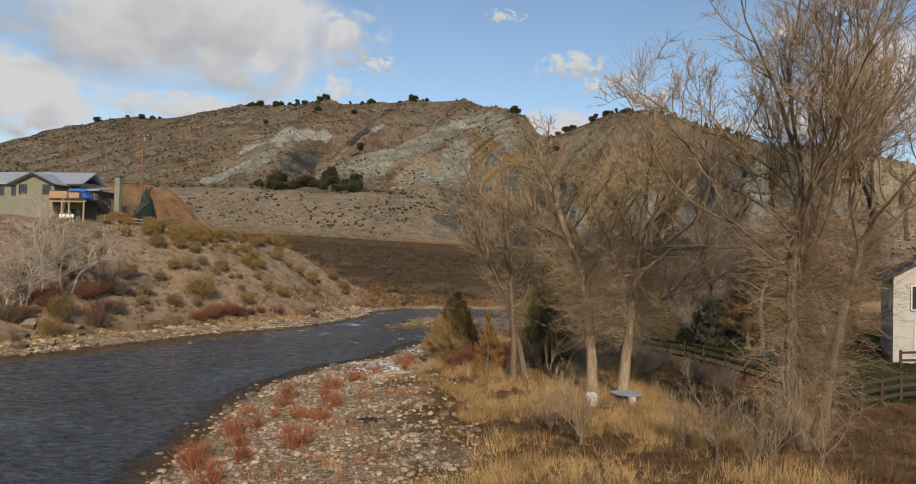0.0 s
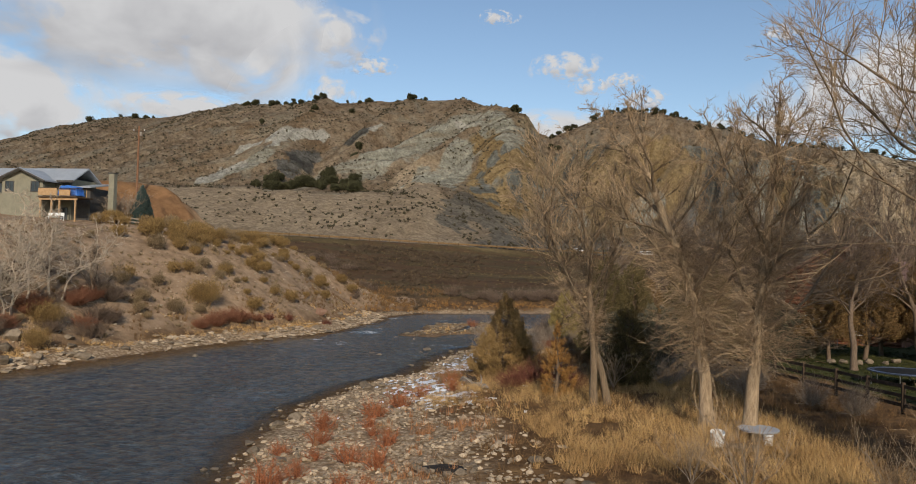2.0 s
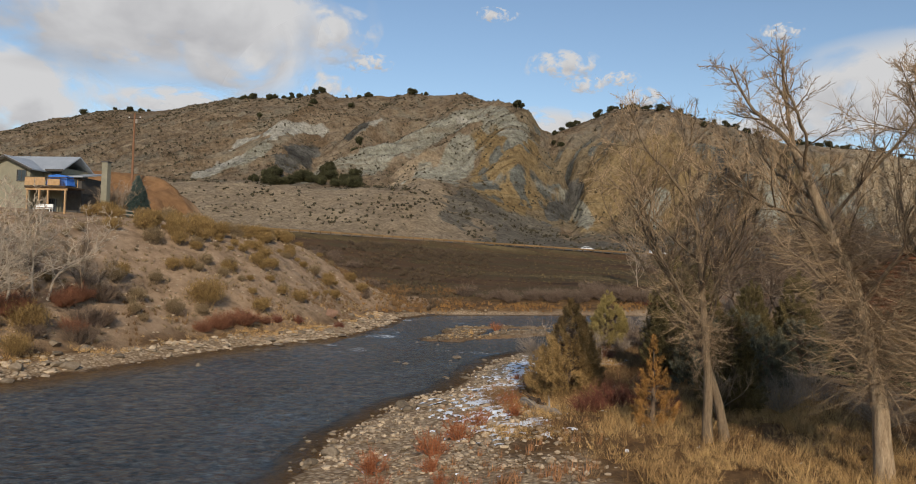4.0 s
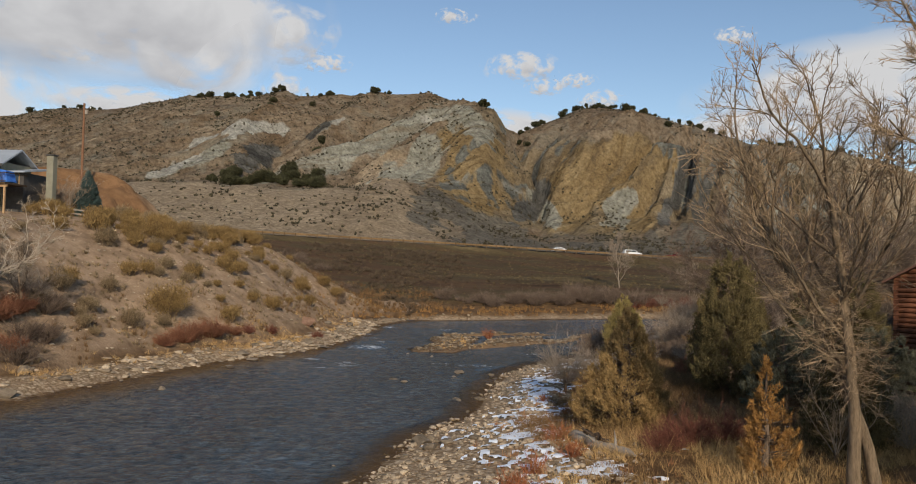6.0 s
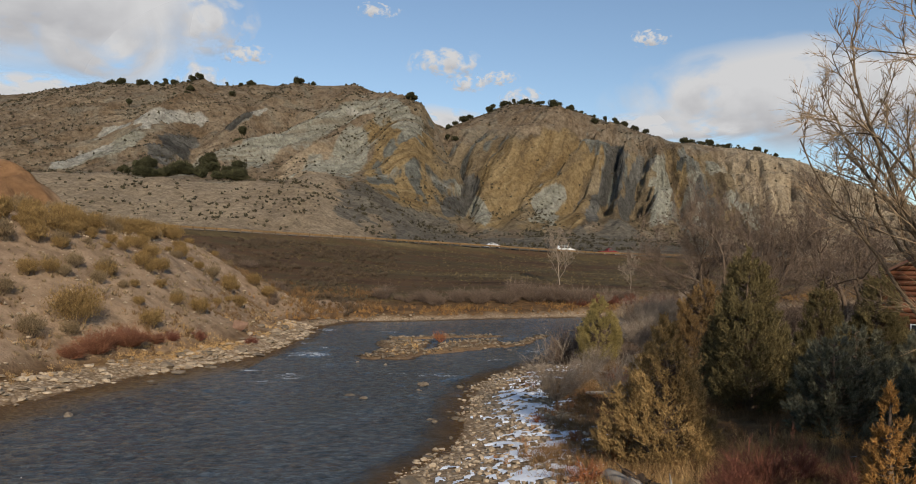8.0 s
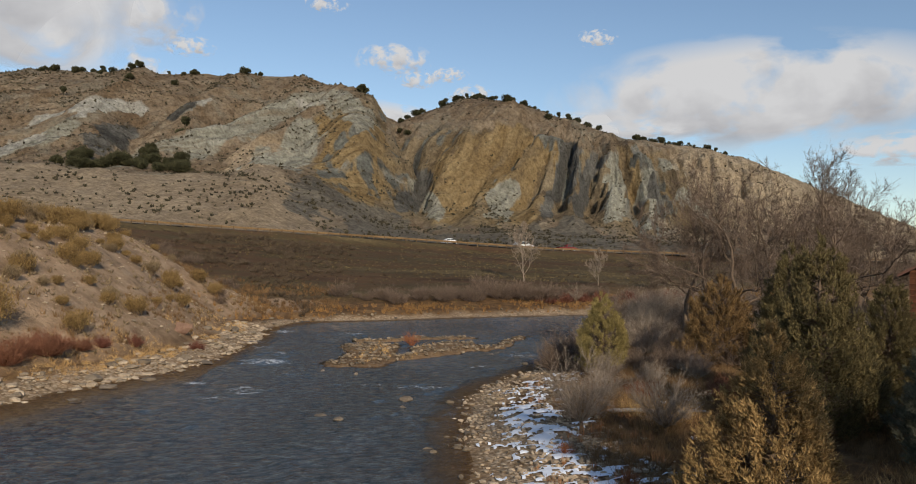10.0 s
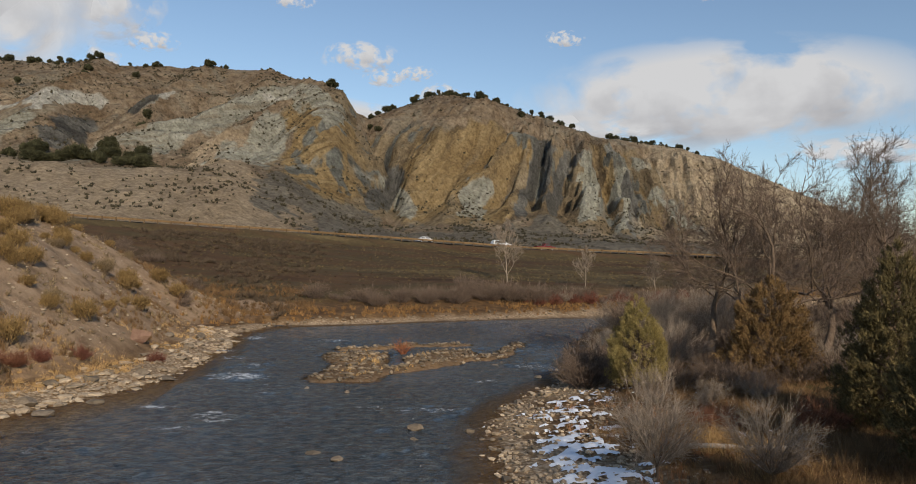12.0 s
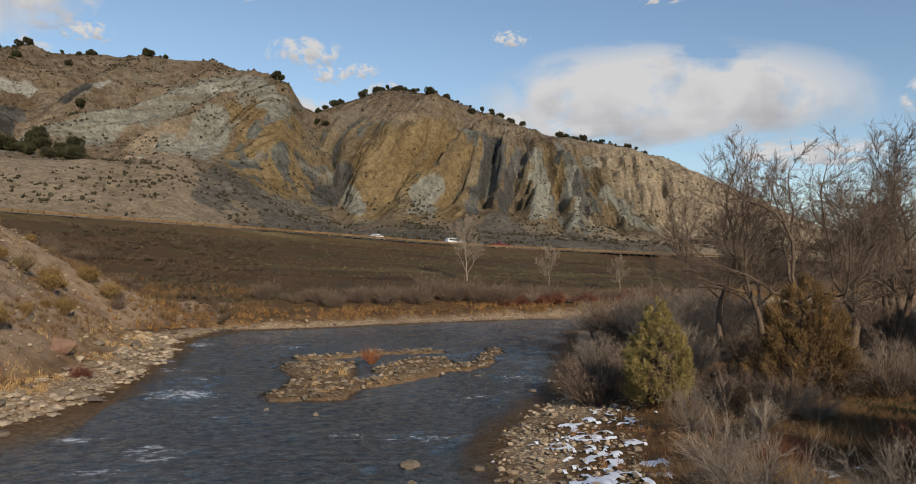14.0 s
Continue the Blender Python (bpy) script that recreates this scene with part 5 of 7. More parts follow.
b2 = put(twig_bush("red_willow", 47, 1.6, 2.6, 70, TWIG_RED, fine=0.016, branch=5), 16.0, 135.5)
tagged(b2, "dull red willow brush along the far bank", "shrub", RED)
for k in range(14):
    x = 6 + 2.0 * k + rng.normal() * 0.5
    again(b2, x, 128.5 + 0.42 * x + 1.5 * rng.random(), 1.3 * k, 0.5 + 0.5 * rng.random())
again(s1, 12.0, 134.0, 0.4, 0.7)

rng = np.random.default_rng(15)
for k in range(58):
    x, y = -1 + 17 * rng.random(), 59 + 50 * rng.random()
    if shore(np.array([x]), np.array([y]))[0][0] < 3.0:
        continue
    again(s2 if k % 5 == 0 else b1, x, y, 2.3 * k, 0.45 + 0.7 * rng.random())

for k in range(64):
    x, y = 5 + 24 * rng.random(), 84 + 30 * rng.random()
    if shore(np.array([x]), np.array([y]))[0][0] > 2.5:
        again(b1 if k % 4 else s2, x, y, 2.9 * k, 0.9 + 0.8 * rng.random())
for x, y, turn, s in ((-3.4, 74.6, 0.4, 1.0), (-2.6, 76.2, 2.0, 1.1), (-1.4, 77.6, 3.4, 1.2), (0.0, 74.0, 1.2, 0.9)):
    again(b1, x, y, turn, s)

# ---- bluff side ----
PALE = "pale leafless trees under the bluff"
q1 = put(bare_tree("aspen", 51, 7.6, 0.10, (0.12, 0.0), stems=2, limbs=6, width=0.5, first=0.3, branches=5, sprigs=4, bark=TWIG_PALE, twig=TWIG_PALE, fine=0.009, gnarl=0.2, fork=0.5, splay=0.2), -40.2, 58.2)
tagged(q1, "slender pale leafless tree below the bluff", "tree", PALE)
for x, y, turn, s in ((-40.8, 55.2, 2.0, 0.95), (-39.8, 53.0, 4.1, 0.9), (-42.5, 57.6, 5.2, 1.0), (-40.6, 51.0, 0.4, 0.9)):
    again(q1, x, y, turn, s)
q2 = put(bare_tree("dead_tree", 52, 5.0, 0.12, limbs=7, width=0.6, first=0.3, bark=BARK_DARK, twig=TWIG_GREY, fork=0.45), -39.2, 61.2)
tagged(q2, "dark leafless tree on the stony slope", "tree")
sp = put(conifer("spruce", 53, 4.9, 3.0, SPRUCE, 420, cone=0.9, ragged=0.2, size=0.10), -54.4, 93.0)
tagged(sp, "blue-green spruce on the bench beside the house", "tree")
sg = put(twig_bush("bare_shrub", 54, 4.2, 3.6, 60, TWIG_GREY, fine=0.02, branch=8), -56.6, 92.0)
tagged(sg, "grey leafless shrub beside the spruce", "shrub", GREY)


def leafy_bush(name, seed, height, width, leaf, count=2600, size=0.09, low=0.45, skirt=False):
    """A rounded shrub of many short sprays on thin stems, its outline broken."""
    rng = np.random.default_rng(seed)
    st, cr = Strands(), Strands()
    k = 26
    ang, out = rng.random(k) * 2 * np.pi, rng.random(k) ** 0.5
    end = np.stack([np.cos(ang) * out * width * 0.45, np.sin(ang) * out * width * 0.45, height * (0.55 + 0.45 * np.sqrt(1 - 0.8 * out ** 2)) * (0.8 + 0.3 * rng.random(k))], 1)
    st.spikes(end * np.array([0.15, 0.15, 0]) - np.array([0, 0, 0.08]), end, 0.02)
    pick = rng.integers(0, k, count)
    spot = end[pick] * (low + (1.05 - low) * rng.random((count, 1))) + rng.normal(size=(count, 3)) * 0.10 * width
    if skirt:
        spot[:, :2] = end[pick, :2] * (0.7 + 0.5 * rng.random((count, 1))) + rng.normal(size=(count, 2)) * 0.07 * width
        spot[:, 2] = end[pick, 2] * rng.random(count) ** 0.7
    spot[:, 2] = np.maximum(spot[:, 2], 0.02)
    aim = unit(rng, count) * 0.8 + np.array([0, 0, 0.7])
    cr.spikes(spot, spot + aim * size * (0.8 + 1.4 * rng.random((count, 1))), size * 0.22)
    bush = empty(name)
    tagged(part_mesh("stem_clump", st.mesh("stem_clump", BARK_DARK), bush), kind="stuff")
    part_mesh("crown", cr.mesh("crown", leaf, False), bush)
    return bush


RAB = "rabbitbrush on the bluff"
r1 = put(leafy_bush("rabbitbrush", 55, 2.0, 3.2, SAGE_GOLD, 4200, 0.12), -34.8, 71.4)
tagged(r1, "big olive-gold rabbitbrush on the stony slope", "shrub", RAB)
r2 = put(leafy_bush("rabbitbrush", 56, 1.0, 1.5, SAGE_GOLD, 1500, 0.10), -36.3, 78.7)
tagged(r2, "golden rabbitbrush on the stony slope", "shrub", RAB)
r3 = put(leafy_bush("sagebrush", 57, 0.9, 1.4, SAGE, 1300, 0.10), -37.7, 66.0)
tagged(r3, "dull brown sagebrush on the stony slope", "shrub", "sagebrush of the bluff")
rng = np.random.default_rng(8)
made = 0
while made < 105:
    y = 50 + 62 * rng.random()
    edge = np.interp(y, [48, 57.5, 67, 72, 77, 85, 95, 103, 112], [-34.6, -32, -30, -27.5, -25.6, -24.8, -24.8, -25.6, -24])
    x = edge - 4.5 - 15 * rng.random() ** 0.8
    if vnoise(x / 4, y / 4, 77) < 0.42:
        continue
    gold = (y > 72 and rng.random() < 0.62) or rng.random() < 0.2
    again(r2 if gold else r3, x, y, 6.28 * rng.random(), 0.45 + 0.85 * rng.random() ** 1.5, 0.06)
    made += 1
for k in range(34):
    y = 74 + 36 * (k + rng.random()) / 34
    again(r2 if rng.random() < 0.75 else r3, -41 - 3.5 * rng.random() + 0.06 * (y - 90), y, 6.28 * rng.random(), 0.8 + 0.7 * rng.random(), 0.1)
for k in range(16):
    again(r2 if k % 3 else r3, -47 - 10 * rng.random(), 84 + 12 * rng.random(), k * 1.0, 0.9 + 0.8 * rng.random(), 0.1)

again(r1, -38.2, 54.6, 1.0, 0.75)
again(r1, -36.8, 51.8, 2.6, 0.6)
for k in range(20):
    x, y = -43 + 7 * rng.random(), 50 + 14 * rng.random()
    again(b1 if k % 3 else t1, x, y, 1.9 * k, 0.5 + 0.4 * rng.random())

# ---- hill trees ----
HJ = "dark junipers on the hill"


def hill_juniper(seed, height, width, lobes):
    """A juniper of several uneven lobes on a short forked trunk."""
    rng = np.random.default_rng(seed)
    st, cr = Strands(), Strands()
    for k in range(lobes):
        ang, out = 2.4 * k + rng.random(), rng.random() ** 0.6 * 0.36 * width
        c = np.array([math.cos(ang) * out, math.sin(ang) * out, height * (0.42 + 0.40 * rng.random() * (1 - out / width))])
        r = np.array([1.0, 1.0, 0.9 + 0.5 * rng.random()]) * width * (0.16 + 0.12 * rng.random())
        cr.spikes([[0, 0, 0.1]], [c], 0.10)
        m = 260
        d = unit(rng, m)
        spot = c + d * r * (0.55 + 0.5 * rng.random((m, 1)))
        cr.spikes(spot, spot + (d * 0.7 + unit(rng, m) * 0.5 + np.array([0, 0, 0.4])) * (0.35 + 0.45 * rng.random((m, 1))), 0.13)
    st.tube(np.array([[0, 0, -0.4], [0.1, 0.05, height * 0.25], [0.05, 0, height * 0.6]]), np.array([0.2, 0.15, 0.06]), 7)
    tree = empty("hill_juniper")
    part_mesh("trunk", st.mesh("trunk", BARK_DARK), tree)
    part_mesh("crown", cr.mesh("crown", JUNIPER_DARK, False), tree)
    return tagged(tree, "dark juniper on the bare hillside", "tree", HJ)


def hill_spot(x, y):
    return float(hill_z(np.array(float(x)), np.array(float(y))))


h1 = put(hill_juniper(61, 4.4, 6.0, 9), -98.0, 336.0, z=hill_spot(-98, 336), sink=0.3)
h2 = put(hill_juniper(62, 5.4, 3.4, 6), -30.0, 384.0, z=hill_spot(-30, 384), sink=0.3)
h3 = put(hill_juniper(63, 3.2, 3.8, 5), -138.0, 392.0, z=hill_spot(-138, 392), sink=0.3)
rng = np.random.default_rng(12)


def on_hill(ob, x, y, s):
    again(ob, x, y, 6.28 * rng.random(), s, 0.3, hill_spot(x, y))


for x0, x1, n in ((-290, -286, 2), (-268, -246, 7), (-195, -182, 5), (-175, -164, 8), (-161, -151, 5), (-147, -139, 4), (-128, -108, 8), (-92, -83, 4), (-33, -28, 3), (-12, 2, 8), (2, 18, 6), (19, 41, 20), (45, 48, 3), (53, 60, 5), (64, 67, 2), (76, 89, 9), (107, 113, 4), (117, 137, 13), (145, 148, 3), (155, 159, 3), (164, 178, 4), (190, 215, 3)):
    for k in range(n):
        x = x0 + (x1 - x0) * rng.random()
        ys = np.arange(350, 450, 2.0)
        zs = hill_z(np.full(ys.shape, x), ys)
        y = ys[np.argmax((zs - 7) / (ys - 30))] - 3 + 5 * rng.random()
        on_hill((h1, h2, h3)[int(3 * rng.random())], x, y, 0.35 + 0.5 * rng.random() ** 1.4)
for k in range(70):
    x = -126 + 40 * (k + rng.random()) / 70
    if vnoise(x / 5, 2.0, 8) > 0.2:
        on_hill((h1, h3)[k % 2], x, float(road_y(x)) + (84 + 20 * rng.random()) * (420 - float(road_y(x))) / 200.0, 0.55 + 0.6 * rng.random())
for x, y, s in ((-163, 382, 0.95), (68, 404, 0.75), (74, 408, 0.8), (134, 412, 0.6), (-138, 388, 0.5), (-96, 333, 1.2), (-12, 388, 0.8), (-8, 384, 0.6), (50, 408, 0.7), (-146, 396, 0.5), (-120, 400, 0.6), (62, 400, 0.7), (88, 402, 0.6)):
    on_hill(h2 if s > 0.7 else h1, x, y, s)


def dots(name, label, x0, x1, y0, y1, count, material, height, low, mask, size=0.5, seed=1, per=9):
    """Low brush far off: little tufts of sprays, joined."""
    rng = np.random.default_rng(seed)
    x, y = x0 + (x1 - x0) * rng.random(count), y0 + (y1 - y0) * rng.random(count)
    keep = mask(x, y) > rng.random(count)
    x, y = x[keep], y[keep]
    z = low(x, y)
    s = (0.5 + 0.8 * rng.random(len(x)) ** 2) * height
    base = np.repeat(np.stack([x, y, z - 0.05], 1), per, 0)
    ss = np.repeat(s, per)[:, None]
    aim = unit(rng, len(base)) * np.array([0.75, 0.75, 0.5]) + np.array([0, 0, 0.6])
    st = Strands()
    spot = base + aim * np.array([0.4, 0.4, 0.3]) * ss
    st.spikes(spot, spot + aim * 0.75 * ss, (ss * size * 0.5)[:, 0])
    return tagged(new(name, st.mesh(name, material, False)), label, "brush", kind="stuff")


dots("hill_brush", "scattered dark brush on the tan hillside", -330, 210, 228, 425, 34000, plain("brush_dark", (0.030, 0.026, 0.016), (0.085, 0.07, 0.042), 0.3, 0.9, bump=0, island=0.4), 0.85, hill_z, lambda x, y: np.where(y > road_y(x) + 10, np.clip(1.6 * vnoise(x / 14, y / 14, 4) - 0.35, 0.08, 1) * (0.45 + 0.55 * ramp(y, 290, 330)) * (1 - 0.8 * ramp(x, -40, 0) * ramp(y, 335, 360) * (y < 415)), 0), 0.8, 71, 6)
dots("field_brush", "low dark brush in the brown field", -70, 130, 122, 222, 9000, plain("brush_brown", (0.045, 0.030, 0.018), (0.115, 0.078, 0.044), 0.3, 0.9, bump=0, island=0.4), 0.35, ground_z, lambda x, y: np.where((y > 126 + 0.35 * x) & (y < road_y(x) - 7), np.clip(1.6 * vnoise(x / 16, y / 5, 9) - 0.3, 0, 1), 0), 0.10, 72, 26)
dots("bank_brush", "dark grey brush in the draw beyond the bluff", -62, -22, 112, 200, 2400, plain("brush_grey", (0.055, 0.04, 0.027), (0.14, 0.10, 0.065), 0.3, 0.9, bump=0, island=0.4), 0.75, ground_z, lambda x, y: np.clip(2.0 * vnoise(x / 7, y / 7, 5) - 0.5, 0, 1) * (y > 112 - 0.3 * (x + 26)), 0.07, 73, 64)
dots("field_grass", "olive and straw grass tufts in the brown field", -75, 140, 122, 225, 15000, plain("field_straw", (0.085, 0.060, 0.028), (0.25, 0.185, 0.088), 0.3, 0.9, bump=0, island=0.4), 0.32, ground_z, lambda x, y: np.where((y > 126 + 0.35 * x) & (y < road_y(x) - 6), np.clip(1.9 * vnoise(x / 22, y / 4, 19) - 0.45 + 0.5 * ramp(y, 190, 215), 0, 1), 0), 0.10, 75, 22)
dots("scarp_brush", "tiny dry tufts and weeds on the stony bluff", -50, -26, 48, 116, 5200, SAGE, 0.30, ground_z, lambda x, y: np.where(shore(x, y)[0] > 4, np.clip(1.8 * vnoise(x / 3, y / 3, 6) - 0.4, 0.05, 1), 0), 0.35, 74, 9)


# ---- grass ----
def grass(name, label, material, x0, x1, y0, y1, count, mask, h=(0.3, 0.8), w=0.012, seed=1, lean=0.35):
    rng = np.random.default_rng(seed)
    x, y = x0 + (x1 - x0) * rng.random(count), y0 + (y1 - y0) * rng.random(count)
    keep = mask(x, y) > rng.random(count)
    x, y = x[keep], y[keep]
    per = 22
    x, y = x[:max(1, len(x) // per)], y[:max(1, len(y) // per)]
    grown = 0.35 + 0.9 * vnoise(x / 1.6, y / 1.6, seed) + 0.35 * rng.random(len(x))
    z = ground_z(x, y)
    n = len(x) * per
    ang, out = rng.random(n) * 2 * np.pi, rng.random(n) ** 0.7
    side = np.stack([np.cos(ang), np.sin(ang), np.zeros(n)], 1) * out[:, None]
    hh = (h[0] + (h[1] - h[0]) * rng.random(n)) * np.repeat(grown, per)
    base = np.repeat(np.stack([x, y, z - 0.04], 1), per, 0) + side * 0.16 * hh[:, None] + rng.normal(size=(n, 3)) * np.array([0.05, 0.05, 0])
    wind = np.repeat(np.stack([vnoise(x / 2.5, y / 2.5, seed + 3) - 0.5, vnoise(x / 2.5, y / 2.5, seed + 5) - 0.5, 0 * x], 1), per, 0)
    tip = base + (np.array([0, 0, 1.0]) + side * lean * 0.75 + wind * 0.5 + rng.normal(size=(n, 3)) * 0.15) * hh[:, None]
    st = Strands()
    st.blades(base, tip, w * (0.6 + 0.9 * rng.random(n)), rng)
    return tagged(new(name, st.mesh(name, material, False)), label, "grass", kind="stuff")


def near_mask(a, b, scale=2.2, thr=0.2, seed=4):
    return lambda x, y: ramp(shore(x, y)[0] + 5 * fbm(x / 4, y / 4, 3, 14), a, a + 2) * ramp(b - shore(x, y)[0], 0, 2) * np.clip(1.7 * vnoise(x / scale, y / scale, seed) - thr, 0, 1) * (shore(x, y)[1] == 0)


golden = lambda x, y: near_mask(8.0, 20, 2.0, 0.12, 4)(x, y) * (y < 46 + 0.5 * (x + 6)) + near_mask(4.6, 9.5, 2.4, 0.3, 21)(x, y) * (y > 38) * (y < 63)
grass("tall_grass", "tall golden dry grass on the river terrace", STRAW, -10, 12, 17, 64, 380000, golden, (0.14, 0.60), 0.0055, 81, 1.4)
grass("brown_grass", "matted brown grass and weeds under the trees", STRAW_DULL, -9, 30, 12, 82, 230000, lambda x, y: near_mask(5.0, 34, 3.0, 0.1, 7)(x, y) * ((x - 0.32 * (46 - y) < 11.2) | (y < 34)), (0.12, 0.5), 0.007, 82, 1.2)
grass("russet_grass", "thick russet grass below the junipers", STRAW_RUSSET, -9, 14, 44, 84, 320000, near_mask(2.9, 17, 2.6, 0.1, 31), (0.15, 0.55), 0.007, 88, 1.3)
grass("bar_grass", "thin rusty grass between the cobbles", plain("straw_rust", (0.22, 0.10, 0.05), (0.46, 0.24, 0.11), 0.5, 0.85, bump=0, island=0.4), -13, -3, 17, 70, 42000, near_mask(1.5, 10, 1.4, 0.5, 9), (0.1, 0.42), 0.010, 83)
left_mask = lambda x, y: np.where(shore(x, y)[1] == 1, ramp(shore(x, y)[0], 0.9, 1.8) * ramp(5.4 - shore(x, y)[0] + 5 * fbm(x / 5, y / 5, 2, 3), 0, 1.5) * np.clip(1.9 * vnoise(x / 2.2, y / 2.2, 12) - 0.35, 0, 1), 0)
grass("shore_grass", "straw-yellow grass along the foot of the bluff", STRAW, -46, -20, 42, 112, 320000, left_mask, (0.08, 0.34), 0.008, 84, 1.2)
grass("foot_brush", "brown weeds at the foot of the bluff", STRAW_DULL, -48, -24, 46, 112, 90000, lambda x, y: np.where(shore(x, y)[1] == 1, ramp(shore(x, y)[0], 3, 5) * ramp(10 - shore(x, y)[0], 0, 4) * np.clip(2.2 * vnoise(x / 3, y / 3, 15) - 0.7, 0, 1), 0), (0.15, 0.5), 0.016, 85, 0.7)
far_mask = lambda x, y: np.where((shore(x, y)[1] == 2), ramp(shore(x, y)[0], 0.8, 2.0) * ramp(9 - shore(x, y)[0], 0, 3) * np.clip(1.6 * vnoise(x / 4, y / 4, 13) - 0.1, 0, 1), 0)
grass("far_grass", "orange-gold grass along the far bank", plain("straw_orange", (0.19, 0.095, 0.036), (0.38, 0.215, 0.08), 0.4, 0.85, bump=0, island=0.35), -40, 62, 104, 160, 240000, far_mask, (0.2, 0.55), 0.022, 86, 0.7)
grass("draw_grass", "tan grass and weeds in the mouth of the draw", STRAW_DULL, -48, -20, 104, 140, 60000, lambda x, y: np.where(shore(x, y)[1] > 0, ramp(shore(x, y)[0], 2.5, 5) * np.clip(1.8 * vnoise(x / 4, y / 4, 16) - 0.3, 0, 1) * (y > 106 - 0.3 * (x + 26)), 0), (0.2, 0.6), 0.03, 89, 0.7)
grass("lawn", "short green lawn behind the rail fence", LAWN_GRASS, 6, 32, 33, 80, 150000, lambda x, y: ramp(x - 0.32 * (46 - y) - 11.0, 0, 1.5) * (y > 34), (0.06, 0.14), 0.02, 87)


# ---- stones ----
def ico(level):
    bm = bmesh.new()
    bmesh.ops.create_icosphere(bm, subdivisions=level, radius=1)
    v = np.array([p.co for p in bm.verts])
    f = np.array([[p.index for p in q.verts] for q in bm.faces])
    bm.free()
    return v, f


def cobbles(name, label, pts, size, material, level=1, seed=1, flat=0.55, sink=0.35):
    rng = np.random.default_rng(seed)
    v, f = ico(level)
    n = len(pts)
    sc = np.stack([size * (0.8 + 0.6 * rng.random(n)), size * (0.6 + 0.5 * rng.random(n)), size * flat * (0.6 + 0.7 * rng.random(n))], 1)
    body = v[None] * (1 + 0.22 * rng.normal(size=(n, len(v), 1)).clip(-1.5, 1.5)) * sc[:, None]
    a = rng.random(n) * 2 * np.pi
    c, s = np.cos(a)[:, None], np.sin(a)[:, None]
    turned = np.stack([body[..., 0] * c - body[..., 1] * s, body[..., 0] * s + body[..., 1] * c, body[..., 2]], -1)
    turned = turned + pts[:, None] + np.array([0, 0, 1]) * (sc[:, 2] * (1 - sink))[:, None, None]
    faces = (f[None] + (np.arange(n) * len(v))[:, None, None]).reshape(-1, 3)
    return tagged(new(name, mesh_from(name, turned.reshape(-1, 3), faces, material, False)), label, "stones", kind="stuff")


def scatter(x0, x1, y0, y1, count, mask, seed):
    rng = np.random.default_rng(seed)
    x, y = x0 + (x1 - x0) * rng.random(count), y0 + (y1 - y0) * rng.random(count)
    keep = mask(x, y) > rng.random(count)
    x, y = x[keep], y[keep]
    return np.stack([x, y, np.maximum(ground_z(x, y), -0.10)], 1), rng


def bar_mask(x, y):
    sd, bank = shore(x, y)
    return np.where(bank == 0, ramp(sd, -1.0, 0.4) * ramp(bar_width(y) + 1.6 - sd, 0, 3) * np.clip(1.5 * vnoise(x / 1.8, y / 1.8, 5) - 0.1, 0.08, 1), 0)


p, rng = scatter(-16, 4, 16, 90, 42000, bar_mask, 91)
cobbles("cobbles", "pale river cobbles on the gravel bar", p, 0.035 + 0.10 * rng.random(len(p)) ** 2.6, STONE, 1, 92)
p, rng = scatter(-16, 4, 16, 90, 5200, lambda x, y: np.where(shore(x, y)[1] == 0, ramp(shore(x, y)[0], -2.2, -0.1) * ramp(2.6 - shore(x, y)[0], 0, 1.5), 0) * np.clip(2.2 * vnoise(x / 1.5, y / 1.5, 8) - 0.6, 0, 1), 93)
cobbles("shore_stones", "larger damp brown stones along the water's edge", p, 0.06 + 0.13 * rng.random(len(p)) ** 2.6, WET_STONE, 1, 94)
p, rng = scatter(-40, -20, 40, 112, 15000, lambda x, y: np.where(shore(x, y)[1] == 1, ramp(shore(x, y)[0], -0.9, 0.1) * ramp(3.6 - shore(x, y)[0], 0, 2.5), 0) * np.clip(1.8 * vnoise(x / 1.6, y / 1.6, 9) - 0.25, 0.1, 1), 95)
cobbles("shore_stones", "flat pale stones along the foot of the bluff", p, 0.07 + 0.26 * rng.random(len(p)) ** 3, STONE, 1, 96, 0.42)
p, rng = scatter(-50, -26, 48, 114, 3800, lambda x, y: np.where(shore(x, y)[0] > 3.5, 0.6, 0), 97)
cobbles("scarp_stones", "small stones strewn over the bluff slope", p, 0.05 + 0.12 * rng.random(len(p)) ** 3, STONE, 1, 98)
p, rng = scatter(-24, 6, 72, 108, 15000, lambda x, y: 0.55 * ramp(isle(x, y), 0.44, 0.66) * (shore(x, y)[0] < 0), 99)
cobbles("isle_stones", "wet and dry stones of the mid-river island", p, 0.06 + 0.15 * rng.random(len(p)) ** 2.4, WET_STONE, 1, 100)
p, rng = scatter(-28, 50, 104, 150, 5000, lambda x, y: np.where(shore(x, y)[1] == 2, ramp(shore(x, y)[0], -0.8, 0.2) * ramp(2.4 - shore(x, y)[0], 0, 1), 0) * (vnoise(x / 5, y / 5, 3) > 0.35), 101)
cobbles("shore_stones", "stones along the far bank", p, 0.07 + 0.20 * rng.random(len(p)) ** 3, WET_STONE, 1, 102)
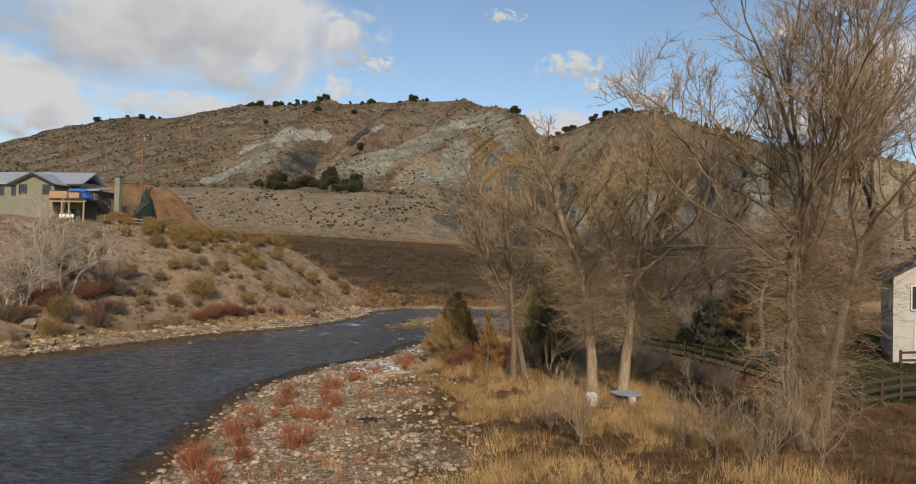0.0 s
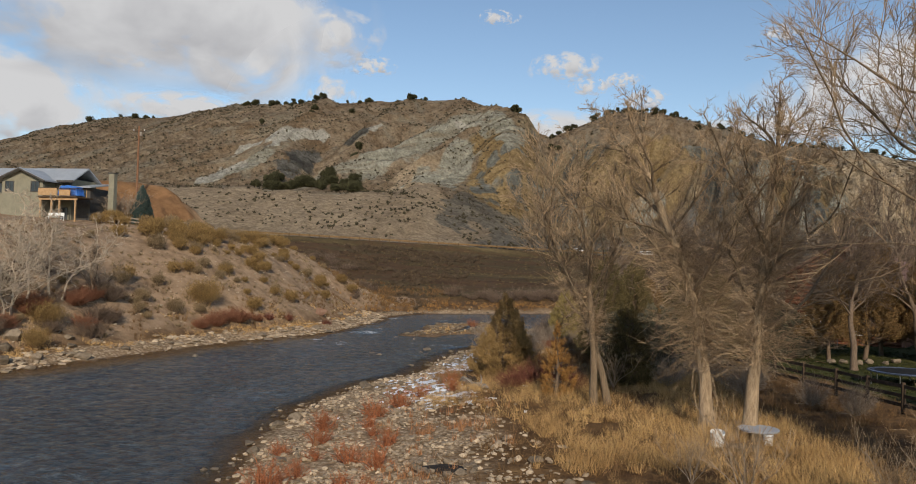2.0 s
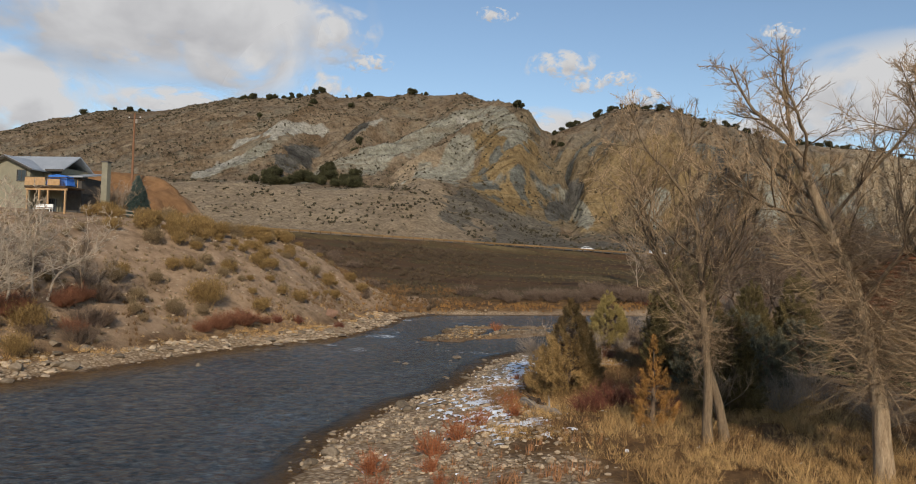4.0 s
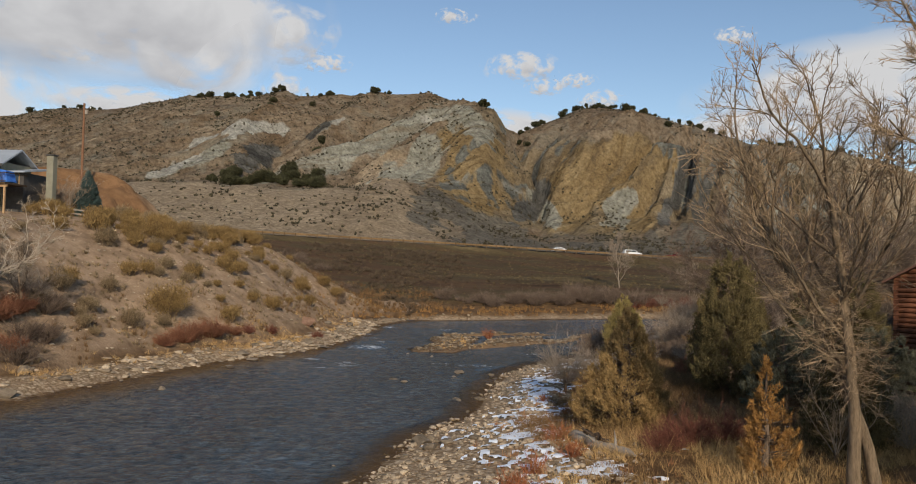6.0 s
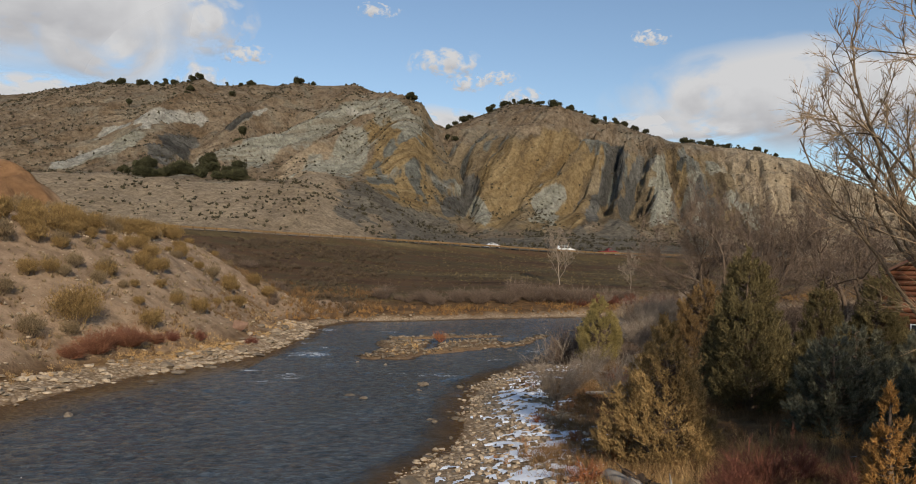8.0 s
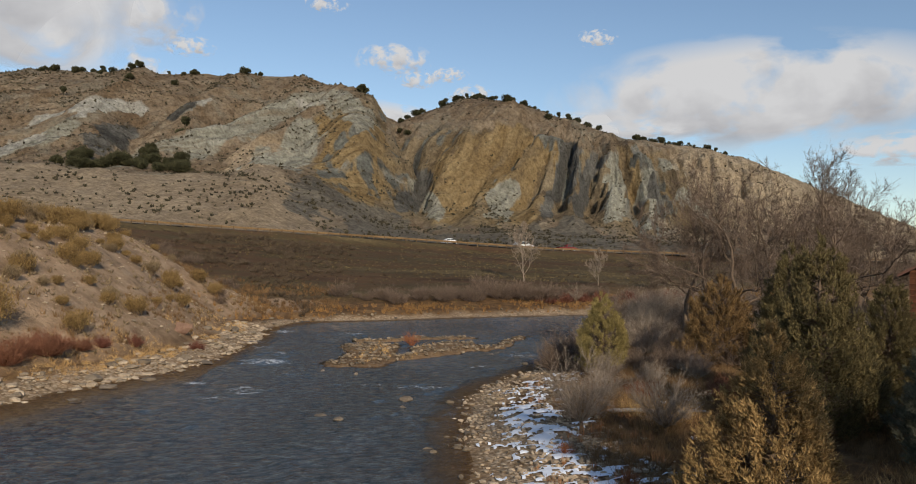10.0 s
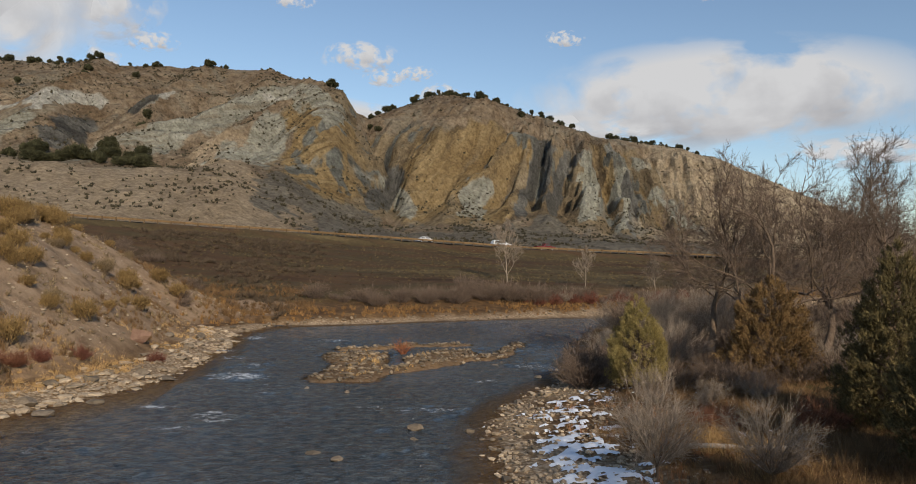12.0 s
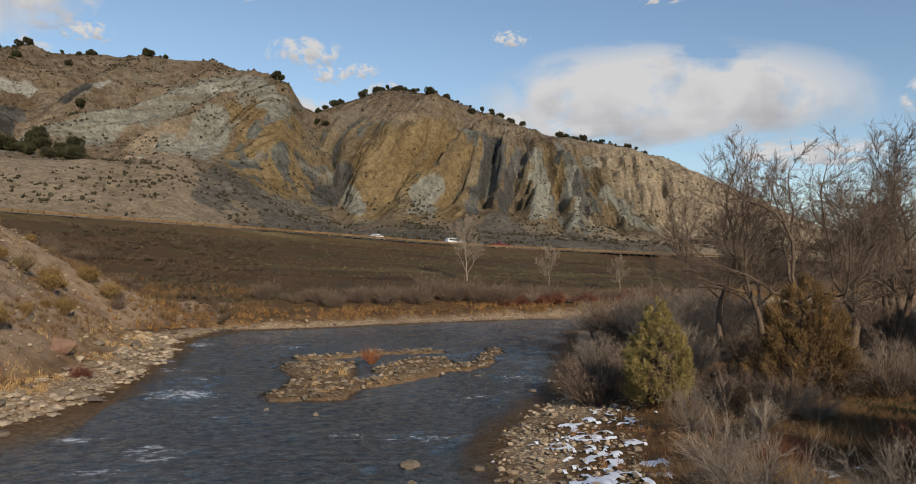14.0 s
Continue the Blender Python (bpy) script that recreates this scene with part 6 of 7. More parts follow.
grass("isle_grass", "yellow grass tufts on the island", STRAW, -18, -10, 77, 90, 5000, lambda x, y: ramp(isle(x, y), 0.55, 0.66) * (vnoise(x / 2, y / 2, 3) > 0.45), (0.1, 0.28), 0.012, 103)


def boulder_mesh(name, seed, level=3, material=BOULDER, chop=0.75):
    rng = np.random.default_rng(seed)
    v, f = ico(level)
    for _ in range(9):
        d = unit(rng, 1)[0]
        cut = chop * (0.75 + 0.35 * rng.random())
        over = np.clip(v @ d - cut, 0, None)
        v = v - over[:, None] * d
    v = v * (1 + 0.10 * (np.array([noise.noise(Vector(p) * 2.3 + Vector((seed, 0, 0))) for p in v]))[:, None])
    return mesh_from(name, v, f, material, False)


BOULDERS = [boulder_mesh("boulder", 200 + k) for k in range(4)]
FLATS = "boulders along the river"


def boulder(x, y, wide, tall, k=0, turn=0.0, z=None, label="grey-tan boulder at the river's edge", me=None):
    ob = new("boulder", me or BOULDERS[k % 4])
    z = max(gz(x, y), -0.25) if z is None else z
    ob.matrix_world = Matrix.Translation((x, y, z + tall * 0.25)) @ Matrix.Rotation(turn, 4, "Z") @ Matrix.Diagonal((wide * 0.5, wide * 0.4, tall * 0.6, 1))
    return tagged(ob, label, "boulder", FLATS)


boulder(-12.8, 66.3, 0.75, 0.36, 0, 0.3, -0.05, "angular boulder standing in the river")
for k, (x, y, w) in enumerate(((-16.5, 62.8, 0.75), (-15.7, 61.9, 0.6), (-27.8, 56.4, 0.6), (-13.0, 64.6, 0.45), (-4.3, 75.8, 0.9), (-10.8, 65.8, 0.6), (-17.6, 75.6, 0.45), (-15.6, 74.4, 0.45), (-4.8, 79.4, 0.7), (-6.4, 84.5, 0.6), (2.0, 104.0, 1.0), (-7.6, 71.6, 0.8), (-8.6, 70.4, 0.7))):
    boulder(x, y, 0.8 * w, 0.17 + 0.06 * (k % 3), k, 0.7 * k, -0.06, "low boulder breaking the river's surface")
for k, (x, y, w, t) in enumerate(((-38.4, 51.6, 1.5, 1.1), (-38.0, 50.4, 1.0, 0.8), (-35.1, 49.7, 0.8, 0.5), (-33.8, 52.4, 1.3, 0.55), (-35.8, 47.4, 1.4, 0.7), (-31.9, 44.1, 0.9, 0.3), (-35.9, 57.0, 1.0, 0.5), (-36.8, 55.2, 0.9, 0.4), (-34.0, 47.6, 0.8, 0.4), (-27.6, 69.4, 1.2, 0.35), (-26.2, 77.9, 0.9, 0.5), (-25.0, 78.1, 1.2, 0.3), (-27.1, 67.6, 1.1, 0.3), (-26.5, 71.9, 0.9, 0.3), (-28.8, 70.6, 1.0, 0.4), (-29.0, 73.6, 0.8, 0.4), (-28.0, 66.2, 0.9, 0.3), (-27.8, 75.2, 0.8, 0.4), (-26.6, 94.6, 1.1, 0.5), (-26.2, 88.8, 0.8, 0.4), (-28.4, 93.0, 0.9, 0.5), (-35.6, 53.8, 0.8, 0.4), (-33.2, 56.4, 0.7, 0.3), (-30.5, 66.2, 0.8, 0.3), (-37.0, 47.8, 0.9, 0.6))):
    boulder(x, y, w, t, k, 1.3 * k)
boulder(-28.6, 86.2, 1.55, 1.25, 1, 0.4, label="large rust-red boulder at the foot of the bluff", me=boulder_mesh("boulder", 213, 3, BOULDER_RED, 0.52))
for k, (x, y, w) in enumerate(((-2.4, 28.9, 0.55), (-5.8, 28.0, 0.5), (-4.6, 27.8, 0.45), (-5.6, 28.8, 0.4), (-4.5, 28.6, 0.35), (-0.9, 26.7, 0.5), (-1.4, 26.9, 0.4), (-12.6, 46.6, 0.9), (-12.2, 45.6, 0.7), (-11.6, 46.2, 0.6), (-13.3, 37.6, 0.8), (-13.6, 36.4, 0.6), (-6.0, 44.3, 0.6), (-13.4, 33.0, 0.5), (-12.7, 31.8, 0.6))):
    boulder(x, y, w, w * 0.5, k, 2.1 * k, label="pale boulder among cobbles on the gravel bar")


# ---- snow on the bar ----
def make_snow():
    xs, ys = np.arange(-13, 2, 0.11), np.arange(33, 76, 0.11)
    X, Y = np.meshgrid(xs, ys)
    sd, bank = shore(X, Y)
    lane = np.exp(-((sd - np.interp(Y, [34, 40, 46, 52, 60, 70], [6.2, 5.8, 4.2, 2.8, 2.4, 3.0])) / np.interp(Y, [34, 44, 56, 72], [2.4, 2.6, 1.9, 1.6])) ** 2)
    m = lane * ramp(Y, 35, 42) * ramp(77 - Y, 0, 8) * (bank == 0) * (sd > 0.4) + 1.4 * fbm(X / 1.0, Y / 1.0, 4, 17) + 2.6 * fbm(X / 0.34, Y / 0.34, 3, 19) - 0.72 - 0.04 * ramp(Y, 54, 62)
    Z = ground_z(X, Y) - 0.03 + 0.10 * ramp(m, 0.0, 0.3)
    h, w = X.shape
    idx = np.arange(h * w).reshape(h, w)
    f = np.stack([idx[:-1, :-1], idx[:-1, 1:], idx[1:, 1:], idx[1:, :-1]], -1).reshape(-1, 4)
    f = f[(m.ravel()[f] > 0).all(1)]
    used, inv = np.unique(f, return_inverse=True)
    v = np.stack([X, Y, Z], -1).reshape(-1, 3)[used]
    return tagged(new("snow", mesh_from("snow", v, inv.reshape(-1, 4), SNOW)), "thin patchy snow lying between cobbles on the bar", "snow", kind="stuff")


make_snow()


# ---- driftwood ----
def log(name, a, b, r, material, seed, label, stubs=3):
    rng = np.random.default_rng(seed)
    st = Strands()
    a, b = np.array(a, float), np.array(b, float)
    u = np.linspace(0, 1, 12)[:, None]
    path = a + (b - a) * u + rng.normal(size=(12, 3)) * r * 0.25
    rad = r * (1 - 0.45 * u[:, 0]) * (0.85 + 0.3 * rng.random(12))
    rad[0] *= 0.15
    rad[-1] *= 0.1
    st.tube(path, rad, 10)
    ob = empty(name)
    part_mesh("stem", st.mesh("stem", material), ob)
    for k in range(stubs):
        s = Strands()
        p, _ = along(path, 0.2 + 0.7 * rng.random())
        d = unit(rng, 1)[0] + np.array([0, 0, 0.6])
        s.tube(limb_path(rng, p, d / np.linalg.norm(d), 0.5 + 0.7 * rng.random(), 4, 0.15, 0.0), np.array([0.3, 0.24, 0.18, 0.12, 0.04]) * r, 6)
        part_mesh("branch_stub", s.mesh("branch_stub", material), ob)
    return tagged(ob, label, "log", "driftwood")


log("driftwood_log", (-7.1, 45.5, gz(-7.1, 45.5) + 0.15), (-5.2, 42.0, gz(-5.2, 42.0) + 0.12), 0.24, WOOD_GREY, 5, "weathered grey driftwood log dusted with snow")
log("driftwood_log", (-6.6, 44.9, gz(-6.6, 44.9) + 0.3), (-5.9, 43.3, gz(-5.9, 43.3) + 0.25), 0.16, WOOD_DARK, 6, "dark broken driftwood log on another log")
log("driftwood_log", (-4.9, 60.4, gz(-4.9, 60.4) + 0.12), (-1.2, 58.4, gz(-1.2, 58.4) + 0.14), 0.09, plain("bleached_wood", (0.30, 0.27, 0.23), (0.50, 0.46, 0.41), 3, 0.85, bump=0.4), 7, "bleached fallen log under grey shrubs")

# ---- the table under the cottonwoods ----
STONE_BLUE = plain("slate_stone", (0.26, 0.28, 0.31), (0.42, 0.44, 0.47), 3, 0.7, bump=0.3)


def stone_table(x, y):
    t = empty("garden_table", Matrix.Translation((x, y, gz(x, y))))
    bm = bmesh.new()
    bmesh.ops.create_cone(bm, cap_ends=True, segments=36, radius1=0.63, radius2=0.66, depth=0.07)
    bmesh.ops.translate(bm, vec=(0, 0, 0.40), verts=bm.verts)
    bmesh.ops.bevel(bm, geom=[e for e in bm.edges if len(e.link_faces) == 2 and e.calc_face_angle(0) > 1.0], offset=0.012, segments=2, affect="EDGES")
    part("tabletop", bm, STONE_BLUE, t, "round blue-grey slab")
    part("pedestal", rod(bmesh.new(), (0, 0, -0.1), (0, 0, 0.365), 0.26, 0.18, 14), WOOD_GREY, t)
    return tagged(t, "round blue-grey stone garden table under cottonwoods", "table")


stone_table(4.75, 31.9)
for k, (x, y) in enumerate(((3.95, 31.0), (4.45, 30.9))):
    boulder(x, y, 0.75, 0.2, k + 1, k, label="flat grey stepping stone in dry grass")


def bucket(x, y, r, h, tilt, label):
    b = empty("bucket", Matrix.Translation((x, y, gz(x, y) - 0.02)) @ Matrix.Rotation(tilt, 4, "X"))
    bm = bmesh.new()
    bmesh.ops.create_cone(bm, cap_ends=False, segments=20, radius1=r * 0.85, radius2=r, depth=h)
    bmesh.ops.create_circle(bm, cap_ends=True, segments=20, radius=r * 0.85, matrix=Matrix.Translation((0, 0, -h / 2 + 0.01)))
    bmesh.ops.translate(bm, vec=(0, 0, h / 2), verts=bm.verts)
    shell = part("shell", bm, PLASTIC_WHITE, b)
    mod = shell.modifiers.new("thick", "SOLIDIFY")
    mod.thickness = 0.006
    bm = bmesh.new()
    bmesh.ops.create_cone(bm, cap_ends=False, segments=20, radius1=r * 1.04, radius2=r * 1.04, depth=0.03)
    bmesh.ops.translate(bm, vec=(0, 0, h - 0.02), verts=bm.verts)
    rim = part("rim", bm, PLASTIC_WHITE, b)
    m2 = rim.modifiers.new("thick", "SOLIDIFY")
    m2.thickness = 0.008
    return tagged(b, label, "bucket", "white buckets")


bucket(3.32, 31.25, 0.23, 0.52, 0.22, "tilted white plastic bucket in dry grass")
bucket(4.95, 31.45, 0.16, 0.37, 0.0, "white plastic bucket beside the stone table")


def crate(x, y):
    c = empty("wooden_crate", Matrix.Translation((x, y, gz(x, y))) @ Matrix.Rotation(0.3, 4, "Z"))
    for k in range(4):
        part("slat", boxed(-0.45, -0.3 + 0.16 * k, 0.32, 0.45, -0.17 + 0.16 * k, 0.35, 0.005), WOOD_DARK, c)
    for sx in (-0.4, 0.36):
        for sy in (-0.28, 0.24):
            part("leg", boxed(sx, sy, -0.05, sx + 0.04, sy + 0.04, 0.32), WOOD_DARK, c)
    return tagged(c, "low dark wooden slat bench at the snow's edge", "bench")


crate(-5.4, 61.6)



def fire_pit(x, y):
    """A patch of ash and charred wood inside a loose ring of stones."""
    rng = np.random.default_rng(77)
    p = empty("fire_pit", Matrix.Translation((x, y, gz(x, y))))
    bm = bmesh.new()
    bmesh.ops.create_cone(bm, cap_ends=True, segments=26, radius1=0.62, radius2=0.40, depth=0.07)
    for v in bm.verts:
        v.co.x *= 1.25 * (1 + 0.25 * noise.noise(v.co * 2.1))
        v.co.y *= 0.8 * (1 + 0.25 * noise.noise(v.co * 2.1 + Vector((5, 0, 0))))
    bmesh.ops.translate(bm, vec=(0, 0, 0.06), verts=bm.verts)
    part("ash_bed", bm, CHAR, p, "black ash and charcoal")
    for k in range(12):
        a = 2 * math.pi * k / 12 + 0.2 * rng.random()
        stone = part_mesh("stone", BOULDERS[k % 4], p)
        stone.matrix_local = Matrix.Translation((0.95 * math.cos(a), 0.72 * math.sin(a), 0.09)) @ Matrix.Rotation(k, 4, "Z") @ Matrix.Diagonal((0.16, 0.13, 0.12, 1))
    return tagged(p, "old fire pit with black ash among cobbles", "fire pit")


PAD_NAVY = plain("pad_navy", (0.018, 0.024, 0.045), (0.05, 0.065, 0.11), 3.0, 0.6, bump=0.2)
CHAR = plain("charcoal", (0.012, 0.011, 0.010), (0.055, 0.048, 0.042), 6.0, 0.95, bump=0.8)
fire_pit(-5.1, 28.3)


def trampoline(x, y):
    t = empty("trampoline", Matrix.Translation((x, y, gz(x, y))))
    bm = bmesh.new()
    bmesh.ops.create_cone(bm, cap_ends=True, segments=36, radius1=1.42, radius2=1.42, depth=0.02)
    bmesh.ops.translate(bm, vec=(0, 0, 0.62), verts=bm.verts)
    part("mat", bm, RUBBER, t, "black woven mat")
    ring = Strands()
    a = np.linspace(0, 2 * np.pi, 41)
    ring.tube(np.stack([1.6 * np.cos(a), 1.6 * np.sin(a), 0 * a + 0.62], 1), np.full(41, 0.05), 6)
    part_mesh("frame", ring.mesh("frame", CHROME), t)
    pad = bmesh.new()
    n = 40
    inner = [pad.verts.new((1.4 * math.cos(2 * math.pi * k / n), 1.4 * math.sin(2 * math.pi * k / n), 0.66)) for k in range(n)]
    outer = [pad.verts.new((1.7 * math.cos(2 * math.pi * k / n), 1.7 * math.sin(2 * math.pi * k / n), 0.64)) for k in range(n)]
    for k in range(n):
        pad.faces.new((inner[k], outer[k], outer[(k + 1) % n], inner[(k + 1) % n]))
    ob = part("pad", pad, PAD_NAVY, t, "dark navy edge pad")
    ob.modifiers.new("thick", "SOLIDIFY").thickness = 0.03
    for k in range(6):
        b = 2 * math.pi * k / 6
        part("leg", rod(bmesh.new(), (1.58 * math.cos(b), 1.58 * math.sin(b), -0.05), (1.6 * math.cos(b), 1.6 * math.sin(b), 0.60), 0.03, 0.03, 8), CHROME, t)
    return tagged(t, "round black trampoline with navy pad on the lawn", "trampoline")


trampoline(15.2, 46.4)
for k, (x, y, w) in enumerate(((14.6, 55.2, 0.6), (15.4, 55.6, 0.7), (16.2, 55.3, 0.5), (17.0, 55.9, 0.6), (17.8, 55.5, 0.5), (18.7, 56.2, 0.7))):
    boulder(x, y, w, 0.4, k, 1.1 * k, label="rounded landscaping stone under the lawn's junipers")


# ---- rail fences ----
def fence_rail(bm, a, b, r=0.05):
    a, b = Vector(a), Vector(b)
    d = b - a
    made = bmesh.ops.create_cube(bm, size=1)["verts"]
    bmesh.ops.scale(bm, vec=(0.04, 2 * r + 0.04, d.length), verts=made)
    bmesh.ops.transform(bm, matrix=Matrix.Translation((a + b) / 2) @ d.to_track_quat("Z", "Y").to_matrix().to_4x4(), verts=made)
    return bm


def rail_fence(pts, height, step, rails, material, label, thick=0.065):
    f = empty("rail_fence", Matrix.Translation((pts[0][0], pts[0][1], gz(*pts[0]))))
    inv = f.matrix_world.inverted()
    stands = []
    for (x0, y0), (x1, y1) in zip(pts, pts[1:]):
        n = max(1, round(math.hypot(x1 - x0, y1 - y0) / step))
        stands += [(x0 + (x1 - x0) * k / n, y0 + (y1 - y0) * k / n) for k in range(n)]
    stands.append(pts[-1])
    feet = [inv @ Vector((x, y, gz(x, y))) for x, y in stands]
    for p in feet:
        part("post", boxed(p.x - thick, p.y - thick, p.z - 0.4, p.x + thick, p.y + thick, p.z + height + 0.06, 0.008), material, f)
    for p, q in zip(feet, feet[1:]):
        for h in rails:
            part("rail", fence_rail(bmesh.new(), p + Vector((0, 0, h)), q + Vector((0, 0, h))), material, f)
    return tagged(f, label, "fence", "dark rail fences")


rail_fence([(5.6, 55.5), (6.8, 52.2), (8.4, 49.2), (10.7, 42.6), (12.3, 36.0), (12.6, 33.2)], 1.2, 2.4, (0.35, 0.72, 1.10), WOOD_DARK, "dark three-rail wooden fence along the lawn")
rail_fence([(12.7, 31.4), (14.0, 32.3), (17.4, 35.4), (21.0, 37.5)], 1.15, 1.6, (0.35, 0.70, 1.05), WOOD_DARK, "dark wooden rail fence beside the bare yard")
rail_fence([(21.5, 47.6), (24.0, 47.3), (30.0, 46.8)], 1.05, 1.8, (0.5, 0.95), WOOD_DARK, "dark rail fence before the white house")
for k, (x, y) in enumerate(((7.6, 60.0), (10.6, 64.0), (13.5, 62.0), (14.0, 70.0), (18.5, 66.0))):
    st = new("fence_stake")
    st.matrix_world = Matrix.Translation((x, y, gz(x, y)))
    part("stake", rod(bmesh.new(), (0, 0, -0.2), (0, 0, 1.25), 0.05, 0.045, 8), WOOD_GREY, st)
    tagged(st, "pale round fence stake in the meadow", "fence post", "pale stakes")


# ---- road, guardrail and vehicles ----
def make_road():
    x = np.arange(-330, 420, 4.0)
    y, z = road_y(x), road_z(x)
    rows = []
    for off, dz in ((-4.6, 0.03), (-4.2, 0.10), (0, 0.16), (4.2, 0.10), (4.6, 0.03)):
        rows.append(np.stack([x, y + off, z + dz], 1))
    v = np.stack(rows, 0)
    h, w = v.shape[:2]
    i = np.arange(h * w).reshape(h, w)
    f = np.stack([i[:-1, :-1], i[:-1, 1:], i[1:, 1:], i[1:, :-1]], -1).reshape(-1, 4)
    return tagged(new("road", mesh_from("road", v.reshape(-1, 3), f, ASPHALT)), "grey asphalt highway below the hill", "road", kind="structure")


make_road()


def make_guardrail():
    rail = empty("guardrail", Matrix.Translation((0, float(road_y(0.0)) - 4.4, float(road_z(0.0)))))
    o = rail.matrix_world.translation
    post_me = None
    xs = np.arange(-112, 150, 2.6)
    pts = [Vector((float(x), float(road_y(x)) - 4.4, float(road_z(x)))) - o for x in xs]
    for p in pts:
        if post_me is None:
            ob = part("post", boxed(-0.11, -0.24, -0.5, 0.11, 0.0, 0.84, 0.01), POST_BROWN, rail, "brown square post")
            post_me = ob.data
        else:
            ob = part_mesh("post", post_me, rail)
        ob.location = p
    for p, q in zip(pts, pts[1:]):
        bm = bmesh.new()
        prof = [(0.0, 0.36), (-0.07, 0.42), (-0.07, 0.50), (0.0, 0.56), (-0.07, 0.62), (-0.07, 0.74), (0.0, 0.80), (0.03, 0.80), (0.03, 0.36)]
        a = [bm.verts.new((p.x, p.y + 0.08 + u, p.z + w)) for u, w in prof]
        b = [bm.verts.new((q.x - 0.03, q.y + 0.08 + u, q.z + w)) for u, w in prof]
        n = len(prof)
        for k in range(n):
            bm.faces.new((a[k], a[(k + 1) % n], b[(k + 1) % n], b[k]))
        bm.faces.new(a[::-1])
        bm.faces.new(b)
        part("rail", bm, RUST_STEEL, rail)
    return tagged(rail, "rust-brown steel guardrail on brown posts along the highway", "guardrail")


make_guardrail()


def prism(profile, x0, x1, axis="y"):
    """Extrudes an outline: points (u, z) along the other level axis."""
    bm = bmesh.new()
    mk = (lambda u, w, s: (u, s, w)) if axis == "y" else (lambda u, w, s: (s, u, w))
    a = [bm.verts.new(mk(u, w, x0)) for u, w in profile]
    b = [bm.verts.new(mk(u, w, x1)) for u, w in profile]
    n = len(profile)
    for k in range(n):
        bm.faces.new((a[k], a[(k + 1) % n], b[(k + 1) % n], b[k]))
    bm.faces.new(a[::-1])
    bm.faces.new(b)
    bmesh.ops.recalc_face_normals(bm, faces=bm.faces)
    return bm


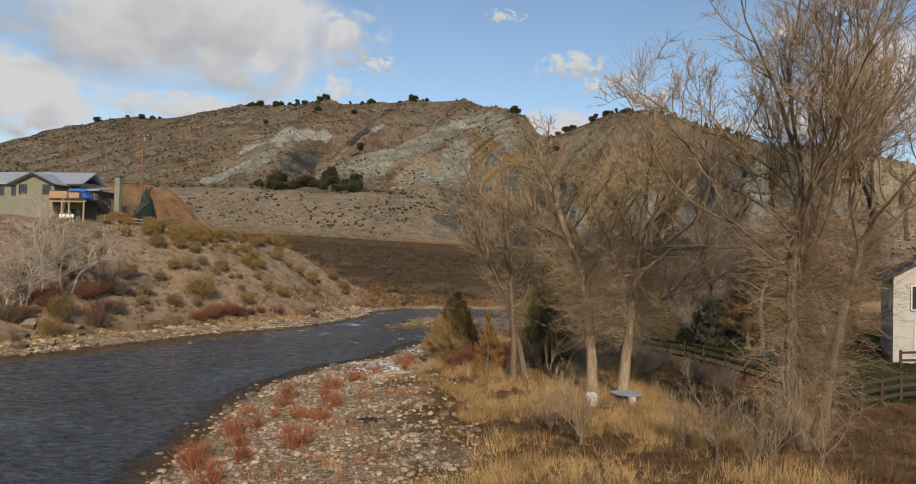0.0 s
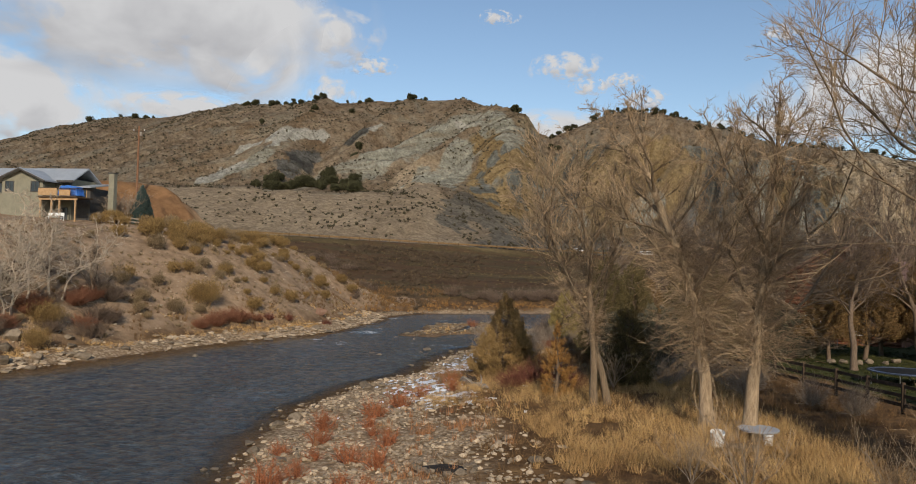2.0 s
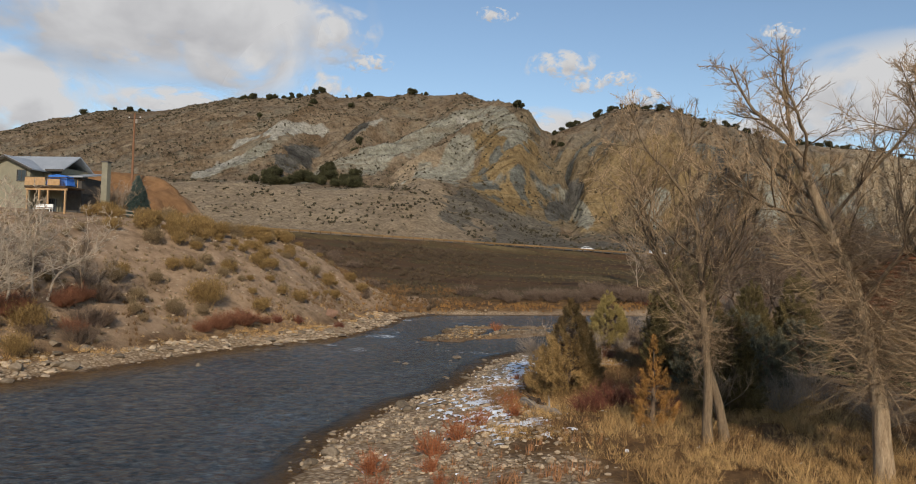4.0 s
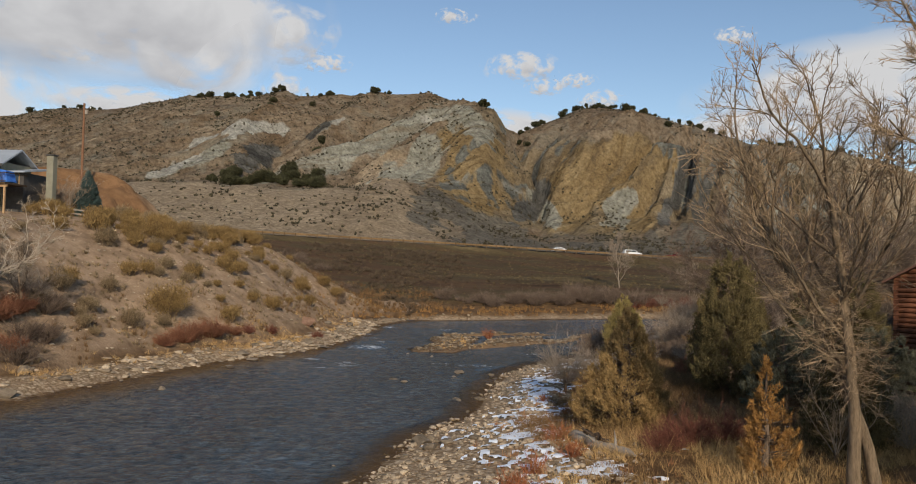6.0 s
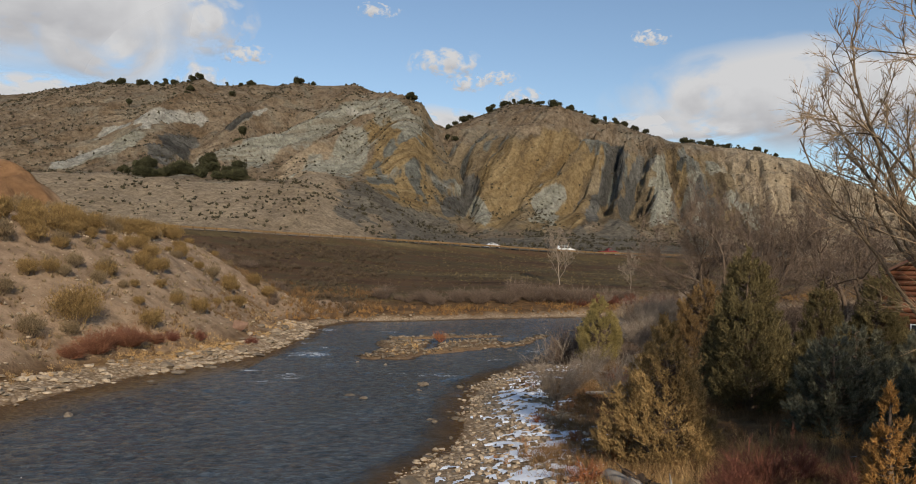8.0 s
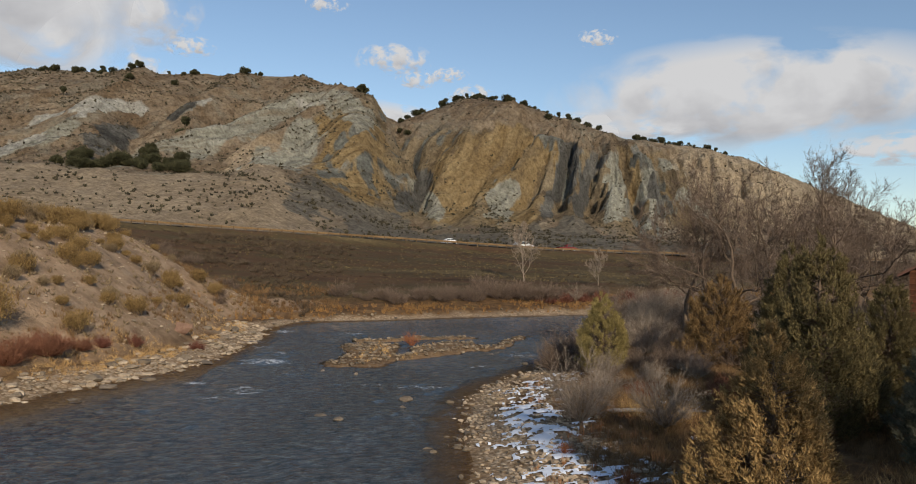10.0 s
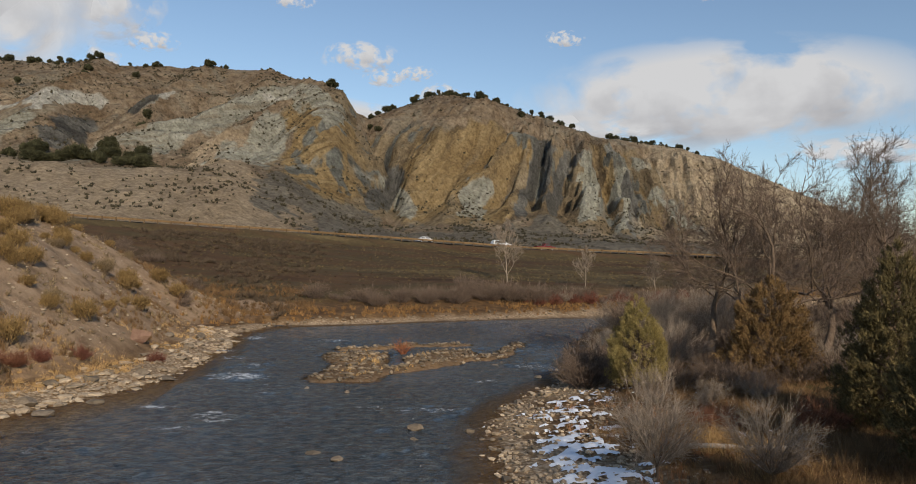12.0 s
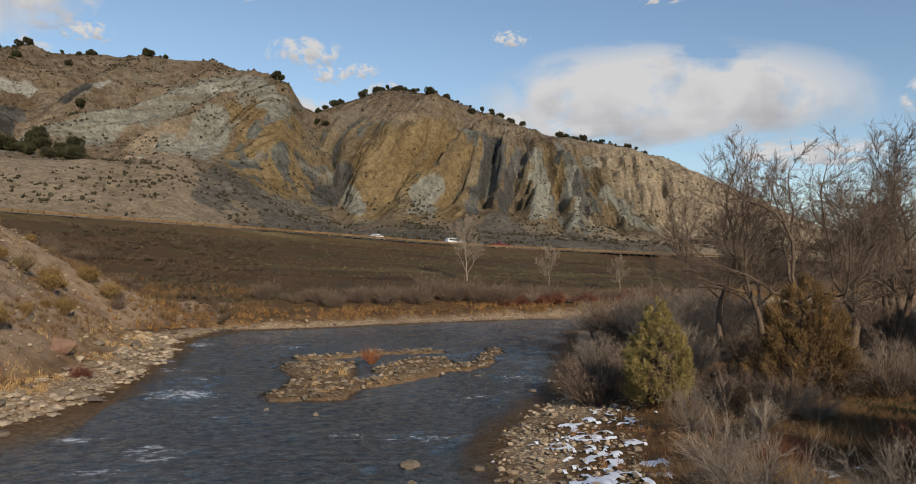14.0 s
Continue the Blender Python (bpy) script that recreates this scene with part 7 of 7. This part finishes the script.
def vehicle(name, x, lane, paint, kind, label):
    y = float(road_y(x)) + lane
    v = empty(name, Matrix.Translation((x, y, float(road_z(x)) + 0.13)) @ Matrix.Rotation(math.atan(0.30), 4, "Z"))
    shapes = {
        "sedan": ([(-2.3, 0.35), (2.25, 0.35), (2.3, 0.62), (1.3, 0.88), (-1.9, 0.94), (-2.3, 0.85)], [(-1.75, 0.90), (1.25, 0.86), (0.45, 1.40), (-0.95, 1.44)]),
        "suv": ([(-2.6, 0.45), (2.55, 0.45), (2.6, 0.85), (1.5, 1.10), (-2.55, 1.12), (-2.62, 0.8)], [(-2.5, 1.08), (1.45, 1.06), (0.75, 1.78), (-2.25, 1.82)]),
        "pickup": ([(-2.9, 0.50), (2.75, 0.50), (2.8, 0.95), (1.7, 1.12), (-2.88, 1.10), (-2.92, 0.8)], [(-0.7, 1.08), (1.5, 1.08), (0.75, 1.80), (-0.45, 1.84)]),
    }
    low, top = shapes[kind]
    half = 0.92
    body = prism(low, -half, half)
    bmesh.ops.bevel(body, geom=list(body.edges), offset=0.06, segments=2, affect="EDGES")
    part("body", body, paint, v)
    cab = prism(top, -half + 0.08, half - 0.08)
    for q in cab.verts:
        if q.co.z > 1.3:
            q.co.y *= 0.86
    bmesh.ops.bevel(cab, geom=list(cab.edges), offset=0.05, segments=2, affect="EDGES")
    part("cabin", cab, paint, v)
    u0, u1 = top[0][0] + 0.35, top[1][0] - 0.45
    z0, z1 = top[0][1] + 0.10, top[2][1] - 0.12
    mid = (u0 + u1) / 2
    for sy in (-1, 1):
        for a, b in ((u0, mid - 0.05), (mid + 0.05, u1)):
            bm = prism([(a, z0), (b, z0), (b - 0.18 if b == u1 else b, z1), (a + (0.18 if a == u0 else 0), z1)], sy * (half - 0.115), sy * (half - 0.075))
            part("side_window", bm, GLASS, v)
    part("windscreen", prism([(top[1][0] - 0.05, top[1][1] + 0.06), (top[1][0] + 0.01, top[1][1] + 0.06), (top[2][0] + 0.09, top[2][1] - 0.10), (top[2][0] + 0.03, top[2][1] - 0.10)], -0.66, 0.66), GLASS, v)
    r = 0.33 if kind == "sedan" else 0.39
    ux = low[1][0]
    for wx in (-ux * 0.60, ux * 0.62):
        for sy in (-1, 1):
            tyre = part("wheel", rod(bmesh.new(), (wx, sy * (half - 0.14), r - 0.06), (wx, sy * (half + 0.03), r - 0.06), r, r, 20), RUBBER, v, "black tyre")
            part("rim", rod(bmesh.new(), (wx, sy * (half + 0.02), r - 0.06), (wx, sy * (half + 0.045), r - 0.06), r * 0.6, r * 0.55, 14), CHROME, tyre)
    for sy in (-0.66, 0.66):
        part("headlight", boxed(ux - 0.08, sy - 0.16, 0.62, ux + 0.03, sy + 0.16, 0.76, 0.02), GLASS, v)
        part("tail_light", boxed(low[0][0] - 0.03, sy - 0.12, 0.72, low[0][0] + 0.06, sy + 0.12, 0.92, 0.02), CAR_RED, v)
    if kind == "pickup":
        part("bed_cover", boxed(-2.8, -0.84, 1.08, -0.75, 0.84, 1.16, 0.03), TRIM_DARK if paint is CAR_RED else CAR_WHITE, v)
    return tagged(v, label, "car", "vehicles on the highway")


vehicle("car", 1.0, 2.0, CAR_WHITE, "sedan", "white sedan on the highway")
vehicle("car", 20.5, -2.0, CAR_WHITE, "suv", "white sport utility car on the highway")
vehicle("pickup_truck", 34.0, 2.0, CAR_RED, "pickup", "dark red pickup truck on the highway")


# ---- buildings ----
def window(parent, x0, x1, z0, z1, y, trim, axis="y", deep=0.06, bars=1):
    """A window proud of a wall: a frame of four boards, panes and a glazing bar."""
    t = 0.07
    sgn = -1 if axis == "y" else -1

    def slab(a0, b0, a1, b1, d0, d1, bev=0.0):
        if axis == "y":
            return boxed(a0, y - d1, b0, a1, y - d0, b1, bev)
        return boxed(y - d1, a0, b0, y - d0, a1, b1, bev)

    fr = part("window_frame", slab(x0 - t, z1, x1 + t, z1 + t, -0.02, deep), trim, parent)
    part("sill", slab(x0 - t, z0 - t, x1 + t, z0, -0.02, deep + 0.05), trim, fr)
    part("jamb", slab(x0 - t, z0, x0, z1, -0.02, deep), trim, fr)
    part("jamb", slab(x1, z0, x1 + t, z1, -0.02, deep), trim, fr)
    for k in range(bars + 1):
        a, b = x0 + (x1 - x0) * k / (bars + 1), x0 + (x1 - x0) * (k + 1) / (bars + 1)
        part("pane", slab(a + 0.02, z0, b - 0.02, z1, -0.03, 0.02), GLASS, fr)
        if k:
            part("glazing_bar", slab(a - 0.025, z0, a + 0.025, z1, -0.02, deep - 0.01), trim, fr)


def gable_roof(parent, x0, x1, y0, y1, eave, ridge, axis, material, over=0.5, thick=0.16, name="roof"):
    """Two pitched slabs; axis is the way that the ridge runs."""
    lo, hi = (y0, y1) if axis == "x" else (x0, x1)
    mid = (lo + hi) / 2
    drop = (ridge - eave) / (mid - lo) * over
    e0, e1 = (x0 - over, x1 + over) if axis == "x" else (y0 - over, y1 + over)
    way = "x" if axis == "x" else "y"
    part(name, prism([(lo - over, eave - drop), (mid, ridge), (mid, ridge + thick), (lo - over, eave - drop + thick)], e0, e1, way), material, parent)
    part(name, prism([(hi + over, eave - drop), (mid + 0.004, ridge), (mid + 0.004, ridge + thick), (hi + over, eave - drop + thick)], e0, e1, way), material, parent)


def gable_wall(x0, x1, y0, y1, z0, eave, ridge):
    """A box of walls whose ends rise to a gable at y0 and y1."""
    mid = (x0 + x1) / 2
    return prism([(x0, z0), (x1, z0), (x1, eave), (mid, ridge - 0.02), (x0, eave)], y0, y1)


def bluff_house():
    h = empty("house", Matrix.Translation((-66.8, 84.5, 0.0)))
    part("wall", boxed(-8, 3.0, 9.6, 6.6, 7.6, 16.1), STUCCO, h, "grey-green stucco wall")
    gable_roof(h, -8, 6.6, 3.0, 7.6, 16.05, 17.45, "x", ROOF_METAL, 0.55)
    part("gable_wing", gable_wall(-0.9, 4.4, 0.9, 6.0, 9.6, 15.8, 16.95), STUCCO, h)
    gable_roof(h, -0.9, 4.4, 0.9, 6.0, 15.8, 16.95, "y", ROOF_METAL, 0.7, name="wing_roof")
    part("fascia", prism([(-1.62, 15.42), (1.75, 16.88), (5.12, 15.42), (5.12, 15.60), (1.75, 17.07), (-1.62, 15.60)], 0.16, 0.21), TRIM_DARK, h)
    part("fascia", boxed(5.0, 2.38, 15.62, 7.15, 2.44, 15.86), TRIM_DARK, h)
    part("side_wing", boxed(6.6, 3.6, 9.6, 8.6, 7.2, 15.1), TRIM_DARK, h, "dark brown timber wing")
    part("side_roof", prism([(3.0, 15.05), (7.4, 15.75), (7.4, 15.9), (3.0, 15.2)], 6.62, 9.1, "x"), ROOF_METAL, h)
    part("chimney", boxed(10.5, 4.2, 9.4, 11.2, 4.9, 16.9, 0.03), STUCCO, h)
    part("chimney_cap", boxed(10.42, 4.12, 16.9, 11.28, 4.98, 17.02, 0.02), TRIM_DARK, h)
    for x in (-0.4, 2.9):
        window(h, x, x + 1.0, 14.4, 15.5, 0.9, TRIM_DARK)
    for x in (-5.5, -3.2, 5.4):
        window(h, x, x + 1.1, 14.4, 15.5, 3.0, TRIM_DARK)
    window(h, 7.1, 8.1, 13.9, 14.9, 3.6, WOOD_TAN)
    for x in (4.9,):
        window(h, x, x + 1.2, 10.9, 12.6, 3.0, TRIM_DARK)
    part("deck_floor", boxed(4.6, -0.2, 13.6, 9.4, 3.0, 13.77, 0.01), WOOD_DARK, h)
    part("deck_beam", boxed(4.6, 0.0, 13.33, 9.4, 0.18, 13.6), WOOD_TAN, h)
    for x in (4.8, 6.2, 7.2, 9.2):
        part("deck_post", boxed(x - 0.08, 0.0, 9.2, x + 0.08, 0.16, 13.33), WOOD_TAN, h)
    part("railing", boxed(4.6, -0.18, 14.64, 9.4, -0.06, 14.72), WOOD_DARK, h)
    part("railing", boxed(4.6, -0.16, 13.85, 9.4, -0.08, 13.91), WOOD_DARK, h)
    part("railing", boxed(9.30, -0.05, 14.64, 9.4, 3.0, 14.72), WOOD_DARK, h)
    for k in range(18):
        x = 7.1 + 0.125 * k
        part("baluster", boxed(x, -0.14, 13.77, x + 0.03, -0.11, 14.64), WOOD_DARK, h)
    part("screen_panel", boxed(4.65, -0.22, 13.82, 7.0, -0.19, 14.66), WOOD_TAN, h, "tan reed screen on the deck railing")
    part("screen_panel", boxed(7.3, -0.22, 13.82, 8.7, -0.19, 14.5), WOOD_TAN, h)
    part("wall_lamp", boxed(5.2, 2.88, 15.0, 5.35, 3.0, 15.2, 0.02), PLASTIC_WHITE, h)
    for x in (-3.0, 0.5, 5.0):
        part("vent_pipe", rod(bmesh.new(), (x, 5.8, 16.9), (x, 5.8, 17.85), 0.06, 0.06, 8), TRIM_DARK, h)
    return tagged(h, "grey-green stucco house with grey metal roof and raised deck", "house")


bluff_house()


def tarp():
    bm = bmesh.new()
    bmesh.ops.create_cube(bm, size=1)
    bmesh.ops.subdivide_edges(bm, edges=bm.edges, cuts=5, use_grid_fill=True)
    for v in bm.verts:
        c = v.co.copy()
        k = 1 - 0.16 * max(0, c.z + 0.5) * (abs(c.x) * 2) ** 4
        v.co = Vector((c.x * 2.5 * k, c.y * 1.4 * k, c.z * 1.25 * (1 - 0.18 * (c.x * 2) ** 2)))
        v.co += 0.07 * Vector((noise.noise(c * 5), noise.noise(c * 5 + Vector((9, 0, 0))), noise.noise(c * 5 + Vector((0, 9, 0)))))
    t = empty("tarp", Matrix.Translation((-66.8 + 8.1, 85.3, 14.38)))
    ob = part("sheet", bm, TARP_BLUE, t)
    return tagged(t, "bright blue tarpaulin over furniture on the deck", "tarpaulin")


tarp()


def garden_bench(x, y, z):
    b = empty("garden_bench", Matrix.Translation((x, y, z)))
    part("seat", boxed(-1.0, -0.25, 0.42, 1.0, 0.25, 0.48, 0.01), WHITE_PAINT, b)
    part("backrest", boxed(-1.0, 0.22, 0.60, 1.0, 0.28, 0.95, 0.01), WHITE_PAINT, b)
    for sx in (-0.95, 0.9):
        for sy in (-0.22, 0.2):
            part("leg", boxed(sx, sy, -0.1, sx + 0.06, sy + 0.06, 0.95 if sy > 0 else 0.42), WHITE_PAINT, b)
    return tagged(b, "white painted garden bench under the deck", "bench")


garden_bench(-59.4, 83.6, gz(-59.4, 83.6))


def statue(x, y):
    st = Strands()
    z = np.linspace(0, 1.25, 10)
    r = np.array([0.24, 0.22, 0.20, 0.19, 0.18, 0.20, 0.17, 0.10, 0.13, 0.03])
    st.tube(np.stack([0 * z, 0 * z, z - 0.05], 1), r, 12)
    ob = new("garden_statue", st.mesh("garden_statue", WHITE_PAINT))
    ob.matrix_world = Matrix.Translation((x, y, gz(x, y)))
    return tagged(ob, "small white garden statue on the bench above the river", "statue")


statue(-54.9, 89.5)


def utility_pole(x, y, top):
    z = gz(x, y)
    p = empty("utility_pole", Matrix.Translation((x, y, z)))
    h = top - z
    part("pole", rod(bmesh.new(), (0, 0, -0.5), (0, 0, h), 0.17, 0.12, 12), plain("pole_wood", (0.14, 0.07, 0.04), (0.28, 0.15, 0.085), 3, 0.9, bump=0.4, stretch=(3, 3, 0.4)), p)
    arm = part("crossarm", boxed(-0.9, -0.05, h - 0.75, 0.9, 0.05, h - 0.63), WOOD_DARK, p)
    for k in (-0.8, 0, 0.8):
        part("insulator", rod(bmesh.new(), (k, 0, h - 0.63), (k, 0, h - 0.45), 0.06, 0.04, 8), PLASTIC_WHITE, arm)
    part("transformer", rod(bmesh.new(), (0.30, 0, h - 1.35), (0.30, 0, h - 0.80), 0.18, 0.18, 14), WOOD_GREY, p)
    return tagged(p, "brown wooden utility pole with a crossarm", "utility pole")


utility_pole(-62.8, 105.3, 25.7)
rail_fence([(-57.5, 89.0), (-52.0, 91.5), (-47.0, 93.5), (-44.5, 95.0)], 0.95, 2.6, (0.45, 0.85), WOOD_GREY, "weathered grey rail fence along the bench")


def white_house(x, y):
    z = gz(x, y)
    h = empty("house", Matrix.Translation((x, y, z)) @ Matrix.Rotation(radians(-17), 4, "Z"))
    part("wall", gable_wall(0, 9.6, 0, 11, -0.5, 5.3, 8.3), STUCCO_PALE, h, "pale stucco wall")
    gable_roof(h, 0, 9.6, 0, 11, 5.3, 8.3, "y", ROOF_DARK, 0.55)
    window(h, 1.0, 2.0, 3.3, 4.7, 0, WHITE_PAINT)
    window(h, 6.5, 7.9, 3.3, 4.7, 0, WHITE_PAINT)
    window(h, 1.2, 2.2, 0.6, 2.2, 0, WHITE_PAINT)
    for yy in (2.0, 6.0):
        window(h, yy, yy + 0.9, 3.3, 4.6, 0, WHITE_PAINT, "x")
    door = part("door", boxed(4.0, -0.07, 0.0, 5.0, 0.02, 2.1, 0.01), WOOD_DARK, h)
    part("door_handle", rod(bmesh.new(), (4.9, -0.14, 1.0), (4.9, -0.06, 1.0), 0.03, 0.03, 8), CHROME, door)
    part("chimney", boxed(5.6, 6.0, 6.8, 6.3, 6.7, 9.4, 0.02), STUCCO_PALE, h)
    return tagged(h, "pale stucco house with a dark shingle roof", "house")


white_house(22.0, 50.0)


def cabin(x, y):
    z = gz(x, y)
    h = empty("log_cabin", Matrix.Translation((x, y, z)) @ Matrix.Rotation(radians(-38), 4, "Z"))
    wall = part("wall", gable_wall(0.05, 8.35, 0.05, 8.0, -0.4, 5.3, 7.8), WOOD_RED, h)
    for k in range(16):
        z0 = 0.34 * k - 0.1
        part("plank", rod(bmesh.new(), (-0.12, 0.02, z0 + 0.16), (8.52, 0.02, z0 + 0.16), 0.16, 0.16, 8), WOOD_RED, wall)
        part("plank", rod(bmesh.new(), (0.02, -0.12, z0 + 0.02), (0.02, 8.1, z0 + 0.02), 0.16, 0.16, 8), WOOD_RED, wall)
    for k in range(6):
        z0 = 5.42 + 0.34 * k
        w = (7.8 - z0) / 2.5 * 4.15
        part("plank", rod(bmesh.new(), (4.2 - w, 0.02, z0), (4.2 + w, 0.02, z0), 0.15, 0.15, 8), WOOD_RED, wall)
    gable_roof(h, 0, 8.4, 0, 8.0, 5.3, 7.8, "y", plain("roof_rust", (0.10, 0.045, 0.028), (0.19, 0.085, 0.05), 2, 0.6, bump=0.2), 0.7)
    window(h, 1.6, 2.7, 0.9, 2.2, -0.14, WHITE_PAINT)
    window(h, 5.4, 6.5, 0.9, 2.2, -0.14, WHITE_PAINT)
    return tagged(h, "red-brown log cabin with a rust-red roof", "cabin")


cabin(16.4, 71.5)
# garden trees on the lawn
jt = put(conifer("juniper", 37, 6.9, 3.6, JUNIPER_BROWN, 420, cone=0.6, bare=0.16, trunk_r=0.15, size=0.07), 14.9, 56.8)
tagged(jt, "tall brown-green juniper with a bare pale trunk on the lawn", "tree", JUN)
again(jt, 17.6, 57.8, 2.2, 1.12)
again(jt, 19.4, 60.5, 3.9, 1.1)
again(jt, 21.0, 58.5, 5.0, 1.0)
again(o1, 12.8, 58.0, 1.0, 1.0)
again(o1, 13.8, 40.2, 2.0, 0.35)
